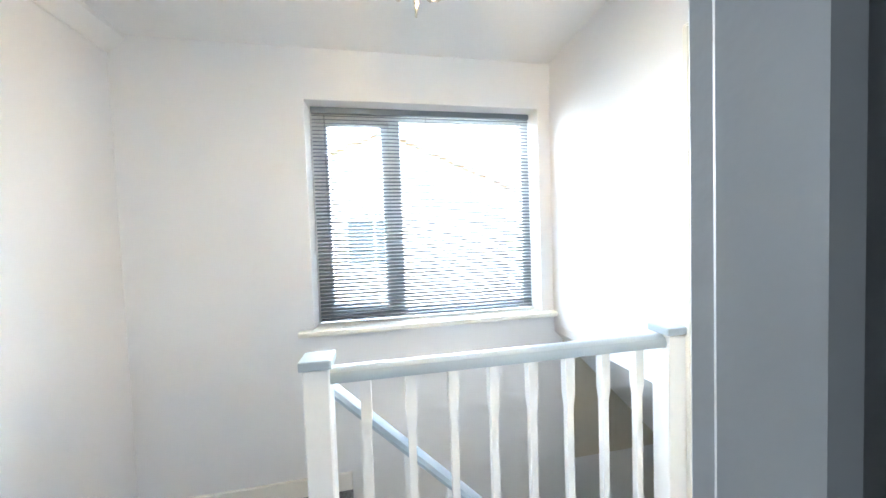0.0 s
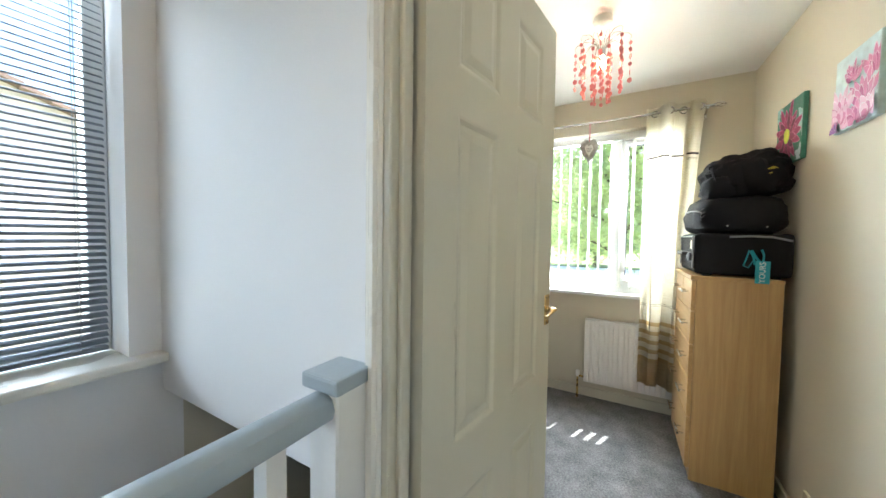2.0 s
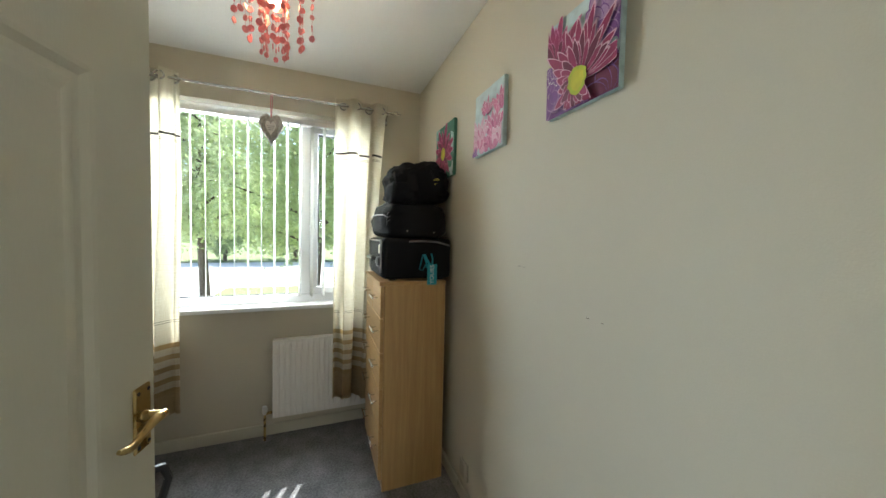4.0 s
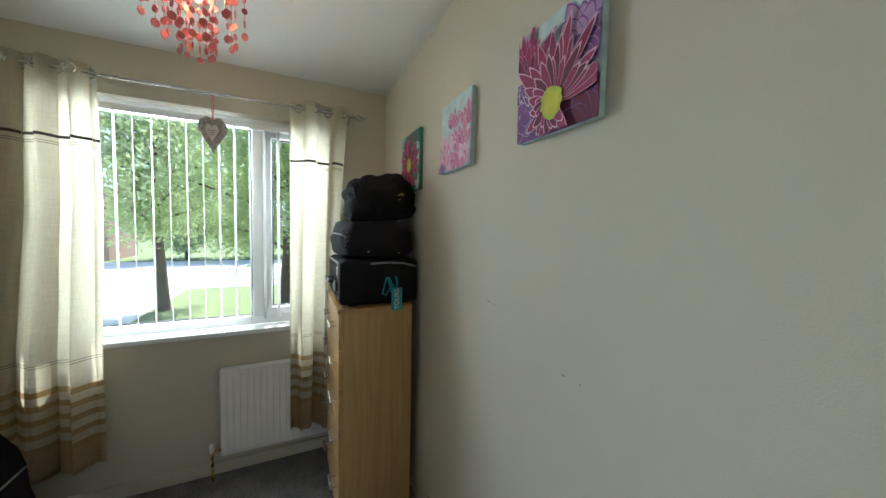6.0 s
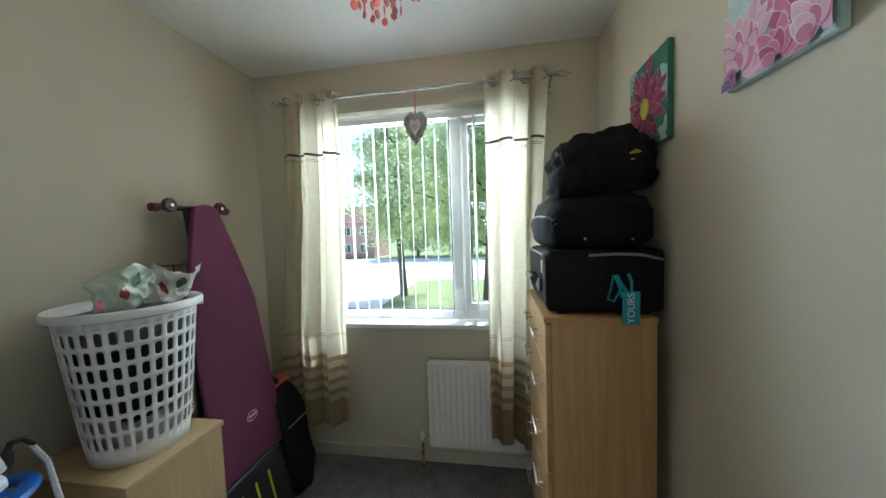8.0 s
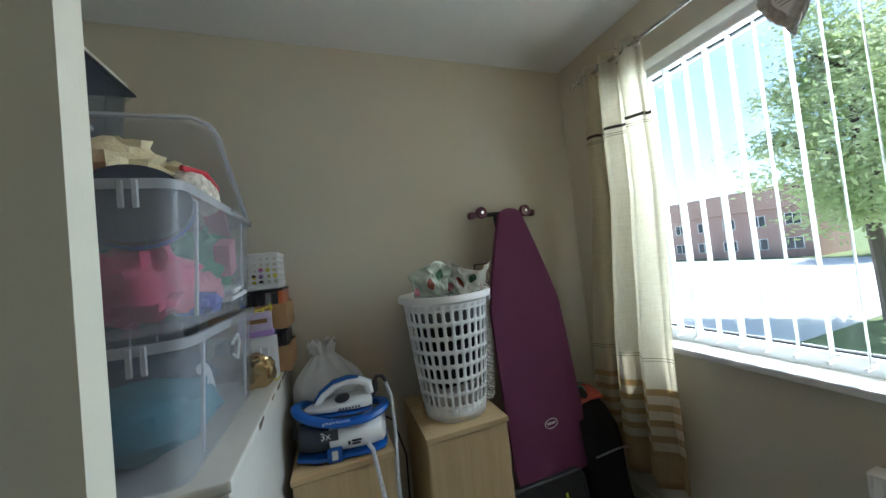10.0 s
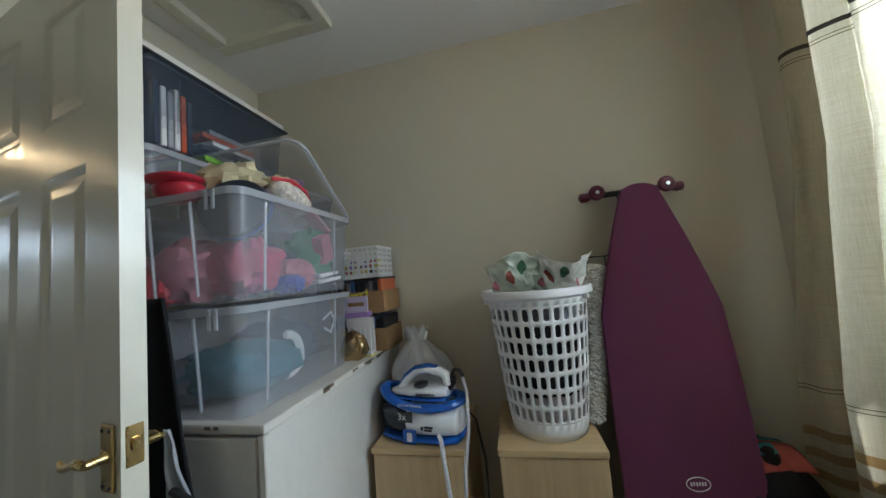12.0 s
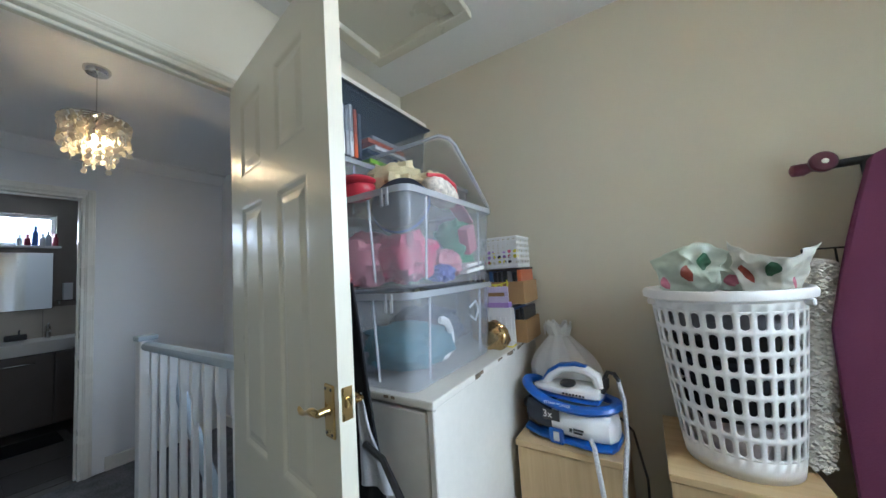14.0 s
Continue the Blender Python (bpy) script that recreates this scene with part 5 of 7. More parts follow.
for ang in (200, 325, 20):
    bm = bmn()
    a = radians(ang)
    box(bm, -0.006, 0.012, -0.008, 0.008, -0.016, 0.002, 0.003, m=pose(bx + 0.186 * math.cos(a), by + 0.186 * math.sin(a), bz + bh - 0.024, 0, 0, ang))
    part("lug", bm, WPLASTIC, bask)
CLOTHES = [mat("dark_navy_cloth", (0.02, 0.022, 0.035), 0.9, vary=0.4, scale=20, fine=300, bump=0.12), mat("black_cloth", (0.014, 0.014, 0.016), 0.9, vary=0.3, scale=20, fine=300, bump=0.12),
           mat("grey_marl_cloth", (0.22, 0.22, 0.24), 0.9, vary=0.2, scale=20, fine=300, bump=0.12), mat("white_towel", (0.66, 0.60, 0.58), 0.95, vary=0.12, scale=30, fine=260, bump=0.16)]
for k, (z, s, mi) in enumerate(((0.80, 0.105, 3), (0.90, 0.118, 1), (0.985, 0.125, 0), (1.06, 0.13, 1), (1.13, 0.138, 2))):
    cl = thing("folded_clothing", (bx, by, z - 0.05), label="crumpled clothing inside the laundry basket", category="clothes", group="clothes in the basket")
    bm = bmn()
    blob(bm, (bx, by, z), (s, s, 0.062), 3.0, 0.16, 7, 30, 12, seed=k * 4.1)
    part("cloth", bm, CLOTHES[mi], cl, smooth=True)


def crumple(bm, c, s, seed, nu=40, nv=24):
    """A stiff, creased bag mouth: a bent sheet with sharp folds."""
    def f(u, v):
        a = -0.9 + 1.8 * u
        p = Vector((math.sin(a) * s[0] * (0.85 + 0.45 * v), -math.cos(a) * s[1] * 0.5, (v - 0.2) * s[2] * (0.9 + 0.22 * math.sin(2.6 * a + seed))))
        n = noise.turbulence_vector(p * 8 + Vector((seed, 0, seed)), 3, True)
        return Vector(c) + p + Vector((n.x * 0.034, n.y * 0.04 - v * 0.02, n.z * 0.022))
    return sheet(bm, f, nu, nv)


PRINTS = [mat("pale_sage_bag_plastic", (0.50, 0.56, 0.47), 0.22, vary=0.2, scale=14, fine=60, bump=0.06, translucent=0.2), mat("white_bag_plastic", (0.70, 0.71, 0.66), 0.2, vary=0.15, scale=14, fine=60, bump=0.06, translucent=0.2),
          mat("rose_print_plastic", (0.50, 0.18, 0.24), 0.25, vary=0.4, scale=40, fine=60, bump=0.05), mat("rust_print_plastic", (0.24, 0.06, 0.04), 0.25, vary=0.4, scale=40, fine=60, bump=0.05),
          mat("green_print_plastic", (0.06, 0.14, 0.08), 0.25, vary=0.4, scale=40, fine=60, bump=0.05)]
for k, (dx, dy, sx, sz, tint) in enumerate(((-0.09, -0.05, 0.085, 0.15, 0), (0.09, -0.05, 0.085, 0.15, 1), (0.0, 0.05, 0.12, 0.11, 0))):
    sb = thing("shopping_bag", (bx + dx, by + dy, bz + bh - 0.05), label="crumpled flower-printed shopping bag in the basket", category="shopping bag", group="bags in the basket")
    bm = bmn()
    crumple(bm, (bx + dx, by + dy, bz + bh - 0.005), (sx, 0.09, sz), 3.3 * k + 1)
    part("bag", bm, PRINTS[tint], sb, smooth=True).modifiers.new("thickness", "SOLIDIFY").thickness = 0.0008
    for q in range(3):
        bm = bmn()
        u0, v0 = 0.05 + 0.3 * q + 0.06 * k, 0.15 + 0.2 * ((q * 7 + k) % 3)

        def pf(u, v):
            a = -0.9 + 1.8 * (u0 + (0.05 + 0.1 * math.sin(math.pi * v)) * (u - 0.5) + 0.08)
            vv = v0 + 0.3 * v
            p = Vector((math.sin(a) * sx * (0.85 + 0.45 * vv), -math.cos(a) * 0.045, (vv - 0.2) * sz * (0.9 + 0.22 * math.sin(2.6 * a + 3.3 * k + 1))))
            n = noise.turbulence_vector(p * 8 + Vector((3.3 * k + 1, 0, 3.3 * k + 1)), 3, True)
            return Vector((bx + dx, by + dy, bz + bh - 0.005)) + p + Vector((n.x * 0.034, n.y * 0.04 - vv * 0.02 - 0.002, n.z * 0.022))
        sheet(bm, pf, 9, 9)
        part("print", bm, PRINTS[2 + (q + k) % 3], sb, smooth=True)

# ---- ironing board ----
PLUM = mat("plum_cotton_cover", (0.150, 0.042, 0.098), 0.85, vary=0.12, scale=4, fine=420, bump=0.12, spec=0.2)
PLUMP = mat("plum_plastic", (0.10, 0.016, 0.04), 0.35, vary=0.1, bump=0.0)
DARKMETAL = mat("dark_green_black_tube", (0.02, 0.028, 0.03), 0.4, metal=0.3, bump=0.0)
ib = thing("ironing_board", (1.74, 1.75, 0.0), label="folded ironing board with plum cover leaning on the wall", category="ironing board")
top_c, bot_c = Vector((1.776, 1.955, 1.578)), Vector((1.725, 1.715, 0.355))
axis_v = (top_c - bot_c)
side_v = Vector((1.0, 0.06, 0)).normalized()
norm_v = side_v.cross(axis_v).normalized()
if norm_v.y > 0:
    norm_v = -norm_v


def half_w(s):
    if s > 0.97:
        return 0.072 * math.sqrt(max(0, 1 - ((s - 0.97) / 0.03) ** 2))
    if s > 0.58:
        q = (s - 0.58) / 0.39
        return 0.205 - 0.133 * (0.75 * q + 0.25 * q * q)
    if s < 0.05:
        return 0.155 + 0.045 * math.sqrt(max(0, 1 - ((0.05 - s) / 0.05) ** 2))
    return 0.2 + 0.005 * math.sin(math.pi * s / 0.58)


bm = bmn()
rows = []
NS = 60
for q in range(NS + 1):
    s = q / NS
    s = 0.5 - 0.5 * math.cos(math.pi * s)
    w = max(half_w(s), 0.004)
    c = bot_c + axis_v * s
    row = []
    for d, k in ((-1, 0.2), (-1, 0.8), (-0.96, 1.0), (-0.5, 1.03), (0, 1.04), (0.5, 1.03), (0.96, 1.0), (1, 0.8), (1, 0.2), (0.95, 0.0), (-0.95, 0.0)):
        row.append(bm.verts.new(c + side_v * w * d + norm_v * (0.024 * k + 0.0012 * noise.noise(Vector((d * 3, s * 12, 0))))))
    rows.append(row)
for r0, r1 in zip(rows, rows[1:]):
    for k in range(11):
        bm.faces.new((r0[k], r0[(k + 1) % 11], r1[(k + 1) % 11], r1[k]))
bm.faces.new(rows[0][::-1])
bm.faces.new(rows[-1])
part("padded_cover", bm, PLUM, ib, "plum cotton cover", True)
lc = bot_c + axis_v * 0.175 + norm_v * 0.0255 + side_v * 0.01
ud = axis_v.normalized()
bm = bmn()
ring = [lc + side_v * 0.034 * math.cos(2 * math.pi * k / 24) + ud * 0.019 * math.sin(2 * math.pi * k / 24) for k in range(25)]
tube(bm, ring, 0.0016, 5, caps=False)
for k in range(6):
    box(bm, -0.0022, 0.0022, -0.0006, 0.0006, -0.006 + 0.002 * (k % 2), 0.006, m=Matrix.Translation(lc + side_v * (-0.02 + k * 0.008)))
part("emblem", bm, WHITEINK, ib, "white oval emblem", kind="stuff")
bm = bmn()
tube(bm, [(1.59, 1.985, 1.562), (1.92, 1.99, 1.566)], 0.0125, 10)
part("foot_bar", bm, DARKMETAL, ib, smooth=True)
for x, s in ((1.631, -1), (1.891, 1)):
    bm = bmn()
    lathe(bm, [(0.0, -0.012), (0.026, -0.012), (0.031, -0.006), (0.031, 0.006), (0.026, 0.012), (0.0, 0.012)], (0, 0, 0), 22, m=pose(x, 1.965, 1.572, 90, 0, 0))
    knob = part("wheel_knob", bm, PLUMP, ib, "plum plastic wheel", True)
    bm = bmn()
    lathe(bm, [(0.0, 0.0), (0.008, 0.0), (0.008, 0.003), (0.0, 0.003)], (0, 0, 0), 12, m=pose(x, 1.952, 1.572, 90, 0, 0))
    part("hub", bm, CHROME, knob)
    bm = bmn()
    tube(bm, [(x + s * 0.022, 1.985, 1.565), (x + s * 0.04, 1.985, 1.561), (x + s * 0.062, 1.985, 1.561), (x + s * 0.068, 1.985, 1.561)], [0.015, 0.02, 0.019, 0.008], 12)
    part("end_grip", bm, PLUMP, ib, smooth=True)
for x0, x1 in ((1.72, 1.60), (1.75, 1.86)):
    bm = bmn()
    tube(bm, [(x0, 1.985, 1.562), (x0, 1.965, 1.38), (x1, 1.86, 0.6), (x1, 1.79, 0.012)], 0.011, 10)
    part("leg", bm, DARKMETAL, ib, smooth=True)
bm = bmn()
for a, b in (((1.56, 1.97, 1.31), (1.70, 1.97, 1.31)), ((1.56, 1.97, 1.31), (1.565, 1.96, 1.17)), ((1.565, 1.96, 1.17), (1.70, 1.96, 1.17)), ((1.63, 1.97, 1.31), (1.63, 1.96, 1.17)), ((1.70, 1.97, 1.31), (1.71, 1.93, 1.24))):
    tube(bm, [a, b], 0.0028, 6)
part("iron_rest", bm, DARKMETAL, ib, "thin black wire rest")
RUG = mat("grey_chenille_pile", (0.66, 0.64, 0.60), 0.95, vary=0.15, scale=30, fine=200, bump=0.2, spec=0.1)
rug = thing("rolled_bath_mat", (1.53, 1.95, 0.728), label="rolled grey looped bath mat standing behind the basket", category="bath mat")
bm = bmn()
ROLL = [Vector((1.478, 1.815, 0.73)), Vector((1.525, 1.868, 1.0)), Vector((1.572, 1.925, 1.275))]
for q in range(1500):
    a, v = random.random() * 2 * math.pi, random.random()
    r = 0.035 + 0.007 * random.random()
    c = ROLL[0].lerp(ROLL[2], 0.01 + 0.98 * v) + Vector((r * math.cos(a), r * math.sin(a), 0))
    k = 0.0055 + 0.003 * random.random()
    top, bot = bm.verts.new(c + Vector((0, 0, k))), bm.verts.new(c - Vector((0, 0, k * 1.2)))
    ring = [bm.verts.new(c + Vector((k * math.cos(w + a), k * math.sin(w + a), 0.002 * math.sin(w * 2 + q)))) for w in [math.pi * h / 3 for h in range(6)]]
    for h in range(6):
        bm.faces.new((ring[h], ring[(h + 1) % 6], top))
        bm.faces.new((ring[(h + 1) % 6], ring[h], bot))
part("tufted_surface", bm, RUG, rug, smooth=True, kind="stuff")
bm = bmn()
tube(bm, ROLL, [0.036, 0.036, 0.034], 14)
part("roll", bm, RUG, rug, smooth=True)

# step stool and dark bag on the floor
stool = thing("folding_step", (1.66, 1.62, 0), label="black folding step with lime grip strips leaning below the board", category="step stool")
LIME = mat("lime_rubber_strip", (0.50, 0.60, 0.03), 0.5, vary=0.06)
M = Matrix.Translation((1.645, 1.60, 0.0)) @ Matrix.Rotation(radians(-12), 4, "X")
bm = bmn()
box(bm, -0.175, 0.175, -0.016, 0.016, 0.004, 0.40, 0.014, 3, m=M)
part("tread", bm, DARKRUBBER, stool, smooth=True)
for k in range(3):
    bm = bmn()
    box(bm, -0.085 + k * 0.08, -0.073 + k * 0.08, -0.0195, -0.0155, 0.17, 0.33, 0.0015, m=M)
    part("grip_strip", bm, LIME, stool, "lime grip strip")
for s in (-1, 1):
    bm = bmn()
    tube(bm, [(1.645 + s * 0.185, 1.60, 0.008), (1.645 + s * 0.185, 1.67, 0.36), (1.645 + s * 0.17, 1.675, 0.385)], 0.010, 8)
    part("side_rail", bm, DARKRUBBER, stool, smooth=True)
gb = thing("black_holdall_upright", (2.01, 1.79, 0), label="tall black nylon bag slumped in the corner by the curtain", category="bag")
bm = bmn()
blob(bm, (1.995, 1.79, 0.315), (0.115, 0.135, 0.318), 3.4, 0.10, 5, 40, 28, seed=21.0, flat_bottom=0.313)
for v in bm.verts:
    v.co.y += (v.co.z - 0.3) * 0.22
    v.co.x += 0.012 * math.sin(v.co.z * 17)
part("body", bm, BLACKCLOTH, gb, smooth=True)
bm = bmn()
sheet(bm, lambda u, v: (1.93 + 0.15 * u, 1.76 + 0.17 * v, 0.632 + 0.010 * math.sin(3 * u) - 0.035 * (2 * v - 1) ** 2 + 0.006 * noise.noise(Vector((u * 4, v * 4, 1)))), 14, 12)
flap = part("red_flap", bm, mat("coral_red_fabric", (0.42, 0.09, 0.07), 0.8, vary=0.2, scale=25), gb, "coral red flap", True)
flap.modifiers.new("thickness", "SOLIDIFY").thickness = 0.006
for u0, v0 in ((0.15, 0.2), (0.5, 0.55)):
    bm = bmn()
    sheet(bm, lambda u, v: (1.93 + 0.15 * (u0 + 0.38 * u), 1.76 + 0.17 * (v0 + 0.22 * v), 0.640 + 0.010 * math.sin(3 * (u0 + 0.38 * u)) - 0.035 * (2 * (v0 + 0.22 * v) - 1) ** 2 + 0.006 * noise.noise(Vector(((u0 + 0.38 * u) * 4, (v0 + 0.22 * v) * 4, 1)))), 8, 6)
    part("teal_patch", bm, mat("teal_fabric_patch", (0.05, 0.24, 0.26), 0.8, vary=0.2, scale=30), flap, "teal patch", True)
bm = bmn()
tube(bm, [(1.90, 1.72, 0.55), (1.885, 1.69, 0.42), (1.885, 1.66, 0.25), (1.90, 1.67, 0.12)], 0.012, 8, flat=0.4)
part("strap", bm, BLACKCLOTH, gb, smooth=True)
bm = bmn()
tube(bm, [(1.92, 1.675, 0.40), (1.98, 1.655, 0.42), (2.06, 1.655, 0.42), (2.11, 1.67, 0.40)], 0.0045, 6)
part("zip", bm, GREYTRIM, gb, "grey zip line", True)


# ---- storage boxes on the stair head ----
def frosted_mat(name, tint, alpha):
    """Thin cloudy plastic: part see-through, part dull sheen."""
    m = bpy.data.materials.new(name)
    m.use_nodes = True
    n, l = m.node_tree.nodes, m.node_tree.links
    b, t, s, nz, r = n["Principled BSDF"], n.new("ShaderNodeBsdfTransparent"), n.new("ShaderNodeMixShader"), n.new("ShaderNodeTexNoise"), n.new("ShaderNodeMapRange")
    b.inputs["Base Color"].default_value = (*tint, 1)
    b.inputs["Roughness"].default_value = 0.22
    nz.inputs["Scale"].default_value = 7
    r.inputs["To Min"].default_value, r.inputs["To Max"].default_value = alpha - 0.06, alpha + 0.06
    geo = n.new("ShaderNodeNewGeometry")
    l.new(geo.outputs["Position"], nz.inputs["Vector"])
    l.new(nz.outputs[0], r.inputs["Value"])
    l.new(r.outputs[0], s.inputs[0])
    l.new(t.outputs[0], s.inputs[1])
    l.new(b.outputs[0], s.inputs[2])
    l.new(s.outputs[0], n["Material Output"].inputs[0])
    return m


FROST = frosted_mat("cloudy_clear_plastic", (0.44, 0.45, 0.48), 0.23)
FROST_RIM = frosted_mat("cloudy_clear_plastic_rim", (0.56, 0.57, 0.61), 0.50)
SMOKE = frosted_mat("blue_grey_tinted_plastic", (0.10, 0.13, 0.17), 0.24)


def tub_shape(bm, x0, x1, y0, y1, z0, z1, t, r, flare):
    """A round-cornered open tub with walls t thick that widen upwards by flare."""
    def loop(o, z):
        pts = []
        for cx, cy, a0 in ((x1, y1, 0), (x0, y1, 90), (x0, y0, 180), (x1, y0, 270)):
            sx, sy = (1 if cx == x1 else -1), (1 if cy == y1 else -1)
            for q in range(4):
                a = radians(a0 + 30 * q)
                pts.append((cx - sx * (r - o) + (r) * math.cos(a), cy - sy * (r - o) + (r) * math.sin(a), z))
        return [bm.verts.new(p) for p in pts]
    loops = [loop(-flare, z0), loop(0.0, z1), loop(-t, z1), loop(-flare - t, z0 + t)]
    for a, b in zip(loops, loops[1:]):
        for k in range(16):
            bm.faces.new((a[k], a[(k + 1) % 16], b[(k + 1) % 16], b[k]))
    bm.faces.new(loops[0][::-1])
    bm.faces.new(loops[-1])


def storage_box(x0, x1, y0, y1, z0, z1, label, body=None, rim=None, lid=None, flare=0.018):
    ob = thing("storage_box", ((x0 + x1) / 2, (y0 + y1) / 2, z0), label=label, category="storage box", group="plastic storage boxes")
    bm = bmn()
    tub_shape(bm, x0, x1, y0, y1, z0 + 0.001, z1 - 0.012, 0.0025, 0.03, flare)
    part("tub", bm, body or FROST, ob, smooth=True, shadow=False)
    bm = bmn()
    tub_shape(bm, x0 - 0.010, x1 + 0.010, y0 - 0.010, y1 + 0.010, z1 - 0.028, z1 - 0.010, 0.011, 0.035, 0.002)
    for f in list(bm.faces):
        if len(f.verts) == 16:
            bm.faces.remove(f)
    part("rim", bm, rim or FROST_RIM, ob, smooth=True)
    for yy in (y0 + 0.18 * (y1 - y0), y1 - 0.2 * (y1 - y0)):
        bm = bmn()
        tube(bm, [(x1 - flare - 0.001, yy, z0 + 0.02), (x1 - 0.004, yy, z1 - 0.03)], 0.004, 6)
        part("rib", bm, FROST_RIM if body is None else body, ob, smooth=True, shadow=False)
    for xx in (x1 - 0.32 * (x1 - x0), x1 - 0.62 * (x1 - x0)):
        bm = bmn()
        tube(bm, [(xx, y0 + flare + 0.001, z0 + 0.02), (xx, y0 + 0.004, z1 - 0.03)], 0.004, 6)
        part("rib", bm, FROST_RIM if body is None else body, ob, smooth=True, shadow=False)
    for q in range(2):
        bm = bmn()
        box(bm, x1 - 0.06 - q * 0.02, x1 - 0.05 - q * 0.02, y0 - 0.014, y0 - 0.009, z1 - 0.062, z1 - 0.012, 0.002)
        part("clip", bm, rim or FROST_RIM, ob)
    if lid:
        bm = bmn()
        box(bm, x0 - 0.012, x1 + 0.012, y0 - 0.012, y1 + 0.012, z1 - 0.009, z1, 0.004, 2)
        part("lid", bm, lid, ob)
    return ob


def rag(center, size, color, name, label, seed, category="clothes", lump=0.2):
    ob = thing(name, center, label=label, category=category)
    bm = bmn()
    blob(bm, center, size, 2.3, lump, 7, 26, 14, seed=seed)
    part("body", bm, color, ob, smooth=True)


PINKTOY = mat("hot_pink_plastic", (0.55, 0.06, 0.16), 0.4, vary=0.15)
PALEPINK = mat("pale_pink_plastic", (0.58, 0.22, 0.30), 0.5, vary=0.12)
NAVY = mat("navy_fabric", (0.03, 0.05, 0.09), 0.7, vary=0.2, bump=0.08)
TURQ = mat("turquoise_fabric", (0.03, 0.16, 0.22), 0.8, vary=0.2, bump=0.1)
REDP = mat("red_plastic", (0.50, 0.03, 0.05), 0.35, vary=0.1)
CREAMFUR = mat("cream_plush", (0.62, 0.54, 0.34), 0.95, vary=0.2, scale=30, fine=260, bump=0.25)
WHITEP = mat("white_toy_plastic", (0.75, 0.75, 0.76), 0.35, vary=0.04)
BROWNP = mat("brown_plush", (0.22, 0.13, 0.10), 0.95, vary=0.2, bump=0.2)
LILAC = mat("lilac_plastic", (0.38, 0.24, 0.58), 0.4, vary=0.08)
GREENP = mat("green_plastic", (0.10, 0.34, 0.20), 0.4, vary=0.1)
YELP = mat("yellow_plastic", (0.68, 0.60, 0.05), 0.4, vary=0.1)

storage_box(0.20, 0.63, 1.185, 1.70, 1.0, 1.275, "cloudy clear plastic storage box of toys on the stair head")
storage_box(0.20, 0.638, 1.180, 1.72, 1.275, 1.560, "overfull cloudy clear storage box of toys with its lid pushed up")
rag((0.46, 1.36, 1.085), (0.15, 0.13, 0.07), TURQ, "soft_toy", "turquoise soft toy inside the clear box", 1.0, "soft toy")
rag((0.40, 1.56, 1.10), (0.14, 0.11, 0.085), NAVY, "cloth_bundle", "navy cloth bundle inside the clear box", 2.0)
rag((0.35, 1.30, 1.07), (0.10, 0.08, 0.06), mat("slate_fabric", (0.14, 0.16, 0.20), 0.9, vary=0.2), "cloth_bundle", "slate cloth bundle inside the clear box", 2.6)
toy = thing("white_toy_handle", (0.56, 1.45, 1.06), label="white plastic toy handle inside the clear box", category="toy")
bm = bmn()
tube(bm, [(0.57 + 0.004 * math.sin(q), 1.40 + 0.075 * math.sin(q * math.pi / 8), 1.10 - 0.06 * math.cos(q * math.pi / 8)) for q in range(9)], [0.010, 0.013, 0.015, 0.016, 0.017, 0.016, 0.015, 0.013, 0.012], 10, flat=0.6)
part("handle", bm, WHITEP, toy, smooth=True)
bm = bmn()
tube(bm, [(0.60, 1.56, 1.18), (0.605, 1.60, 1.20), (0.60, 1.63, 1.17), (0.60, 1.60, 1.13), (0.60, 1.565, 1.15)], 0.004, 6)
part("cord", bm, WHITEP, toy, smooth=True)
for c, s, mm, lb, sd in (((0.50, 1.34, 1.37), (0.10, 0.08, 0.08), PINKTOY, "hot pink toy in the clear box", 3.0), ((0.36, 1.30, 1.37), (0.11, 0.08, 0.085), PALEPINK, "pale pink toy in the clear box", 4.0),
                         ((0.54, 1.50, 1.34), (0.06, 0.07, 0.05), PALEPINK, "pink plastic toy in the clear box", 5.0), ((0.40, 1.50, 1.38), (0.12, 0.09, 0.08), NAVY, "navy cloth in the clear box", 6.0),
                         ((0.57, 1.43, 1.31), (0.05, 0.04, 0.028), mat("blue_plastic", (0.05, 0.08, 0.45), 0.4), "blue plastic toy in the clear box", 7.0), ((0.52, 1.62, 1.42), (0.08, 0.06, 0.09), GREENP, "green toy in the clear box", 8.0),
                         ((0.30, 1.25, 1.33), (0.07, 0.05, 0.05), REDP, "red toy in the clear box", 8.6)):
    rag(c, s, mm, "toy", lb, sd, "toy", 0.28)
for k, (c, s, r, mm, lb) in enumerate((((0.585, 1.565, 1.53), (0.05, 0.012, 0.17), (70, 0, 10), PALEPINK, "pink block box in the clear box"), ((0.59, 1.60, 1.43), (0.04, 0.06, 0.10), (25, 8, 0), PALEPINK, "pink carton in the clear box"),
                                       ((0.58, 1.58, 1.335), (0.09, 0.13, 0.012), (6, 0, 4), WHITEP, "white book in the clear box"), ((0.58, 1.585, 1.315), (0.09, 0.13, 0.012), (6, 0, -3), WHITEP, "white book in the clear box"))):
    ob = thing("toy_carton" if k < 2 else "book", c, label=lb, category="carton" if k < 2 else "book")
    bm = bmn()
    box(bm, -s[0] / 2, s[0] / 2, -s[1] / 2, s[1] / 2, -s[2] / 2, s[2] / 2, 0.002, m=pose(*c, *r))
    part("body", bm, mm, ob)
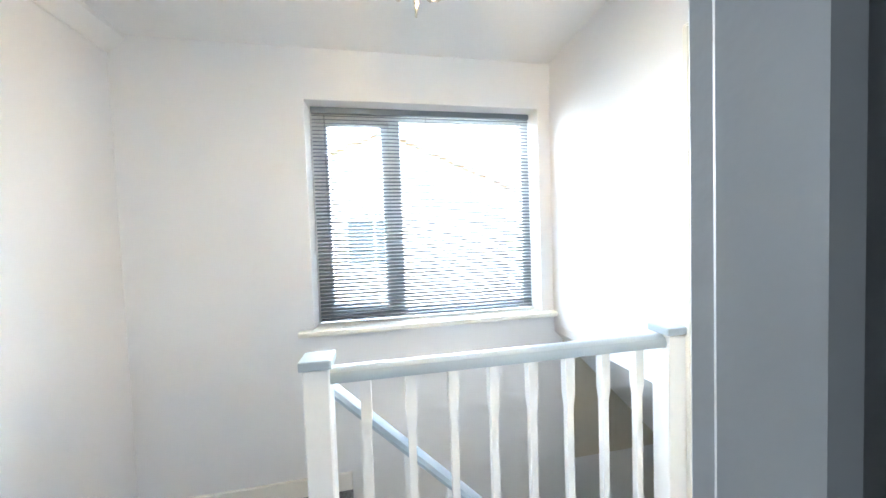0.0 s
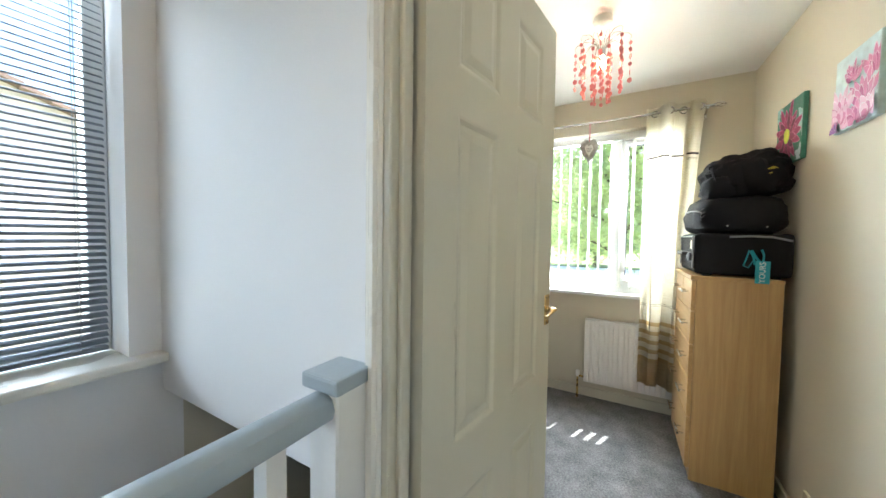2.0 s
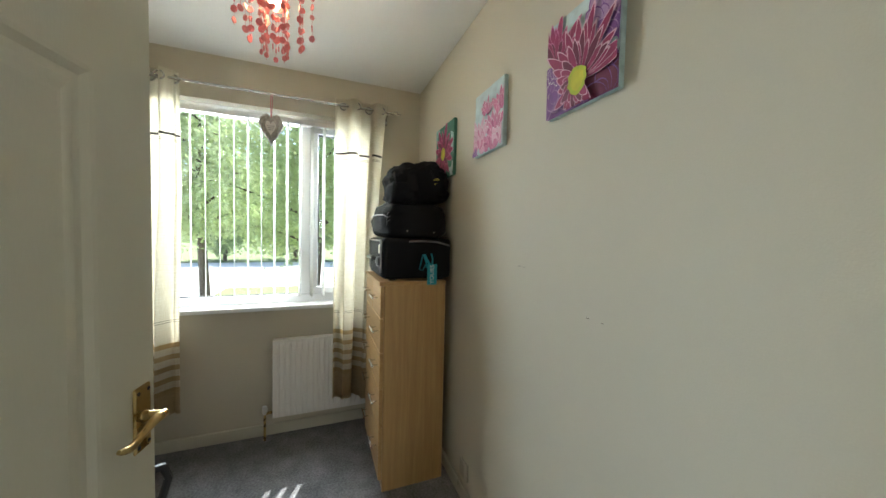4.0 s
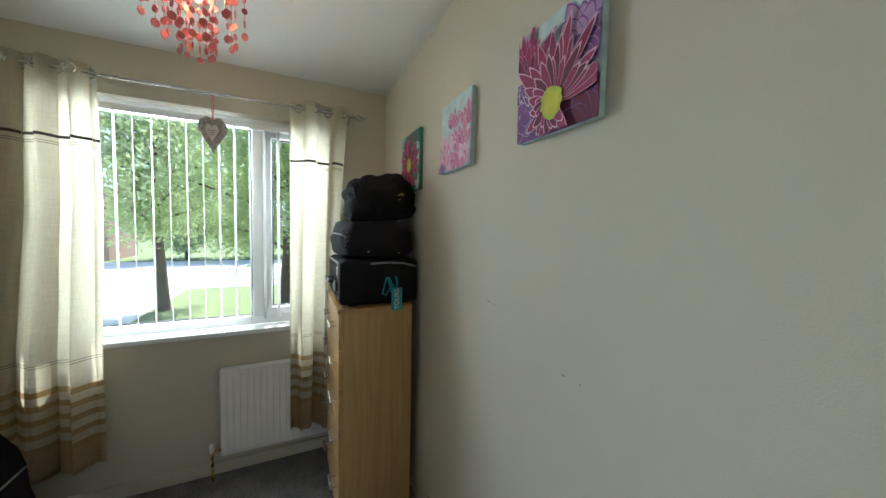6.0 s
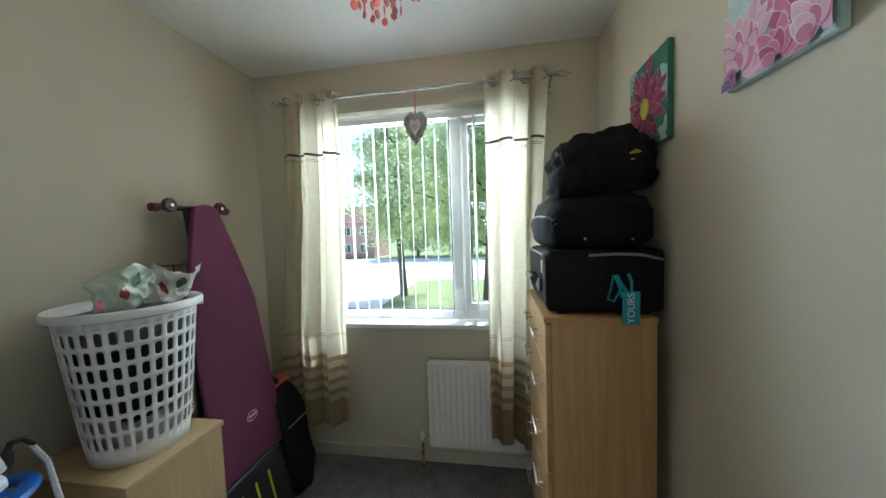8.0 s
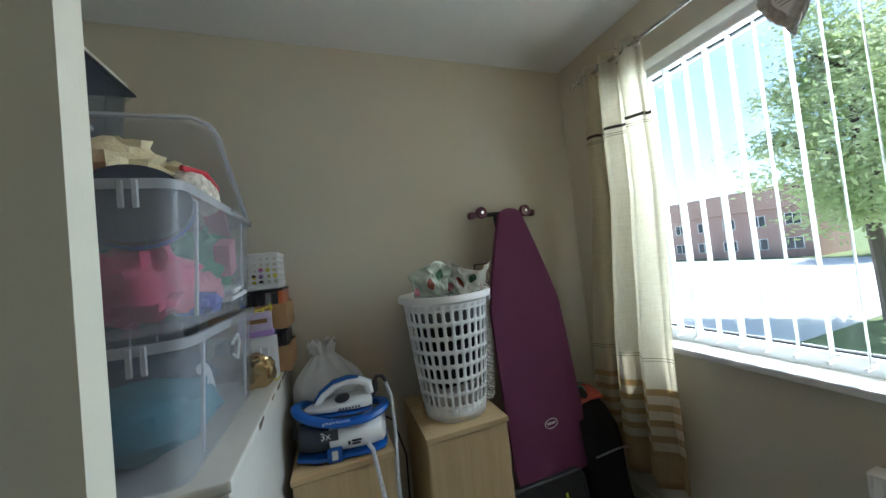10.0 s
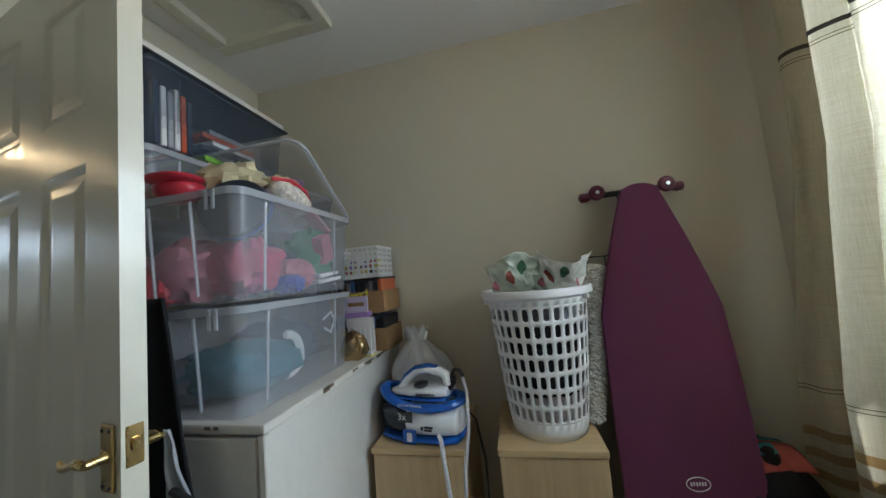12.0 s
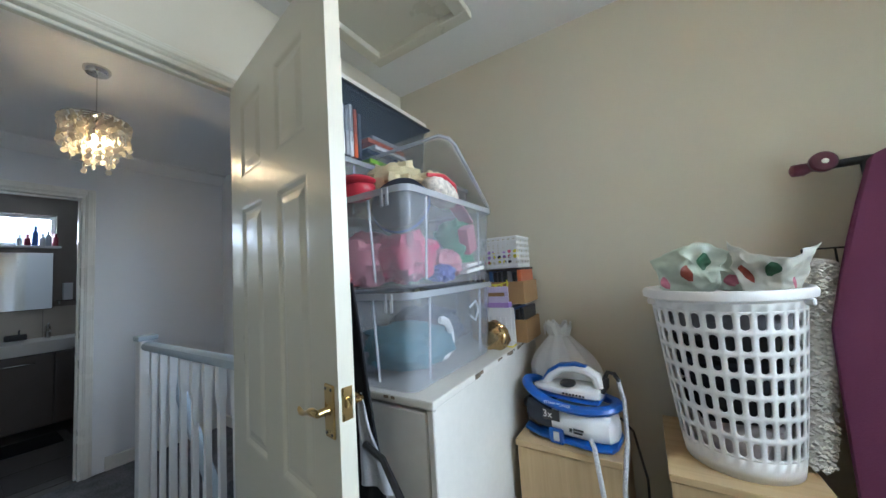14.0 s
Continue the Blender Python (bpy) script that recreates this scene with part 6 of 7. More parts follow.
lid = thing("loose_clear_cover", (0.52, 1.6, 1.56), label="loose clear plastic cover pushed up by the toys", category="box cover")
bm = bmn()
ML = Matrix.Translation((0.425, 1.60, 1.655)) @ Matrix.Rotation(radians(-37), 4, "X")
tub_shape(bm, -0.20, 0.20, -0.20, 0.20, -0.006, 0.014, 0.004, 0.05, 0.004)
bmesh.ops.transform(bm, matrix=ML, verts=bm.verts)
part("sheet", bm, FROST, lid, smooth=True, shadow=False)
bm = bmn()
tube(bm, [ML @ Vector(p) for p in ((-0.16, -0.2, 0.01), (0.16, -0.2, 0.01), (0.19, -0.18, 0.01), (0.2, -0.15, 0.01), (0.2, 0.15, 0.01), (0.19, 0.18, 0.01), (0.16, 0.2, 0.01), (-0.16, 0.2, 0.01), (-0.19, 0.18, 0.01), (-0.2, 0.15, 0.01), (-0.2, -0.15, 0.01), (-0.19, -0.18, 0.01), (-0.16, -0.2, 0.01))], 0.007, 6)
part("lid_rim", bm, FROST_RIM, lid, smooth=True)
# toys heaped on the top box
rag((0.44, 1.37, 1.635), (0.10, 0.075, 0.055), CREAMFUR, "soft_toy", "cream plush toy on the toy box", 12.0, "soft toy", 0.35)
rag((0.52, 1.46, 1.635), (0.07, 0.06, 0.03), CREAMFUR, "soft_toy", "cream plush toy on the toy box", 13.5, "soft toy", 0.35)
cap = thing("red_toy_cap", (0.36, 1.24, 1.56), label="red plastic toy cap on the toy box", category="toy")
bm = bmn()
blob(bm, (0.385, 1.25, 1.592), (0.065, 0.05, 0.038), 2.2, 0.05, 4, 24, 12, seed=1.0)
blob(bm, (0.40, 1.225, 1.612), (0.07, 0.055, 0.010), 2.6, 0.05, 4, 24, 8, seed=2.0)
part("body", bm, REDP, cap, smooth=True)
drum = thing("round_tin", (0.53, 1.28, 1.53), label="dark round toy tin with blue rim in the toy box", category="tin")
MD = Matrix.Translation((0.53, 1.29, 1.525)) @ Matrix.Rotation(radians(70), 4, "X") @ Matrix.Rotation(radians(20), 4, "Y")
bm = bmn()
lathe(bm, [(0.0, -0.02), (0.088, -0.02), (0.09, 0.0), (0.088, 0.02), (0.0, 0.022)], (0, 0, 0), 32, m=MD)
part("body", bm, mat("dark_slate_tin", (0.025, 0.03, 0.045), 0.35, vary=0.1), drum, smooth=True)
bm = bmn()
lathe(bm, [(0.0905, -0.006), (0.093, 0.0), (0.0905, 0.006), (0.0885, 0.0), (0.0905, -0.006)], (0, 0, 0), 32, m=MD)
part("rim", bm, mat("blue_enamel", (0.03, 0.08, 0.32), 0.3), drum, smooth=True)
hat = thing("patterned_purse", (0.57, 1.45, 1.56), label="cream and red patterned purse on the toy box", category="purse")
bm = bmn()
blob(bm, (0.575, 1.44, 1.585), (0.05, 0.08, 0.04), 2.4, 0.08, 6, 26, 14, m=Matrix.Translation((0.575, 1.44, 1.56)) @ Matrix.Rotation(radians(-18), 4, "X") @ Matrix.Translation((-0.575, -1.44, -1.56)), seed=5.0)
part("body", bm, mat("cream_patterned_cloth", (0.60, 0.55, 0.48), 0.8, vary=0.55, scale=70, fine=200), hat, smooth=True)
bm = bmn()
tube(bm, [(0.58, 1.37, 1.63), (0.61, 1.42, 1.63), (0.615, 1.48, 1.61), (0.60, 1.52, 1.575)], 0.007, 8)
part("red_trim", bm, REDP, hat, smooth=True)

# stacked boxes against the wall, with books in the tinted one
storage_box(0.02, 0.19, 1.22, 1.80, 1.0, 1.27, "cloudy clear storage box behind the toy boxes")
storage_box(0.02, 0.19, 1.22, 1.80, 1.27, 1.52, "cloudy clear storage box behind the toy boxes")
storage_box(0.02, 0.30, 1.22, 1.80, 1.52, 1.745, "lilac-tinged clear storage box high on the stack")
rag((0.16, 1.36, 1.62), (0.09, 0.10, 0.075), BROWNP, "soft_toy", "brown plush toy inside the high clear box", 15.0, "soft toy")
rag((0.16, 1.60, 1.61), (0.09, 0.12, 0.06), CREAMFUR, "soft_toy", "pale plush toy inside the high clear box", 16.0, "soft toy")
storage_box(0.02, 0.31, 1.22, 1.79, 1.745, 2.01, "blue-grey tinted storage box of books with black lid", SMOKE, SMOKE, DARKRUBBER)
BOOKC = [WHITEP, mat("orange_book_cover", (0.55, 0.10, 0.03), 0.5), mat("grey_book_cover", (0.35, 0.36, 0.38), 0.6), mat("lime_book_cover", (0.20, 0.42, 0.04), 0.5), mat("dark_book_cover", (0.04, 0.05, 0.08), 0.5)]
for k in range(6):
    ob = thing("book", (0.25, 1.25 + k * 0.022, 1.77), label="upright book inside the tinted box", category="book", group="books in the tinted box")
    bm = bmn()
    box(bm, 0.10, 0.296, -0.008, 0.008, 1.75, 1.945 - 0.01 * (k % 3), 0.002, m=Matrix.Translation((0, 1.262 + k * 0.02, 0)))
    part("cover", bm, BOOKC[(4, 0, 2, 0, 1, 4)[k]], ob)
for k in range(6):
    ob = thing("book", (0.2, 1.57, 1.77 + k * 0.02), label="book lying flat inside the tinted box", category="book", group="books in the tinted box")
    bm = bmn()
    box(bm, 0.09, 0.295 - 0.006 * (k % 3), 1.41 + 0.03 * (k % 2), 1.73 - 0.1 * (k // 3), 1.751 + k * 0.021, 1.769 + k * 0.021, 0.002)
    part("cover", bm, BOOKC[(3, 2, 4, 0, 1, 2)[k]], ob)
wb = thing("white_tray", (0.17, 1.5, 2.01), label="flat white tray lying on top of the stack", category="tray")
bm = bmn()
box(bm, 0.012, 0.305, 1.20, 1.80, 2.012, 2.045, 0.012, 3)
part("tray", bm, mat("off_white_card", (0.70, 0.68, 0.62), 0.6, vary=0.05), wb, smooth=True)
bowl = thing("lilac_bowl", (0.27, 1.87, 1.745), label="lilac plastic bowl behind the toy boxes", category="bowl")
bm = bmn()
lathe(bm, [(0.03, 0.0), (0.05, 0.02), (0.058, 0.06), (0.055, 0.06), (0.046, 0.024), (0.0, 0.006)], (0.27, 1.87, 1.745), 22)
part("bowl", bm, LILAC, bowl, smooth=True)
sup = storage_box(0.15, 0.39, 1.815, 2.03, 1.0, 1.745, "tall cloudy clear tub in the corner")

# cardboard trays of discs, white basket, toy house, gold bow
CARD = mat("brown_cardboard", (0.36, 0.22, 0.10), 0.85, vary=0.1, scale=12, fine=200, bump=0.06)
DISCS = [mat("black_case", (0.015, 0.015, 0.018), 0.3), mat("grey_case", (0.20, 0.20, 0.21), 0.3), mat("orange_case", (0.50, 0.12, 0.04), 0.35), mat("blue_case", (0.05, 0.12, 0.30), 0.35)]
for z, n in ((1.0, 0), (1.16, 1)):
    ob = thing("cardboard_tray", (0.54, 1.93, z), label="brown cardboard tray full of disc cases", category="box", group="cardboard trays")
    bm = bmn()
    for a, b, c, d in ((0.455, 0.71, 1.84, 1.844), (0.455, 0.71, 2.026, 2.03), (0.455, 0.459, 1.844, 2.026), (0.706, 0.71, 1.844, 2.026)):
        box(bm, a, b, c, d, z + 0.001, z + 0.095)
    box(bm, 0.459, 0.706, 1.844, 2.026, z + 0.001, z + 0.005)
    part("tray", bm, CARD, ob)
    for k in range(11):
        dc = thing("disc_case", (0.54, 1.93, z + 0.005), label="upright plastic disc case in the tray", category="disc case", group="disc cases")
        bm = bmn()
        x = 0.467 + k * 0.0215
        box(bm, x, x + 0.0165, 1.852, 2.02, z + 0.006, z + 0.135 + 0.004 * ((k * 5) % 3), 0.001)
        part("case", bm, DISCS[(0, 1, 0, 2, 1, 0, 0, 1, 3, 0, 0)[(k + 4 * n) % 11]], dc)
tr = thing("black_tray", (0.53, 1.93, 1.30), label="thin black tray with a clear edge on the disc cases", category="tray")
bm = bmn()
box(bm, 0.445, 0.70, 1.85, 2.03, 1.3015, 1.312, 0.004)
part("tray", bm, DARKRUBBER, tr)
wbk = thing("small_white_basket", (0.55, 1.93, 1.312), label="small white basket with round holes holding trinkets", category="basket")


def holed_panel(bm, p0, p1, z0, z1, nu, nv, r):
    """A thin upright panel from p0 to p1 with round holes."""
    p0, p1 = Vector(p0), Vector(p1)
    for i in range(nu):
        for j in range(nv):
            a, b, c, d = i / nu, (i + 1) / nu, z0 + (z1 - z0) * j / nv, z0 + (z1 - z0) * (j + 1) / nv
            cu, cz, L = (a + b) / 2, (c + d) / 2, (p1 - p0).length
            hv, rv = [], []
            for q in range(8):
                an = math.pi / 4 * q
                hv.append(bm.verts.new((*(p0 + (p1 - p0) * (cu + r * math.cos(an) / L)), cz + r * math.sin(an))))
                m = max(abs(math.cos(an)), abs(math.sin(an)))
                rv.append(bm.verts.new((*(p0 + (p1 - p0) * (cu + (b - a) / 2 * math.cos(an) / m)), cz + (d - c) / 2 * math.sin(an) / m)))
            for q in range(8):
                bm.faces.new((hv[q], rv[q], rv[(q + 1) % 8], hv[(q + 1) % 8]))


bm = bmn()
cs = ((0.475, 1.855), (0.69, 1.855), (0.69, 2.02), (0.475, 2.02))
for k in range(4):
    holed_panel(bm, cs[k], cs[(k + 1) % 4], 1.328, 1.445, 9 if k % 2 == 0 else 7, 5, 0.0088)
bmesh.ops.remove_doubles(bm, verts=bm.verts, dist=0.0002)
part("holed_wall", bm, WPLASTIC, wbk).modifiers.new("thickness", "SOLIDIFY").thickness = 0.002
bm = bmn()
box(bm, 0.475, 0.69, 1.855, 2.02, 1.313, 1.328, 0.003)
part("base", bm, WPLASTIC, wbk)
bm = bmn()
tube(bm, [(*c, 1.447) for c in (*cs, cs[0])], 0.005, 6)
part("rim", bm, WPLASTIC, wbk, smooth=True)
for k in range(14):
    ob = thing("trinket", (0.495 + 0.18 * random.random(), 1.87 + 0.12 * random.random(), 1.35), label="small bright trinket in the white basket", category="trinket", group="trinkets in the basket")
    bm = bmn()
    blob(bm, tuple(ob.location + Vector((0, 0, 0.012 * (k % 4)))), (0.016, 0.016, 0.014), 2.2, 0.2, 5, 10, 8, seed=k)
    part("body", bm, (YELP, LILAC, PINKTOY, YELP, DISCS[0])[k % 5], ob, smooth=True)
house = thing("toy_house", (0.62, 1.79, 1.0), label="lilac and white plastic toy house with yellow bunting", category="toy house")
for nm, c in [("lintel", (0.57, 0.675, 1.765, 1.769, 1.115, 1.155)), ("sill", (0.57, 0.675, 1.755, 1.785, 1.005, 1.02)), ("back_wall", (0.57, 0.675, 1.80, 1.805, 1.005, 1.15))] + [
        ("bar", (0.575 + k * 0.022, 0.585 + k * 0.022, 1.764, 1.771, 1.02, 1.115)) for k in range(5)]:
    bm = bmn()
    box(bm, *c, 0.001)
    part(nm, bm, WHITEP, house)
bm = bmn()
box(bm, 0.565, 0.67, 1.760, 1.80, 1.155, 1.175, 0.002)
part("lilac_band", bm, LILAC, house)
bm = bmn()
box(bm, 0.565, 0.67, 1.762, 1.770, 1.175, 1.20, 0.002)
box(bm, 0.565, 0.67, 1.762, 1.770, 1.215, 1.24, 0.002)
box(bm, 0.565, 0.58, 1.762, 1.770, 1.20, 1.215)
box(bm, 0.655, 0.67, 1.762, 1.770, 1.20, 1.215)
part("upper_storey", bm, mat("pale_lilac_plastic", (0.6, 0.52, 0.7), 0.4), house)
bm = bmn()
tube(bm, [(0.565 + 0.105 * q / 8, 1.765, 1.258 - 0.012 * math.sin(math.pi * q / 8)) for q in range(9)], 0.003, 6)
for q in (0, 2, 4, 6, 8):
    blob(bm, (0.565 + 0.105 * q / 8, 1.765, 1.252 - 0.012 * math.sin(math.pi * q / 8)), (0.005, 0.003, 0.008), 2, 0.05, 4, 8, 6)
for x in (0.567, 0.668):
    tube(bm, [(x, 1.766, 1.238), (x, 1.766, 1.266)], 0.003, 6)
part("bunting", bm, YELP, house, "yellow bunting", True)
bm = bmn()
box(bm, 0.62, 0.678, 1.75, 1.80, 1.0005, 1.0045, 0.001)
part("yellow_base", bm, YELP, house)
GOLD = mat("gold_foil", (0.57, 0.42, 0.22), 0.22, metal=1.0, vary=0.1, scale=20, fine=60, bump=0.05)
bow = thing("gold_gift_bow", (0.61, 1.70, 1.0), label="crumpled gold foil gift bag on the white board", category="gift bag")
bm = bmn()
blob(bm, (0.62, 1.745 - 0.03, 1.045), (0.055, 0.038, 0.045), 2.8, 0.14, 6, 24, 14, seed=4.0, flat_bottom=0.0445)
blob(bm, (0.62, 1.715, 1.085), (0.03, 0.02, 0.022), 2.2, 0.3, 7, 20, 10, seed=9.0)
for v in bm.verts:
    v.co += Vector((0, 0, 0)) + 0.006 * noise.turbulence_vector(v.co * 40, 2, True) * (1 if v.co.z > 1.01 else 0)
part("foil", bm, GOLD, bow, smooth=True)

# ---- steam iron on its generator ----
BLUEP = mat("royal_blue_plastic", (0.015, 0.10, 0.42), 0.3, vary=0.05)
IRONW = mat("white_glossy_plastic", (0.78, 0.79, 0.80), 0.22, vary=0.02)
TANK = mat("dark_translucent_tank", (0.02, 0.03, 0.05), 0.15, vary=0.1)
IC = Vector((0.872, 1.76, 0.710))
MI = Matrix.Translation(IC) @ Matrix.Rotation(radians(-8), 4, "Z")
iron = thing("steam_generator_iron", m=MI, label="white and blue steam generator iron on a pale cabinet", category="steam iron")


def hull(bm, stations, n=16, power=3.0):
    """Lofts rounded sections (x, half depth, z low, z high)."""
    rings = []
    for x, hd, z0, z1 in stations:
        ring = []
        for k in range(n):
            a = 2 * math.pi * k / n
            c, s = math.cos(a), math.sin(a)
            e = 2 / power
            ring.append(bm.verts.new((x, hd * math.copysign(abs(c) ** e, c), (z0 + z1) / 2 + (z1 - z0) / 2 * math.copysign(abs(s) ** e, s))))
        rings.append(ring)
    for r0, r1 in zip(rings, rings[1:]):
        for k in range(n):
            bm.faces.new((r0[k], r0[(k + 1) % n], r1[(k + 1) % n], r1[k]))
    bm.faces.new(rings[0][::-1])
    bm.faces.new(rings[-1])


bm = bmn()
hull(bm, [(-0.155, 0.03, 0.004, 0.02), (-0.15, 0.06, 0.0, 0.022), (-0.08, 0.09, 0.0, 0.022), (0.10, 0.092, 0.0, 0.022), (0.145, 0.075, 0.0, 0.022), (0.155, 0.05, 0.003, 0.02)])
part("blue_foot", bm, BLUEP, iron, "royal blue foot", True, local=True)
bm = bmn()
hull(bm, [(-0.15, 0.03, 0.02, 0.10), (-0.14, 0.06, 0.018, 0.12), (-0.09, 0.085, 0.018, 0.128), (-0.035, 0.09, 0.018, 0.126)])
part("water_tank", bm, TANK, iron, "dark see-through water tank", True, local=True)
bm = bmn()
hull(bm, [(-0.035, 0.091, 0.018, 0.127), (0.03, 0.093, 0.018, 0.12), (0.10, 0.088, 0.018, 0.112), (0.14, 0.07, 0.018, 0.10), (0.152, 0.04, 0.022, 0.08)])
part("white_body", bm, IRONW, iron, smooth=True, local=True)
bm = bmn()
ring = []
for q in range(33):
    a = 2 * math.pi * q / 32
    ring.append((0.0 + 0.155 * math.cos(a), 0.092 * math.sin(a), 0.138 - 0.02 * math.cos(a) + 0.010 * math.cos(2 * a)))
tube(bm, ring, 0.014, 8, caps=False, flat=1.4)
part("blue_cradle", bm, BLUEP, iron, "royal blue cradle", True, local=True)
bm = bmn()
hull(bm, [(-0.125, 0.012, 0.15, 0.162), (-0.10, 0.04, 0.148, 0.168), (-0.03, 0.058, 0.146, 0.18), (0.05, 0.06, 0.144, 0.182), (0.10, 0.05, 0.143, 0.18), (0.112, 0.04, 0.145, 0.176)])
part("iron_body", bm, IRONW, iron, smooth=True, local=True)
bm = bmn()
hull(bm, [(-0.13, 0.014, 0.140, 0.149), (-0.10, 0.045, 0.138, 0.148), (-0.03, 0.062, 0.136, 0.147), (0.05, 0.064, 0.134, 0.146), (0.11, 0.055, 0.134, 0.146)])
part("soleplate", bm, BLUEP, iron, smooth=True, local=True)
bm = bmn()
tube(bm, [(-0.085, 0, 0.168), (-0.06, 0, 0.20), (-0.02, 0, 0.226), (0.03, 0, 0.234), (0.075, 0, 0.228), (0.10, 0, 0.215), (0.108, 0, 0.18)], [0.016, 0.016, 0.016, 0.016, 0.017, 0.018, 0.018], 10, flat=1.2)
part("iron_handle", bm, IRONW, iron, smooth=True, local=True)
bm = bmn()
tube(bm, [(-0.09, 0, 0.176), (-0.065, 0, 0.21), (-0.02, 0, 0.2395), (0.03, 0, 0.248), (0.07, 0, 0.243)], [0.008, 0.009, 0.009, 0.009, 0.006], 8, flat=1.9)
part("handle_grip", bm, BLUEP, iron, "blue grip", True, local=True)
bm = bmn()
blob(bm, (0.01, -0.03, 0.188), (0.026, 0.03, 0.010), 2.4, 0.0, 4, 18, 10)
part("dial", bm, DARKRUBBER, iron, smooth=True, local=True)
bm = bmn()
tube(bm, [(0.108, 0, 0.17), (0.125, 0, 0.19), (0.13, 0.0, 0.215)], [0.016, 0.013, 0.009], 10)
tube(bm, [(0.12, 0, 0.205), (0.135, 0, 0.235), (0.155, 0, 0.232), (0.17, -0.005, 0.21)], 0.007, 8)
part("cord_guard", bm, DARKRUBBER, iron, "black cord guard", True, local=True)
HOSE = mat("grey_braided_hose", (0.55, 0.56, 0.58), 0.8, vary=0.5, scale=260, fine=500, bump=0.2)
bm = bmn()
tube(bm, [(0.165, -0.003, 0.21), (0.182, -0.02, 0.16), (0.186, -0.05, 0.05), (0.18, -0.11, -0.06), (0.178, -0.135, -0.2), (0.17, -0.15, -0.4), (0.15, -0.16, -0.62)], 0.0065, 8)
part("steam_hose", bm, HOSE, iron, "grey braided hose", True, local=True)
bm = bmn()
tube(bm, [(0.09, -0.088, 0.04), (0.105, -0.11, 0.03), (0.115, -0.125, -0.02), (0.135, -0.14, -0.15), (0.15, -0.15, -0.3), (0.145, -0.16, -0.5), (0.135, -0.165, -0.64)], 0.0075, 8)
part("lower_hose", bm, HOSE, iron, "grey braided hose", True, local=True)


def lettering(body, size, m, material, parent, name="lettering"):
    c = bpy.data.curves.new(name, "FONT")
    c.body, c.size, c.extrude, c.align_x, c.align_y = body, size, 0.0003, "CENTER", "CENTER"
    o = new("lettering_source", c)
    me = bpy.data.meshes.new_from_object(o.evaluated_get(bpy.context.evaluated_depsgraph_get()))
    bpy.data.objects.remove(o)
    me.transform(m)
    me.materials.append(material)
    ob = new(name, me)
    ob.parent = parent
    return ob


bm = bmn()
box(bm, -0.062, -0.005, -0.0945, -0.0925, 0.075, 0.112, 0.001)
sq = part("badge", bm, mat("black_sticker", (0.03, 0.03, 0.035), 0.3), iron, "black badge", local=True)
lettering("3x", 0.034, pose(-0.046, -0.0955, 0.094, 90, 0, 0), WHITEINK, sq)
lettering("STEAM POWER", 0.0135, pose(-0.005, -0.107, 0.138, 90, 0, 0), WHITEINK, iron)
bm = bmn()
box(bm, -0.045, 0.005, -0.0955, -0.092, 0.004, 0.052, 0.004)
part("blue_latch", bm, BLUEP, iron, local=True)
bm = bmn()
box(bm, -0.030, -0.010, -0.0970, -0.0953, 0.012, 0.042, 0.002)
part("latch_window", bm, IRONW, iron, local=True)
bm = bmn()
box(bm, 0.025, 0.033, -0.0945, -0.0925, 0.052, 0.064)
box(bm, 0.038, 0.07, -0.0945, -0.0922, 0.060, 0.066)
box(bm, 0.038, 0.066, -0.0945, -0.0922, 0.050, 0.056)
part("maker_mark", bm, DARKRUBBER, iron, local=True, kind="stuff")
bm = bmn()
for k in range(7):
    box(bm, 0.0 + k * 0.011, 0.006 + k * 0.011, -0.063, -0.0595, 0.158, 0.164)
part("symbols", bm, DARKRUBBER, iron, local=True, kind="stuff")
bm = bmn()
blob(bm, (-0.155, 0.0, 0.085), (0.018, 0.035, 0.02), 2.4, 0.0, 4, 16, 8)
part("tank_latch", bm, DARKRUBBER, iron, smooth=True, local=True)

WBAG = mat("thin_white_bag_film", (0.74, 0.74, 0.73), 0.35, vary=0.06, scale=12, fine=60, bump=0.06, translucent=0.35)
pb = thing("white_carrier_bag", (0.84, 1.92, 0.722), label="knotted translucent white carrier bag behind the iron", category="carrier bag")
bm = bmn()
nb = []
for j in range(25):
    v = j / 24
    z = 0.711 + 0.36 * v
    r = 0.128 * (1.0 if v < 0.45 else max(0.12, 1.0 - ((v - 0.45) / 0.42) ** 1.6 * 0.72) if v < 0.87 else 0.28 + (v - 0.87) * 0.9)
    r *= (0.75 + 0.25 * min(1, v / 0.15))
    row = []
    for i in range(48):
        a = 2 * math.pi * i / 48
        pleat = 1 + (0.03 + 0.16 * v) * math.sin(11 * a + 3 * v) * 0.6 + 0.12 * noise.noise(Vector((math.cos(a) * 2, math.sin(a) * 2, v * 4)))
        row.append(bm.verts.new((0.845 + r * 1.05 * pleat * math.cos(a) - 0.03 * v, 1.915 + r * 0.8 * pleat * math.sin(a), z + 0.012 * math.sin(7 * a) * (1 if v > 0.9 else 0))))
    nb.append(row)
for r0, r1 in zip(nb, nb[1:]):
    for k in range(48):
        bm.faces.new((r0[k], r0[(k + 1) % 48], r1[(k + 1) % 48], r1[k]))
bm.faces.new(nb[0][::-1])
part("bag", bm, WBAG, pb, smooth=True)
for s in (-1, 1):
    bm = bmn()
    tube(bm, [(0.815 + s * 0.012, 1.91, 1.05), (0.815 + s * 0.035, 1.905, 1.075), (0.815 + s * 0.05, 1.90, 1.06), (0.815 + s * 0.045, 1.885, 1.03)], [0.012, 0.014, 0.012, 0.006], 8, flat=0.4)
    part("tied_handle", bm, WBAG, pb, "knotted bag handle", True)
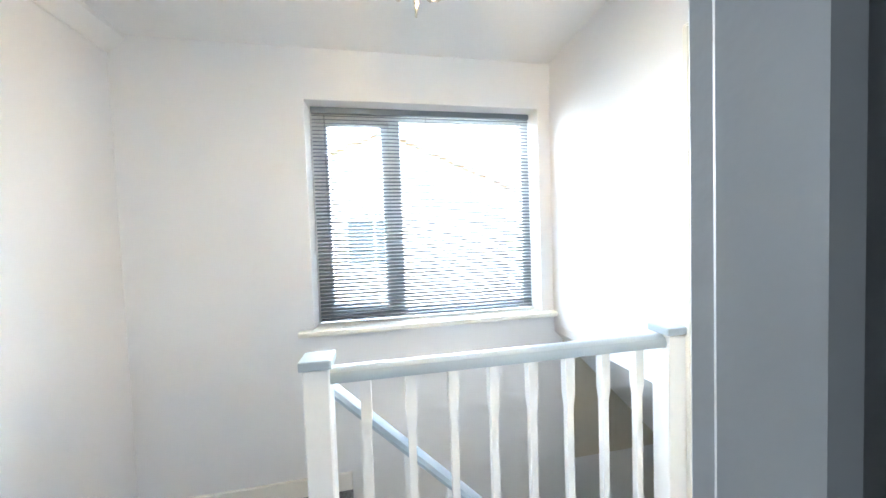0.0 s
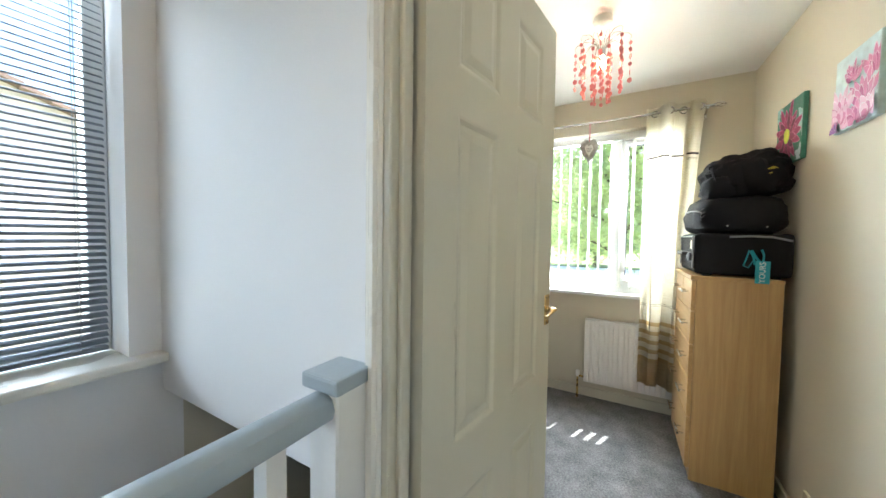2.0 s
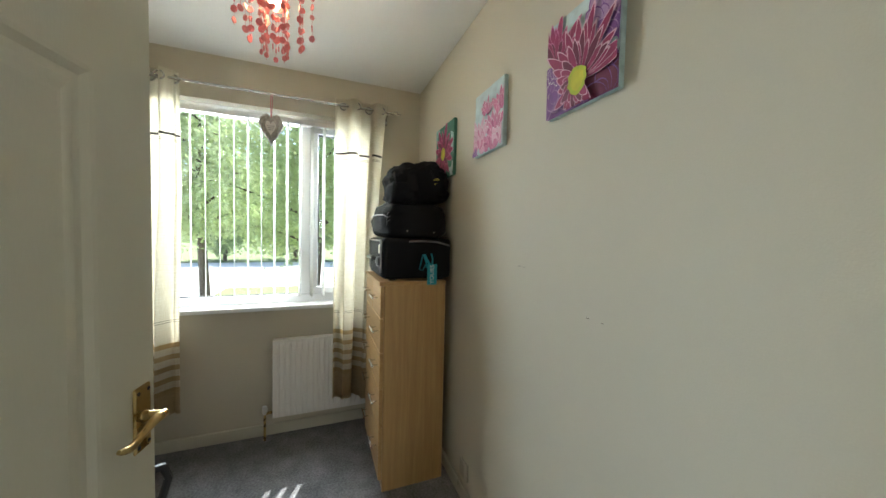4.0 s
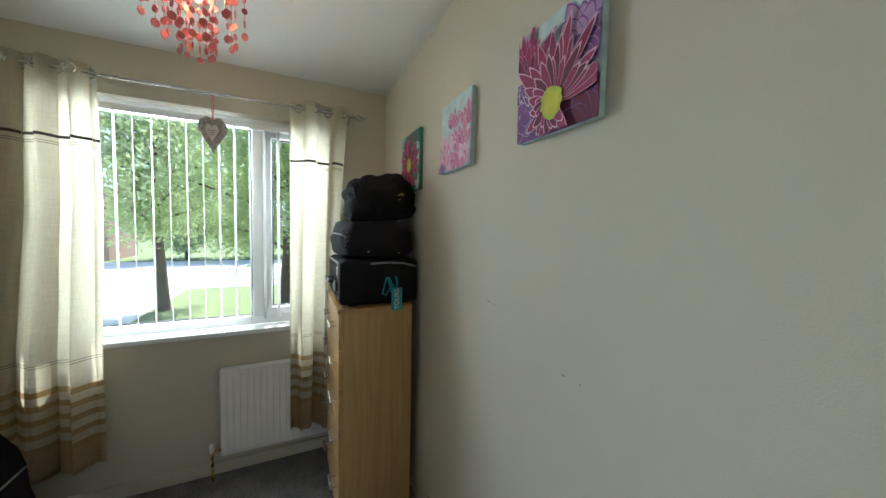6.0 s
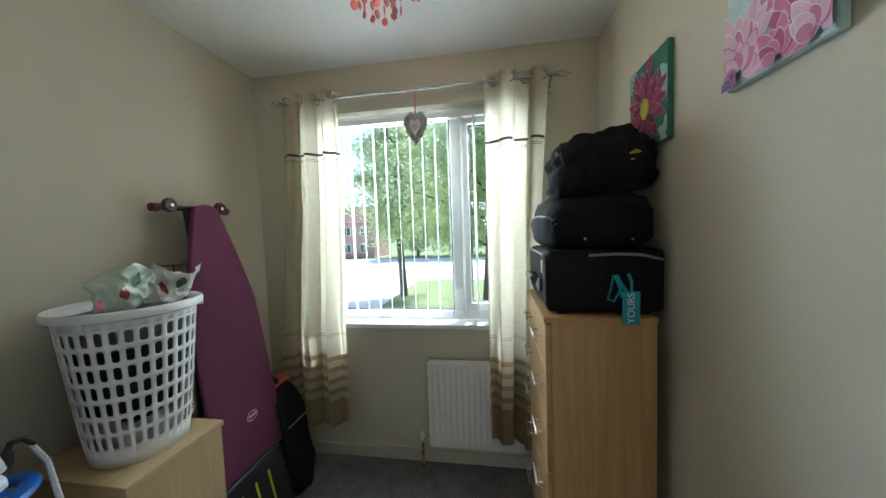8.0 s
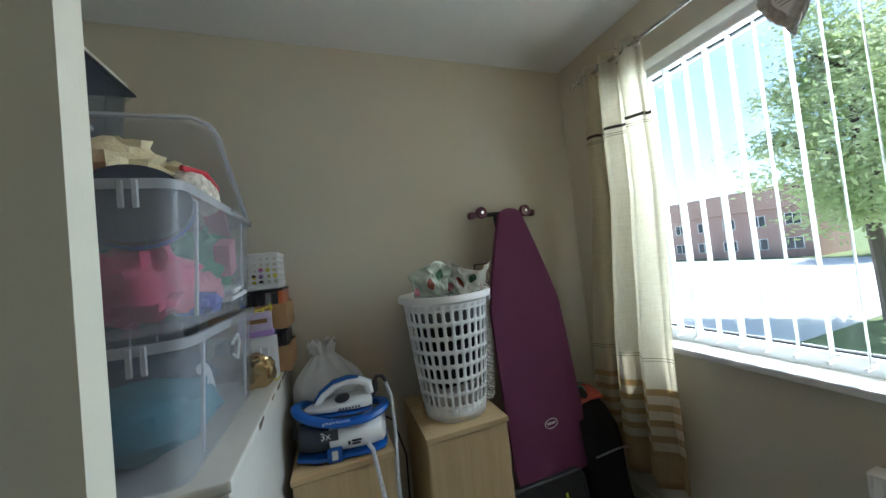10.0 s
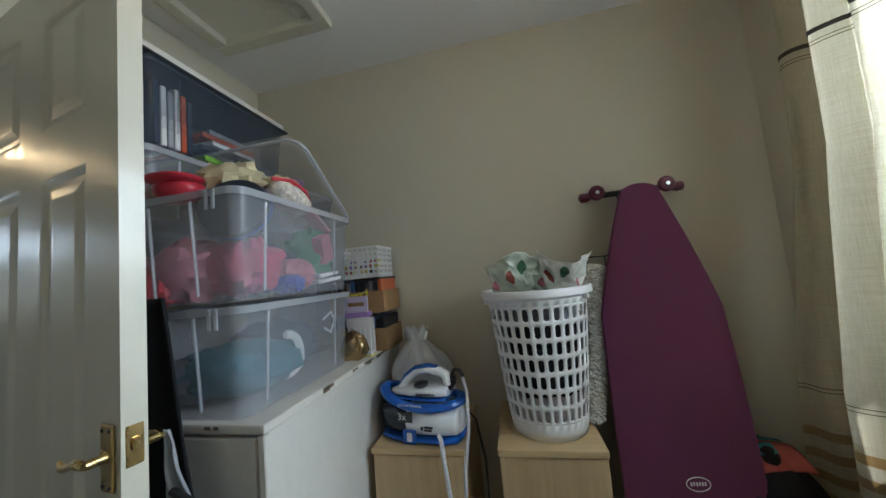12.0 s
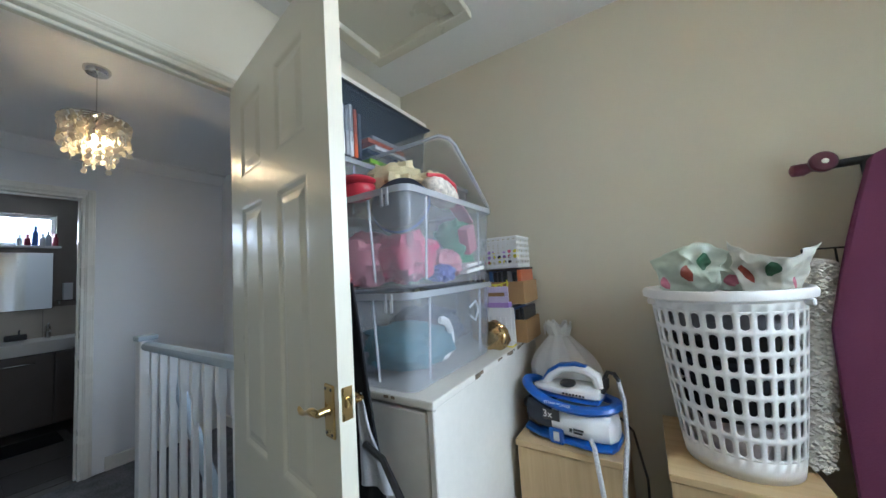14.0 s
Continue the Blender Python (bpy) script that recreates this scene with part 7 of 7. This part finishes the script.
cable = thing("power_cable", (1.08, 1.85, 0.0), label="black power cable hanging between the cabinets", category="cable")
bm = bmn()
tube(bm, [(1.02, 1.86, 0.75), (1.06, 1.80, 0.74), (1.09, 1.75, 0.62), (1.085, 1.75, 0.4), (1.10, 1.76, 0.2), (1.09, 1.78, 0.006), (1.07, 1.86, 0.006)], 0.004, 7)
part("cord", bm, DARKRUBBER, cable, smooth=True)

# ---- clothes and hanger behind the door ----
coat = thing("hanging_garment", (0.45, 1.13, 1.9), label="dark sports jacket with pale panel hanging behind the door", category="jacket")


def cloth_sheet(x0, x1, xb0, xb1, z0, z1, y, amp, seed):
    bm = bmn()
    sheet(bm, lambda u, v: ((x0 + (x1 - x0) * u) * (1 - v) + (xb0 + (xb1 - xb0) * u) * v, y + amp * math.sin(9 * u + seed + 2 * v) + amp * noise.noise(Vector((u * 4, v * 4, seed))), z0 + (z1 - z0) * v), 24, 30)
    return bm


part("body", cloth_sheet(0.36, 0.475, 0.33, 0.63, 1.30, 0.45, 1.135, 0.012, 1.0), BLACKCLOTH, coat, smooth=True).modifiers.new("thickness", "SOLIDIFY").thickness = 0.006
part("pale_panel", cloth_sheet(0.49, 0.51, 0.50, 0.60, 1.02, 0.80, 1.118, 0.006, 2.0), mat("pale_grey_jersey", (0.42, 0.43, 0.46), 0.85, vary=0.1, bump=0.1), coat, "pale grey side panel", True)
hang = thing("clothes_hanger", (0.58, 1.12, 0.9), label="black plastic clothes hanger behind the door", category="hanger")
bm = bmn()
tube(bm, [(0.52, 1.112, 0.90), (0.60, 1.09, 0.895), (0.70, 1.03, 0.88), (0.755, 1.005, 0.855), (0.77, 1.0, 0.82), (0.755, 1.005, 0.79), (0.72, 1.02, 0.755), (0.69, 1.04, 0.70), (0.64, 1.07, 0.66)], 0.008, 8)
part("hanger_bar", bm, DARKRUBBER, hang, smooth=True)


# ---- bathroom seen through its doorway ----
TAUPE = mat("taupe_wall_tile", (0.22, 0.19, 0.16), 0.35, vary=0.12, scale=4, fine=60, bump=0.03)
CREAMTILE = mat("cream_wall_tile", (0.50, 0.44, 0.36), 0.3, vary=0.06, scale=4, fine=60, bump=0.02)
FLOORTILE = mat("dark_floor_tile", (0.075, 0.068, 0.06), 0.35, vary=0.2, scale=6, fine=80, bump=0.03)
UNIT = mat("dark_walnut_unit", (0.075, 0.06, 0.05), 0.4, vary=0.15, scale=8, fine=80, bump=0.02)
CERAMIC = mat("white_ceramic", (0.82, 0.80, 0.76), 0.1, vary=0.02, bump=0.0)
MIRROR = mat("mirror_glass", (0.86, 0.87, 0.86), 0.03, metal=1.0, vary=0.0, bump=0.0)
BX = -4.35
panel_wall("wall_bathroom_west", "x", BX - 0.2, 0.2, -0.6, YN, -0.05, H, [(0.56, 1.23, 1.88, 2.22)], TAUPE, "taupe tiled bathroom wall with high window")
panel_wall("wall_bathroom_north", "y", 1.70, 0.1, BX, WX - 0.1, -0.05, H, [], TAUPE, "taupe tiled bathroom wall")
panel_wall("wall_bathroom_south", "y", -0.6, 0.1, BX, WX - 0.1, -0.05, H, [], TAUPE, "taupe tiled bathroom wall")
fl = thing("floor_bathroom", (-3.4, 0.6, 0), label="dark stone-effect tiled bathroom floor", category="floor", kind="structure")
bm = bmn()
box(bm, BX, WX - 0.1, -0.5, 1.70, -0.12, -0.006)
box(bm, WX - 0.1, WX, 0.42, 1.125, -0.12, -0.006)
part("grout_bed", bm, mat("grey_grout", (0.16, 0.15, 0.14), 0.9), fl)
for i in range(5):
    for j in range(5):
        bm = bmn()
        x, y = BX + 0.004 + i * 0.43, -0.5 + j * 0.44
        box(bm, x, min(x + 0.424, WX - 0.104), y + 0.003, y + 0.436, -0.006, 0.0, 0.0015)
        part("tile", bm, FLOORTILE, fl)
sp = thing("splashback", (BX, 0.9, 1.1), label="cream tiled splashback behind the basin", category="tiles", kind="structure")
for i in range(4):
    bm = bmn()
    box(bm, BX, BX + 0.008, -0.2 + i * 0.45, 0.245 + i * 0.45, 0.86, 1.22, 0.001)
    part("tile", bm, CREAMTILE, sp)
win = thing("window_3", (BX - 0.1, 1.08, 1.88), label="small white high window in the bathroom", category="window", kind="structure")
frame_bars(win, "x", BX - 0.12, BX - 0.05, 0.56, 1.23, 1.88, 2.22, 0.04, UPVC)
bm = bmn()
box(bm, BX - 0.09, BX - 0.084, 0.60, 1.19, 1.92, 2.18)
part("pane", bm, frosted_mat("frosted_window_glass", (0.9, 0.92, 0.94), 0.15), win, shadow=False)
bm = bmn()
box(bm, BX - 0.05, BX + 0.05, 0.51, 1.26, 1.855, 1.88, 0.004)
part("window_sill", bm, UPVC, win)
BC = [mat("blue_bottle", (0.04, 0.12, 0.42), 0.3), mat("white_bottle", (0.7, 0.7, 0.7), 0.3), mat("red_bottle", (0.30, 0.03, 0.06), 0.3), mat("clear_bottle", (0.4, 0.45, 0.5), 0.2)]
for k, (y, h, c) in enumerate(((0.98, 0.11, 3), (1.03, 0.12, 2), (1.08, 0.21, 0), (1.13, 0.13, 1), (1.17, 0.16, 3), (1.22, 0.14, 2))):
    ob = thing("toiletry_bottle", (BX + 0.005, y, 1.88), label="toiletry bottle on the bathroom window sill", category="bottle", group="bottles on the sill")
    bm = bmn()
    lathe(bm, [(0.02, 0), (0.023, 0.01), (0.023, h * 0.65), (0.009, h * 0.78), (0.011, h * 0.8), (0.011, h), (0.0, h)], (BX + 0.005, y, 1.8805), 12)
    part("bottle", bm, BC[c], ob, smooth=True)
mc = thing("mirror_cabinet", (BX + 0.06, 1.0, 1.2), label="mirrored bathroom cabinet above the basin", category="mirror cabinet")
bm = bmn()
box(bm, BX, BX + 0.12, 0.42, 1.20, 1.20, 1.80, 0.003)
part("carcass", bm, UNIT, mc)
for a, b in ((0.425, 0.805), (0.81, 1.195)):
    bm = bmn()
    box(bm, BX + 0.1205, BX + 0.127, a, b, 1.205, 1.795, 0.002)
    part("mirror_door", bm, MIRROR, mc, "plain mirror door")
vu = thing("vanity_unit", (BX + 0.22, 0.95, 0), label="dark walnut vanity unit under a white basin", category="vanity unit")
bm = bmn()
box(bm, BX, BX + 0.42, 0.30, 1.62, 0.08, 0.78, 0.003)
part("carcass", bm, UNIT, vu)
for a, b in ((0.31, 0.74), (0.745, 1.18), (1.185, 1.61)):
    bm = bmn()
    box(bm, BX + 0.4205, BX + 0.438, a, b, 0.10, 0.77, 0.003)
    dr = part("door", bm, UNIT, vu)
    bm = bmn()
    tube(bm, [(BX + 0.445, a + 0.12, 0.70), (BX + 0.462, a + 0.14, 0.70), (BX + 0.462, b - 0.14, 0.70), (BX + 0.445, b - 0.12, 0.70)], 0.006, 8)
    part("bar_handle", bm, CHROME, dr, "chrome bar handle", True)
bs = thing("wash_basin", (BX + 0.24, 1.0, 0.78), label="white ceramic wash basin on the vanity unit", category="wash basin")
bm = bmn()
loops = []
for sx, sy, z in ((0.20, 0.33, 0.782), (0.24, 0.42, 0.86), (0.25, 0.44, 0.90), (0.235, 0.42, 0.905), (0.20, 0.36, 0.87), (0.12, 0.2, 0.82)):
    loops.append([bm.verts.new((BX + 0.25 + sx * math.copysign(abs(math.cos(a)) ** 0.6, math.cos(a)), 1.0 + sy * math.copysign(abs(math.sin(a)) ** 0.6, math.sin(a)), z)) for a in [2 * math.pi * k / 32 for k in range(32)]])
for l0, l1 in zip(loops, loops[1:]):
    for k in range(32):
        bm.faces.new((l0[k], l0[(k + 1) % 32], l1[(k + 1) % 32], l1[k]))
bm.faces.new(loops[0][::-1])
bm.faces.new(loops[-1])
part("bowl", bm, CERAMIC, bs, smooth=True)
tap = thing("mixer_tap", (BX + 0.06, 1.18, 0.9), label="chrome mixer tap on the wash basin", category="tap")
bm = bmn()
tube(bm, [(BX + 0.045, 1.18, 0.895), (BX + 0.045, 1.18, 1.01)], 0.022, 12)
tube(bm, [(BX + 0.045, 1.18, 0.98), (BX + 0.12, 1.18, 0.985), (BX + 0.15, 1.18, 0.965)], 0.013, 10)
tube(bm, [(BX + 0.045, 1.18, 1.01), (BX + 0.07, 1.18, 1.04), (BX + 0.09, 1.18, 1.045)], [0.018, 0.01, 0.008], 10)
part("tap_body", bm, CHROME, tap, smooth=True)
sh = thing("glass_shelf", (BX + 0.05, 1.33, 1.28), label="small dark shelf beside the mirror cabinet", category="shelf")
bm = bmn()
box(bm, BX, BX + 0.11, 1.22, 1.46, 1.275, 1.285, 0.002)
part("board", bm, UNIT, sh)
for yy in (1.25, 1.43):
    bm = bmn()
    box(bm, BX, BX + 0.07, yy - 0.004, yy + 0.004, 1.245, 1.2745, 0.002)
    part("bracket", bm, CHROME, sh)
tp = thing("tissue_carton", (BX + 0.055, 1.31, 1.285), label="tall white carton on the small bathroom shelf", category="carton")
bm = bmn()
box(bm, BX + 0.02, BX + 0.09, 1.275, 1.345, 1.2855, 1.47, 0.006, 2)
part("carton", bm, BC[1], tp)
soap = thing("black_soap_dispenser", (BX + 0.09, 0.9, 0.9), label="black soap dispenser tray on the basin edge", category="soap dispenser")
bm = bmn()
box(bm, BX + 0.05, BX + 0.11, 0.90, 1.04, 0.9055, 0.965, 0.01, 2)
tube(bm, [(BX + 0.08, 0.99, 0.965), (BX + 0.08, 0.99, 1.0), (BX + 0.11, 0.99, 1.005)], 0.006, 8)
part("body", bm, DARKRUBBER, soap, smooth=True)
mat_ob = thing("bath_mat", (-3.6, 0.8, 0.0), label="dark bath mat on the bathroom floor", category="bath mat")
bm = bmn()
box(bm, -3.86, -3.5, 0.55, 1.2, 0.0005, 0.014, 0.006, 2)
part("mat", bm, BLACKCLOTH, mat_ob, smooth=True)
for z in (1.78, 0.25):
    bm = bmn()
    box(bm, WX - 0.08, WX - 0.045, 1.0995, 1.103, z, z + 0.09)
    hg = structure("door_frame_hinge", bm, CHROME, "steel hinge on the bathroom door lining", "hinge")

# coving along the landing's west side
bm = bmn()
v = [bm.verts.new(p) for p in ((WX, LS, H - 0.09), (WX + 0.01, LS, H - 0.088), (WX + 0.075, LS, H - 0.02), (WX + 0.08, LS, H), (WX, LS, H), (WX, YN, H - 0.09), (WX + 0.01, YN, H - 0.088), (WX + 0.075, YN, H - 0.02), (WX + 0.08, YN, H), (WX, YN, H))]
for k in range(5):
    bm.faces.new((v[k], v[(k + 1) % 5], v[5 + (k + 1) % 5], v[5 + k]))
bm.faces.new(v[:5][::-1])
bm.faces.new(v[5:])
structure("coving", bm, CEIL, "white plaster coving", "coving")
pbx = thing("socket_outlet", (1.2, 0.0, 0.2), label="cream electrical socket low on the wall", category="socket")
bm = bmn()
box(bm, 1.33, 1.415, 0.0, 0.012, 0.12, 0.205, 0.003)
part("plate", bm, DOORPAINT, pbx)

# ---- outdoors ----
GRASS = mat("mown_grass", (0.16, 0.20, 0.075), 0.9, vary=0.35, scale=0.8, fine=30, bump=0.1)
GZ = -2.75
bm = bmn()
box(bm, -300, 400, -350, 350, GZ - 0.5, GZ)
structure("ground", bm, GRASS, "mown grass around the houses", "ground")
PAVM = mat("pale_concrete_paving", (0.66, 0.65, 0.62), 0.85, vary=0.1, scale=1.5, fine=40, bump=0.06)
bm = bmn()
box(bm, 27.0, 49.0, -120, 7.0, GZ, GZ + 0.02)
structure("road", bm, PAVM, "pale sunlit concrete road", "road")
bm = bmn()
box(bm, 2.6, 49.0, 7.0, 70, GZ, GZ + 0.03)
structure("pavement", bm, PAVM, "wide pale concrete parking area", "pavement")
BRICK = mat("red_brick_wall", (0.38, 0.25, 0.21), 0.85, vary=0.22, scale=3.0, fine=14, bump=0.08)
PALEBRICK = mat("buff_brick_wall", (0.60, 0.50, 0.44), 0.85, vary=0.2, scale=3.0, fine=14, bump=0.08)
ROOFT = mat("brown_roof_tile", (0.20, 0.13, 0.10), 0.85, vary=0.2, scale=2.0, fine=9, bump=0.1)
WINDARK = mat("dark_window_pane", (0.05, 0.06, 0.07), 0.08, vary=0.1, bump=0.0)


def house(name, x0, x1, y0, y1, z0, eave, ridge, along, wins, label, wallm=BRICK, courses=True):
    ob = thing(name, ((x0 + x1) / 2, (y0 + y1) / 2, z0), label=label, category="house")
    bm = bmn()
    box(bm, x0, x1, y0, y1, z0, eave)
    if along == "y":
        m = (x0 + x1) / 2
        for y in (y0, y1):
            bm.faces.new([bm.verts.new(p) for p in ((x0, y, eave), (x1, y, eave), (m, y, ridge))])
    else:
        m = (y0 + y1) / 2
        for x in (x0, x1):
            bm.faces.new([bm.verts.new(p) for p in ((x, y0, eave), (x, y1, eave), (x, m, ridge))])
    part("wall", bm, wallm, ob)
    o = 0.35
    n = 12
    for s in (-1, 1):
        for q in range(n):
            a, b = q / n, (q + 1) / n
            bm = bmn()
            if along == "y":
                m, hw = (x0 + x1) / 2, (x1 - x0) / 2 + o
                P = lambda t, yy, dz: (m + s * hw * (1 - t), yy, eave - o * (ridge - eave) / hw + (ridge - eave) * (1 + o / hw) * t + dz)
                c = [P(a, y0 - o, 0.09), P(b + 0.01, y0 - o, 0.04), P(b + 0.01, y1 + o, 0.04), P(a, y1 + o, 0.09)]
            else:
                m, hw = (y0 + y1) / 2, (y1 - y0) / 2 + o
                P = lambda t, xx, dz: (xx, m + s * hw * (1 - t), eave - o * (ridge - eave) / hw + (ridge - eave) * (1 + o / hw) * t + dz)
                c = [P(a, x0 - o, 0.09), P(b + 0.01, x0 - o, 0.04), P(b + 0.01, x1 + o, 0.04), P(a, x1 + o, 0.09)]
            lo = [(p[0], p[1], p[2] - 0.09) for p in c]
            vs = [bm.verts.new(p) for p in c + lo]
            for f in ((0, 1, 2, 3), (7, 6, 5, 4), (0, 4, 5, 1), (1, 5, 6, 2), (2, 6, 7, 3), (3, 7, 4, 0)):
                bm.faces.new([vs[i] for i in f])
            part("roof_course", bm, ROOFT, ob)
    for face, u0, u1, w0, w1 in wins:
        d = 0.05
        wn = bmn()
        pn = bmn()
        if face == "y0":
            for a, b, c2, e in ((u0, u1, w0, w0 + 0.07), (u0, u1, w1 - 0.07, w1), (u0, u0 + 0.07, w0, w1), (u1 - 0.07, u1, w0, w1), ((u0 + u1) / 2 - 0.04, (u0 + u1) / 2 + 0.04, w0, w1)):
                box(wn, a, b, y0 - d, y0 + 0.01, c2, e)
            box(pn, u0, u1, y0 - 0.02, y0 + 0.005, w0, w1)
        else:
            for a, b, c2, e in ((u0, u1, w0, w0 + 0.07), (u0, u1, w1 - 0.07, w1), (u0, u0 + 0.07, w0, w1), (u1 - 0.07, u1, w0, w1), ((u0 + u1) / 2 - 0.04, (u0 + u1) / 2 + 0.04, w0, w1)):
                box(wn, x0 - d, x0 + 0.01, a, b, c2, e)
            box(pn, x0 - 0.02, x0 + 0.005, u0, u1, w0, w1)
        wo = part("window", wn, UPVC, ob, "white window frame")
        part("pane", pn, WINDARK, wo)
    return ob


house("neighbour_house", -5.6, 3.6, 12.0, 19.0, GZ, 3.2, 5.2, "y", [("y0", -2.45, -0.45, 0.45, 2.15)], "pinkish brick gabled house beyond the landing window", PALEBRICK)
house("brick_house", 52.0, 60.0, 20.5, 48.0, GZ, 3.4, 6.2, "y", [("x0", 21.5 + 3.2 * k, 22.9 + 3.2 * k, 1.1, 2.5) for k in range(8)] + [("x0", 21.5 + 3.2 * k, 23.1 + 3.2 * k, -1.8, -0.4) for k in range(8)], "red brick houses with white windows across the road")

# eaves over the bedroom window
ev = thing("eaves", (2.85, 1.0, 2.45), label="white boarded eaves above the bedroom window", category="eaves", kind="structure")
bm = bmn()
box(bm, XW + 0.26, 3.0, -1.5, 3.2, 2.42, 2.45)
part("soffit_board", bm, UPVC, ev)
bm = bmn()
box(bm, 3.0, 3.025, -1.5, 3.2, 2.40, 2.60)
part("fascia", bm, UPVC, ev)

LEAF = [mat("bright_leaf", (0.48, 0.56, 0.27), 0.55, vary=0.3, scale=3, fine=20, bump=0.0, translucent=0.6), mat("mid_leaf", (0.40, 0.49, 0.24), 0.55, vary=0.3, scale=3, fine=20, bump=0.0, translucent=0.6),
        mat("shade_leaf", (0.28, 0.38, 0.20), 0.6, vary=0.3, scale=3, fine=20, bump=0.0, translucent=0.5)]
BARK = mat("grey_brown_bark", (0.12, 0.09, 0.065), 0.9, vary=0.3, scale=4, fine=40, bump=0.2)


def tree(x, y, h, spread, seed, leaves, mi, label, leaf=1.0, low=0.27):
    rnd = random.Random(seed)
    ob = thing("tree", (x, y, GZ), label=label, category="tree", group="trees outside")
    tips = []
    bm = bmn()
    tr = [(x + 0.15 * math.sin(k * 0.9 + seed), y + 0.15 * math.cos(k * 0.7 + seed), GZ + h * 0.75 * k / 6) for k in range(7)]
    tube(bm, tr, [0.02 * h * (1 - 0.13 * k) for k in range(7)], 9)
    part("trunk", bm, BARK, ob, smooth=True)
    for k in range(15):
        z = GZ + h * (low + (0.79 - low) * k / 15)
        a = k * 2.4 + seed
        L = spread * (0.65 + 0.35 * rnd.random()) * (1 - 0.35 * abs(k / 15 - 0.35))
        p0 = Vector((x, y, z))
        p1 = p0 + Vector((math.cos(a) * L * 0.5, math.sin(a) * L * 0.5, L * 0.22))
        p2 = p0 + Vector((math.cos(a + 0.2) * L, math.sin(a + 0.2) * L, L * 0.35))
        bm = bmn()
        tube(bm, [p0, p1, p2], [0.006 * h, 0.004 * h, 0.0015 * h], 6)
        part("limb", bm, BARK, ob, smooth=True)
        for q in range(9):
            t = 0.25 + 0.8 * rnd.random()
            base = p0.lerp(p1, min(1, t * 2)) if t < 0.5 else p1.lerp(p2, (t - 0.5) * 2)
            tips.append((base + Vector((rnd.gauss(0, 0.42), rnd.gauss(0, 0.42), rnd.gauss(0.1, 0.4))) * spread * 0.28, rnd.random()))
    for k in range(16):
        tips.append((Vector((x + rnd.gauss(0, 0.25) * spread, y + rnd.gauss(0, 0.25) * spread, GZ + h * (0.75 + 0.25 * rnd.random()))), rnd.random()))
    vs, fs = [], []
    per = max(1, leaves // len(tips))
    for c, w in tips:
        s = spread * (0.10 + 0.09 * w)
        for q in range(per):
            p = c + Vector((rnd.gauss(0, s), rnd.gauss(0, s), rnd.gauss(0, s * 0.7)))
            a = Vector((rnd.gauss(0, 1), rnd.gauss(0, 1), rnd.gauss(0, 0.6))).normalized()
            b = a.orthogonal().normalized()
            L = (0.075 + 0.06 * rnd.random()) * leaf
            i = len(vs)
            vs += [p - a * L, p + b * L * 0.55, p + a * L, p - b * L * 0.55]
            fs.append((i, i + 1, i + 2, i + 3))
    me = bpy.data.meshes.new("crown")
    me.from_pydata([tuple(p - Vector((x, y, GZ))) for p in vs], [], fs)
    me.materials.append(LEAF[mi])
    o = new("crown", me)
    o.parent = ob
    WM[o] = WM[ob]
    tagged(o, "bright green leaves", kind="stuff")


tree(16.2, 0.9, 12.5, 4.6, 1, 30000, 0, "leafy green tree on the verge outside the window")
tree(17.5, -4.4, 12.5, 4.4, 2, 24000, 1, "leafy green tree on the verge outside the window", low=0.2)
tree(20.5, 6.6, 13.5, 3.4, 3, 20000, 0, "leafy green tree beside the parking area", 1.15, 0.3)
tree(52.0, -14.0, 15.0, 6.0, 4, 16000, 2, "tall dark green tree beyond the road", 2.2, 0.08)
tree(52.5, -4.5, 16.0, 6.0, 5, 16000, 1, "tall green tree beyond the road", 2.2, 0.08)
tree(53.0, 4.0, 15.0, 6.0, 6, 16000, 2, "tall dark green tree beyond the road", 2.2, 0.08)
tree(52.5, 13.0, 14.0, 5.5, 7, 16000, 1, "tall green tree beyond the parking area", 2.2, 0.08)
